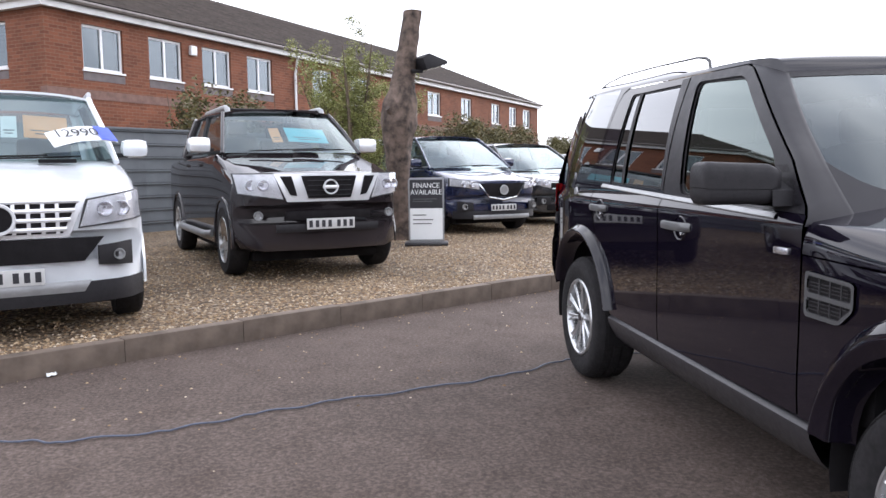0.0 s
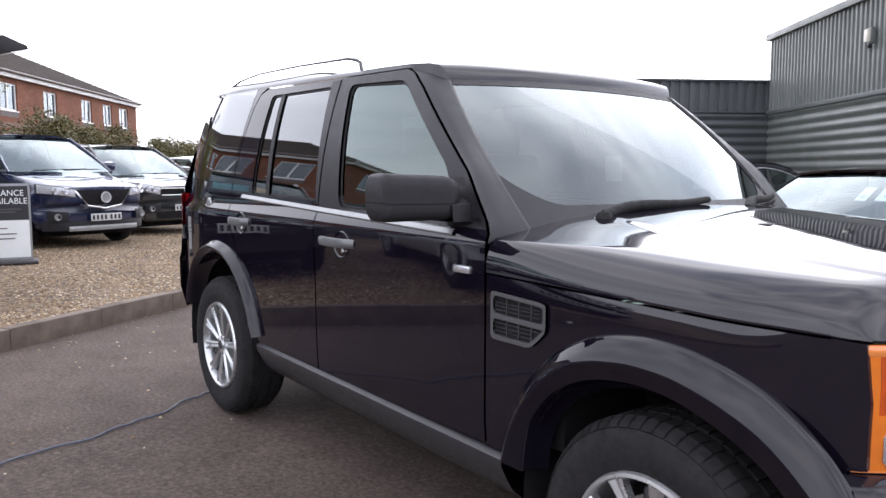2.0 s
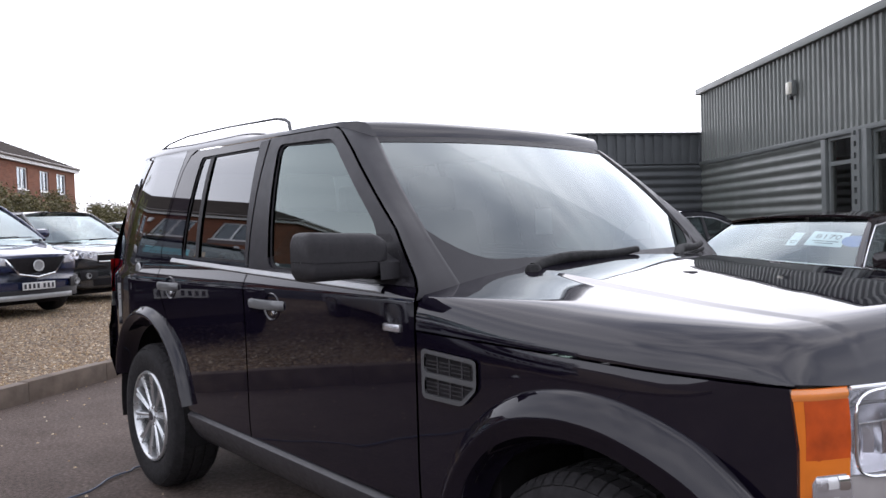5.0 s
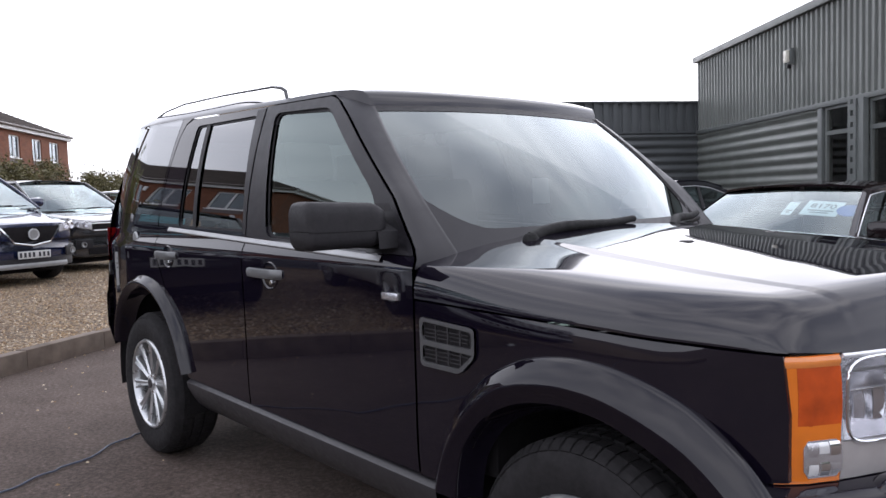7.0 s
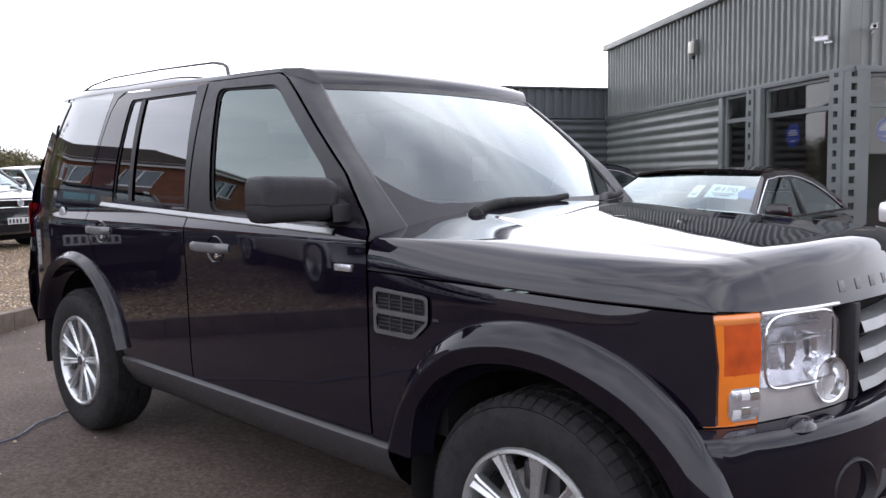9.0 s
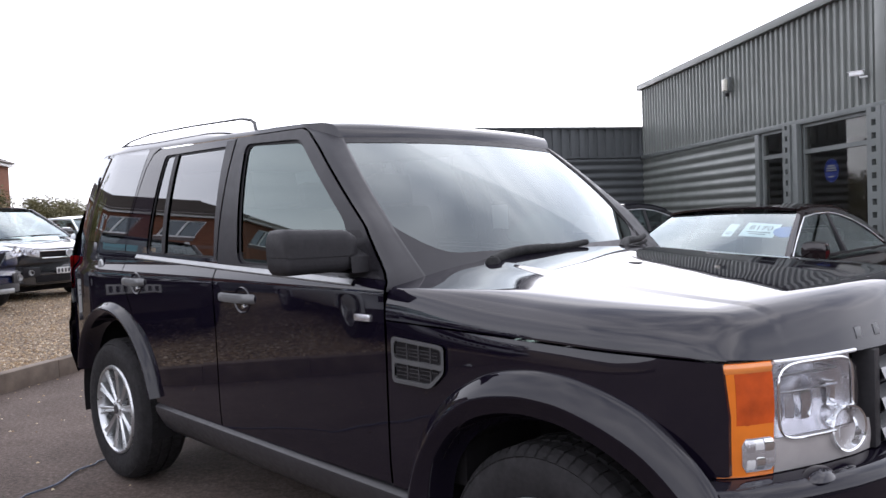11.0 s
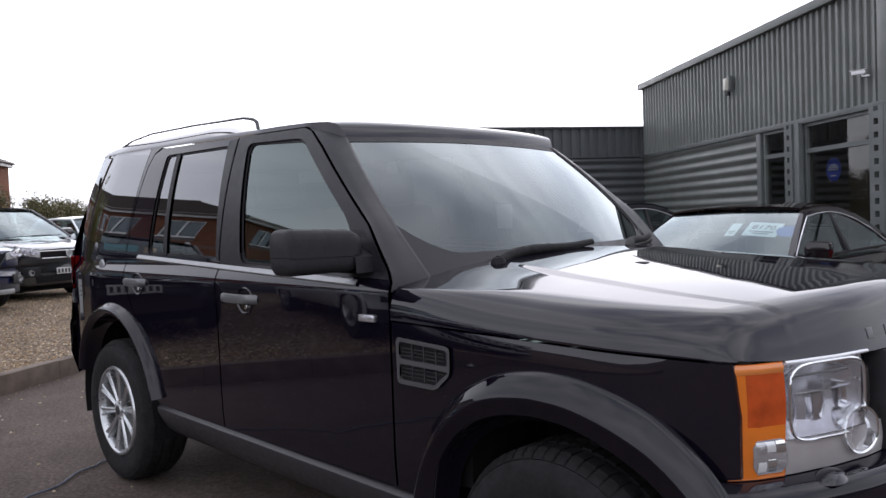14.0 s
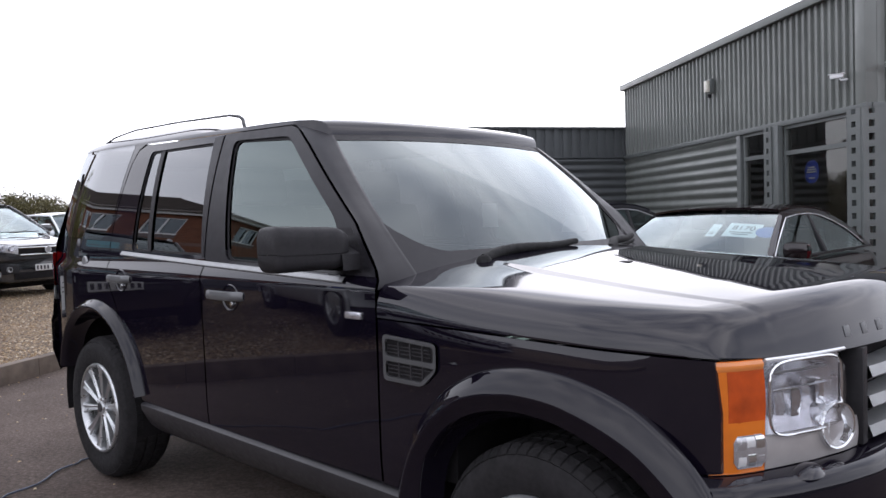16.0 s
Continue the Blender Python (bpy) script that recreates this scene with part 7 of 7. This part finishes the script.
            l.transform(Matrix.Translation((self.bend(y) + (0.050 if surround else 0.014), s * y, z)) @ Matrix.Rotation(radians(90), 4, "Z"))
            part("fog_lamp", l, SATIN, self.car, "", 40)


def windscreen_price(at, w, h, mat, digits, label):
    """A price card on a windscreen, its figures read off the card."""
    c = thing("price_card", label, "card", "price cards", at)
    part("card", box((-0.004, -w / 2, -h / 2), (0.0, w / 2, h / 2)), mat, c, "", None)
    if digits:
        bm = text_mesh(digits, h * 0.42)
        part("figures", bm, INK if mat is not ORANGE_CARD else PAPER, c, "", None).matrix_local = Matrix(((0, 0, 1, 0.003), (1, 0, 0, 0), (0, 1, 0, h * 0.12), (0, 0, 0, 1)))
    bars("print_bar", [((0.001, -w * q / 2, h * z - 0.006), (0.003, w * q / 2, h * z + 0.006)) for z, q in ((-0.18, 0.7), (-0.32, 0.5))], VENT_GREY, c)
    return c


# black double-cab pickup
PICK = pose(-6.39, -1.54, 0.205, 0, 0, 18.8)
pk = Car("pickup_truck", "black double-cab pickup with chrome grille and roof bars", PICK, CHARCOAL_PAINT, 5.2, 1.86, 1.83, 1.365, 1.325, 1.07, 0.26, 3.2, 0.88, 0.385, -1.25, -1.92, -3.55, -3.75, deck=3.75, trim=None, spokes=6, tumble=0.25, mirror=0.005, cab=0.90)
pk.face("chrome_grille_frame", -0.575, 0.575, 0.815, 1.105, 0.022, BRIGHT, "bright chrome grille frame", (0.0, 0.0, 0, 0), n=16, slant=(0.13, -0.13))
pk.face("grille_mesh", -0.300, 0.300, 0.850, 1.080, 0.036, DARK, "black grille mesh", slant=(0.07, -0.07))
for s in (-1, 1):
    pk.face("grille_side_mesh", s * 0.40, s * 0.515, 0.875, 1.078, 0.036, DARK, "black side vent", (0.0, 0.01, 0, 0), slant=(-0.055 * s, -0.10 * s))
for k in range(4):
    pk.face("mesh_bar", -0.235, 0.235, 0.875 + 0.05 * k, 0.885 + 0.05 * k, 0.042, PLASTIC)
pk.badge(0.965, 0.078, 0.075, DARK)
pk.face("badge_bar", -0.085, 0.085, 0.948, 0.982, 0.072, BRIGHT, "plain chrome bar", thick=0.012, n=4)
pk.lamp(0.575, 0.91, 0.855, 1.100, (-0.01, 0.05, 0.0, 0.0), 0.022, LAMP_GREY, (-0.09, -0.03))
pk.face("lower_intake", -0.46, 0.46, 0.63, 0.72, 0.014, DARK, "dark lower intake")
pk.face("bumper_bar", -0.56, 0.56, 0.50, 0.585, 0.012, PLASTIC, "black bumper bar")
pk.plate(0.585, 0.05)
pk.fog(0.72, 0.675, 0.042, False)
for s in (-1, 1):
    r = part("roof_bar", tube([(-1.95, s * 0.60, 1.81), (-2.0, s * 0.60, 1.90), (-2.1, s * 0.60, 1.92), (-3.3, s * 0.60, 1.92), (-3.5, s * 0.60, 1.81)], 0.035, 10), SATIN, pk.car, "grey tubular roof rail", 60)
    part("rail_foot", box((-2.08, s * 0.60 - 0.05, 1.79), (-1.90, s * 0.60 + 0.05, 1.86), 0.02), PLASTIC, r)
    part("mirror_cover", box((-1.68, s * 1.03 - 0.130, 1.355), (-1.44, s * 1.03 + 0.12, 1.530), 0.055), BRIGHT, pk.car, "chrome mirror cover", 50)
    part("side_step", tube([(-1.5, s * 0.92, 0.42), (-1.7, s * 0.98, 0.40), (-3.4, s * 0.98, 0.40), (-3.6, s * 0.92, 0.42)], 0.045, 10), SATIN, pk.car, "tubular side step", 60)
part("cross_bar", tube([(-2.05, -0.60, 1.90), (-2.05, 0.60, 1.90)], 0.014, 8), PLASTIC, pk.car)
windscreen_price(PICK @ pk.on_glass(0.22, 0.42), 0.50, 0.30, AQUA_CARD, "", "aqua price card stuck on the pickup's windscreen")
windscreen_price(PICK @ pk.on_glass(-0.16, 0.42), 0.12, 0.30, ORANGE_CARD, "", "narrow orange card stuck on the pickup's windscreen")

# silver off-roader
MERC = pose(-3.80, -3.76, 0.165, 0, 0, 20)
mc = Car("silver_suv", "silver large off-road car with slatted chrome grille", MERC, SILVER_PAINT, 4.75, 1.94, 1.83, 1.29, 1.27, 1.04, 0.25, 2.9, 0.86, 0.38, -1.22, -1.88, -3.9, -4.4, spokes=5, tumble=0.23, mirror=0.02, cab=0.92)
mc.face("grille_frame", -0.56, 0.56, 0.70, 1.01, 0.012, BRIGHT, "silver grille surround", (0.02, 0.02, 0, 0), slant=(0.13, -0.13))
mc.face("grille_mesh", -0.50, 0.50, 0.73, 0.985, 0.024, DARK, "dark grille", (0.02, 0.02, 0, 0), slant=(0.11, -0.11))
for k in range(4):
    z = 0.765 + 0.065 * k
    mc.face("grille_slat", -0.50 + 0.028 * (3 - k), 0.50 - 0.028 * (3 - k), z, z + 0.03, 0.034, BRIGHT, "silver grille slat")
for k in range(9):
    y = -0.36 + 0.72 * k / 8
    mc.face("grille_rib", y - 0.012, y + 0.012, 0.75, 0.98, 0.030, BRIGHT, n=2)
mc.badge(0.86, 0.105, 0.075, DARK)
mc.lamp(0.565, 0.93, 0.79, 0.975, (0.0, 0.05, 0.065, 0.0), 0.016, LAMP_GREY, (-0.06, 0.02))
mc.face("lower_intake", -0.66, 0.66, 0.545, 0.665, 0.022, DARK, "dark lower intake", (0.0, 0.0, 0.05, 0.05), n=20, slant=(0.14, -0.14))
mc.face("lower_valance", -0.95, 0.95, 0.24, 0.395, 0.012, PLASTIC, "black plastic valance", n=20)
mc.face("skid_plate", -0.56, 0.56, 0.325, 0.405, 0.022, SATIN, "satin silver skid plate", n=16, slant=(0.05, -0.05))
mc.plate(0.455, 0.035)
mc.fog(0.76, 0.575, 0.036)
for s in (-1, 1):
    part("roof_rail", tube([(-1.95, s * 0.74, 1.85), (-2.05, s * 0.75, 1.91), (-3.7, s * 0.75, 1.92), (-3.85, s * 0.74, 1.85)], 0.02, 8), SATIN, mc.car, "silver roof rail", 60)
    part("bonnet_vent", box((-1.08, s * 0.42 - 0.14, 1.255), (-1.0, s * 0.42 + 0.14, 1.285), 0.004), DARK, mc.car)
windscreen_price(MERC @ mc.on_glass(0.36, 0.50), 0.34, 0.32, ORANGE_CARD, "", "orange price card stuck on the silver car's windscreen")
windscreen_price(MERC @ mc.on_glass(0.08, 0.50), 0.12, 0.30, VEILED_CARD, "", "white notice stuck on the silver car's windscreen")
bd = thing("price_board", "bent white and blue price board reading 12990 on the silver car", "price board", at=MERC @ pose(-1.24, 0.62, 1.45, 8, -52, 14))
rows = [[(0.02 + 0.05 * math.sin(q * 3), -0.27 + 0.54 * q, -0.10 + 0.20 * f) for q in [j / 10 for j in range(11)]] for f in (0, 0.5, 1)]
part("board", loft_solid(rows, 0.006), PAPER, bd, "", 40)
rows = [[(0.012 + 0.05 * math.sin(q * 3) + 0.016, -0.27 + 0.54 * q, -0.10 + 0.20 * f) for q in (0.72, 0.8, 0.9, 1.0)] for f in (0, 0.5, 1)]
part("blue_end", loft(rows), BLUE, bd, "", 40)
part("flap", box((0.0, -0.16, 0.10), (0.012, 0.10, 0.20), 0.0, pose(0, 0, 0, 0, -22, 0)), BLUE, bd, "", None)
bm = text_mesh("12990", 0.15)
part("figures", bm, INK, bd, "", None).matrix_local = Matrix(((0, 0, 1, 0.078), (1, 0, 0, -0.06), (0, 1, 0, 0.0), (0, 0, 0, 1)))

# navy crossover
MAZ = pose(-11.56, 1.478, 0.20, 0, 0, 20.5)
mz = Car("navy_crossover", "dark navy crossover with chrome-edged grille on gravel", MAZ, NAVY_PAINT, 4.55, 1.84, 1.72, 1.19, 1.15, 0.93, 0.26, 2.7, 0.90, 0.36, -1.08, -1.98, -3.6, -4.3, trim=PLASTIC, spokes=5)
mz.face("grille", -0.47, 0.47, 0.60, 0.89, 0.012, DARK, "black grille", (0.06, 0.06, 0, 0), bulge=0.012, slant=(0.20, -0.20))
for s in (-1, 1):
    mz.face("grille_wing", 0.0, s * 0.29, 0.590, 0.615, 0.028, CHROME, "chrome grille edge", (0.0, 0.05, 0.05, 0.0))
    mz.face("grille_tip", s * 0.465, s * 0.495, 0.64, 0.89, 0.026, CHROME, "", (0, 0, 0, 0), n=3, slant=(-0.205 * s, -0.205 * s))
mz.badge(0.775, 0.085, 0.055)
mz.lamp(0.47, 0.88, 0.80, 0.895, (-0.01, 0.055, 0.085, 0.0), 0.012, LAMP_GREY)
mz.face("lower_trim", -0.86, 0.86, 0.28, 0.42, 0.008, PLASTIC, "dark grey lower bumper")
mz.face("skid_strip", -0.58, 0.58, 0.27, 0.325, 0.03, SATIN, "silver skid strip", (0.0, 0.0, 0.02, 0.02))
mz.plate(0.47, 0.04)
mz.fog(0.72, 0.49, 0.045)

# dark compact crossover beside it
KIA = pose(-13.40, 3.36, 0.17, 0, 0, 18.5)
ki = Car("dark_crossover", "near-black crossover with chrome grille edge on gravel", KIA, GREY_PAINT, 4.45, 1.85, 1.66, 1.15, 1.12, 0.92, 0.25, 2.64, 0.88, 0.355, -1.05, -1.95, -3.55, -4.2, spokes=5)
ki.face("grille", -0.52, 0.52, 0.76, 0.89, 0.012, DARK, "black grille", (0.03, 0.03, 0, 0))
ki.face("grille_edge", -0.54, 0.54, 0.88, 0.90, 0.022, CHROME, "chrome grille edge")
ki.face("grille_edge", -0.50, 0.50, 0.755, 0.775, 0.022, CHROME, "chrome grille edge")
ki.badge(0.84, 0.06, 0.05)
ki.lamp(0.53, 0.88, 0.80, 0.91, (-0.02, 0.06, 0.08, 0.0), 0.012, LAMP_GREY)
ki.face("lower_intake", -0.6, 0.6, 0.34, 0.46, 0.012, DARK, "dark lower intake")
ki.plate(0.53, 0.035)
ki.fog(0.68, 0.52, 0.045)
for s in (-1, 1):
    part("roof_rail", tube([(-1.95, s * 0.66, 1.65), (-2.05, s * 0.66, 1.705), (-3.4, s * 0.66, 1.71), (-3.5, s * 0.66, 1.65)], 0.018, 8), SATIN, ki.car, "silver roof rail", 60)

# pale hatchback at the far end of the row
FAR_AT = pose(-16.6, 6.15, 0.2, 0, 0, 10)
fh = Car("pale_hatchback", "silver hatchback at the end of the gravel row", FAR_AT, SILVER_PAINT, 4.3, 1.8, 1.48, 1.0, 0.98, 0.80, 0.2, 2.6, 0.85, 0.32, -1.1, -1.85, -3.3, -4.0)
fh.face("grille", -0.45, 0.45, 0.62, 0.72, 0.012, DARK, "black grille")
fh.lamp(0.48, 0.84, 0.66, 0.80, (0.0, 0.04, 0.04, 0.0))
fh.plate(0.45)

# near-black four-door coupe in front of the showroom
SED = pose(-2.09, 3.78, -0.016, 0, 0, -90)
sd_ = Car("dark_saloon", "near-black four-door coupe parked before the showroom", SED, DARKRED_PAINT, 4.65, 1.79, 1.31, 0.90, 0.88, 0.68, 0.16, 2.8, 0.80, 0.31, -1.30, -2.10, -3.1, -4.15, deck=4.15, trim=None, spokes=5, tumble=0.22, arch=0.07)
sd_.face("grille", -0.40, 0.40, 0.50, 0.66, 0.012, DARK, "black grille")
sd_.lamp(0.45, 0.78, 0.54, 0.67, (0.0, 0.05, 0.05, 0.0))
sd_.plate(0.38)
windscreen_price(SED @ sd_.on_glass(0.44, 0.62), 0.31, 0.26, VEILED_CARD, "8170", "white price card reading 8170 stuck on the windscreen")
windscreen_price(SED @ sd_.on_glass(0.17, 0.62), 0.09, 0.24, VEILED_CARD, "", "small white notice stuck on the saloon's windscreen")
bs = thing("card_sticker", "round blue sticker stuck on the saloon's windscreen", "sticker", at=SED @ sd_.on_glass(0.665, 0.58))
dsk = lathe([(0.0, -0.002), (0.10, -0.002), (0.10, 0.002), (0.0, 0.002)], 28)
dsk.transform(Matrix.Rotation(radians(90), 4, "Z"))
part("disc", dsk, PALE_BLUE, bs, "", None)

# second dark saloon beyond it
SED2 = pose(-4.75, 5.0, 0.0, 0, 0, -90)
s2 = Car("black_hatchback", "black hatchback parked near the boundary wall", SED2, BLACK_PAINT, 4.2, 1.76, 1.40, 0.94, 0.92, 0.72, 0.17, 2.6, 0.82, 0.32, -1.15, -1.85, -3.3, -3.9, arch=0.07)
s2.face("grille", -0.45, 0.45, 0.55, 0.68, 0.012, DARK, "black grille")
s2.lamp(0.46, 0.82, 0.58, 0.72, (0.0, 0.04, 0.04, 0.0))
s2.plate(0.40)

# red estate with silver mirrors
RED_AT = pose(0.66, 3.72, -0.072, 0, 0, -97)
rc = Car("red_estate", "bright red estate car with silver door mirrors", RED_AT, RED_PAINT, 4.6, 1.82, 1.42, 0.98, 0.95, 0.76, 0.18, 2.75, 0.86, 0.335, -1.22, -1.95, -3.9, -4.35)
rc.face("grille", -0.38, 0.38, 0.50, 0.72, 0.014, DARK, "black grille", (0.02, 0.02, 0, 0))
rc.lamp(0.46, 0.86, 0.62, 0.78, (0.0, 0.05, 0.06, 0.0))
rc.face("lower_lip", -0.8, 0.8, 0.24, 0.32, 0.02, PLASTIC, "black lower lip")
rc.plate(0.40)
for s in (-1, 1):
    part("mirror_cover", box((-1.585, s * 1.01 - 0.135, 0.965), (-1.415, s * 1.01 + 0.125, 1.142), 0.055), BRIGHT, rc.car, "silver mirror cover", 50)
    rc.face("day_lamp", s * 0.60, s * 0.64, 0.44, 0.58, 0.018, CHROME, "upright day lamp", n=3)
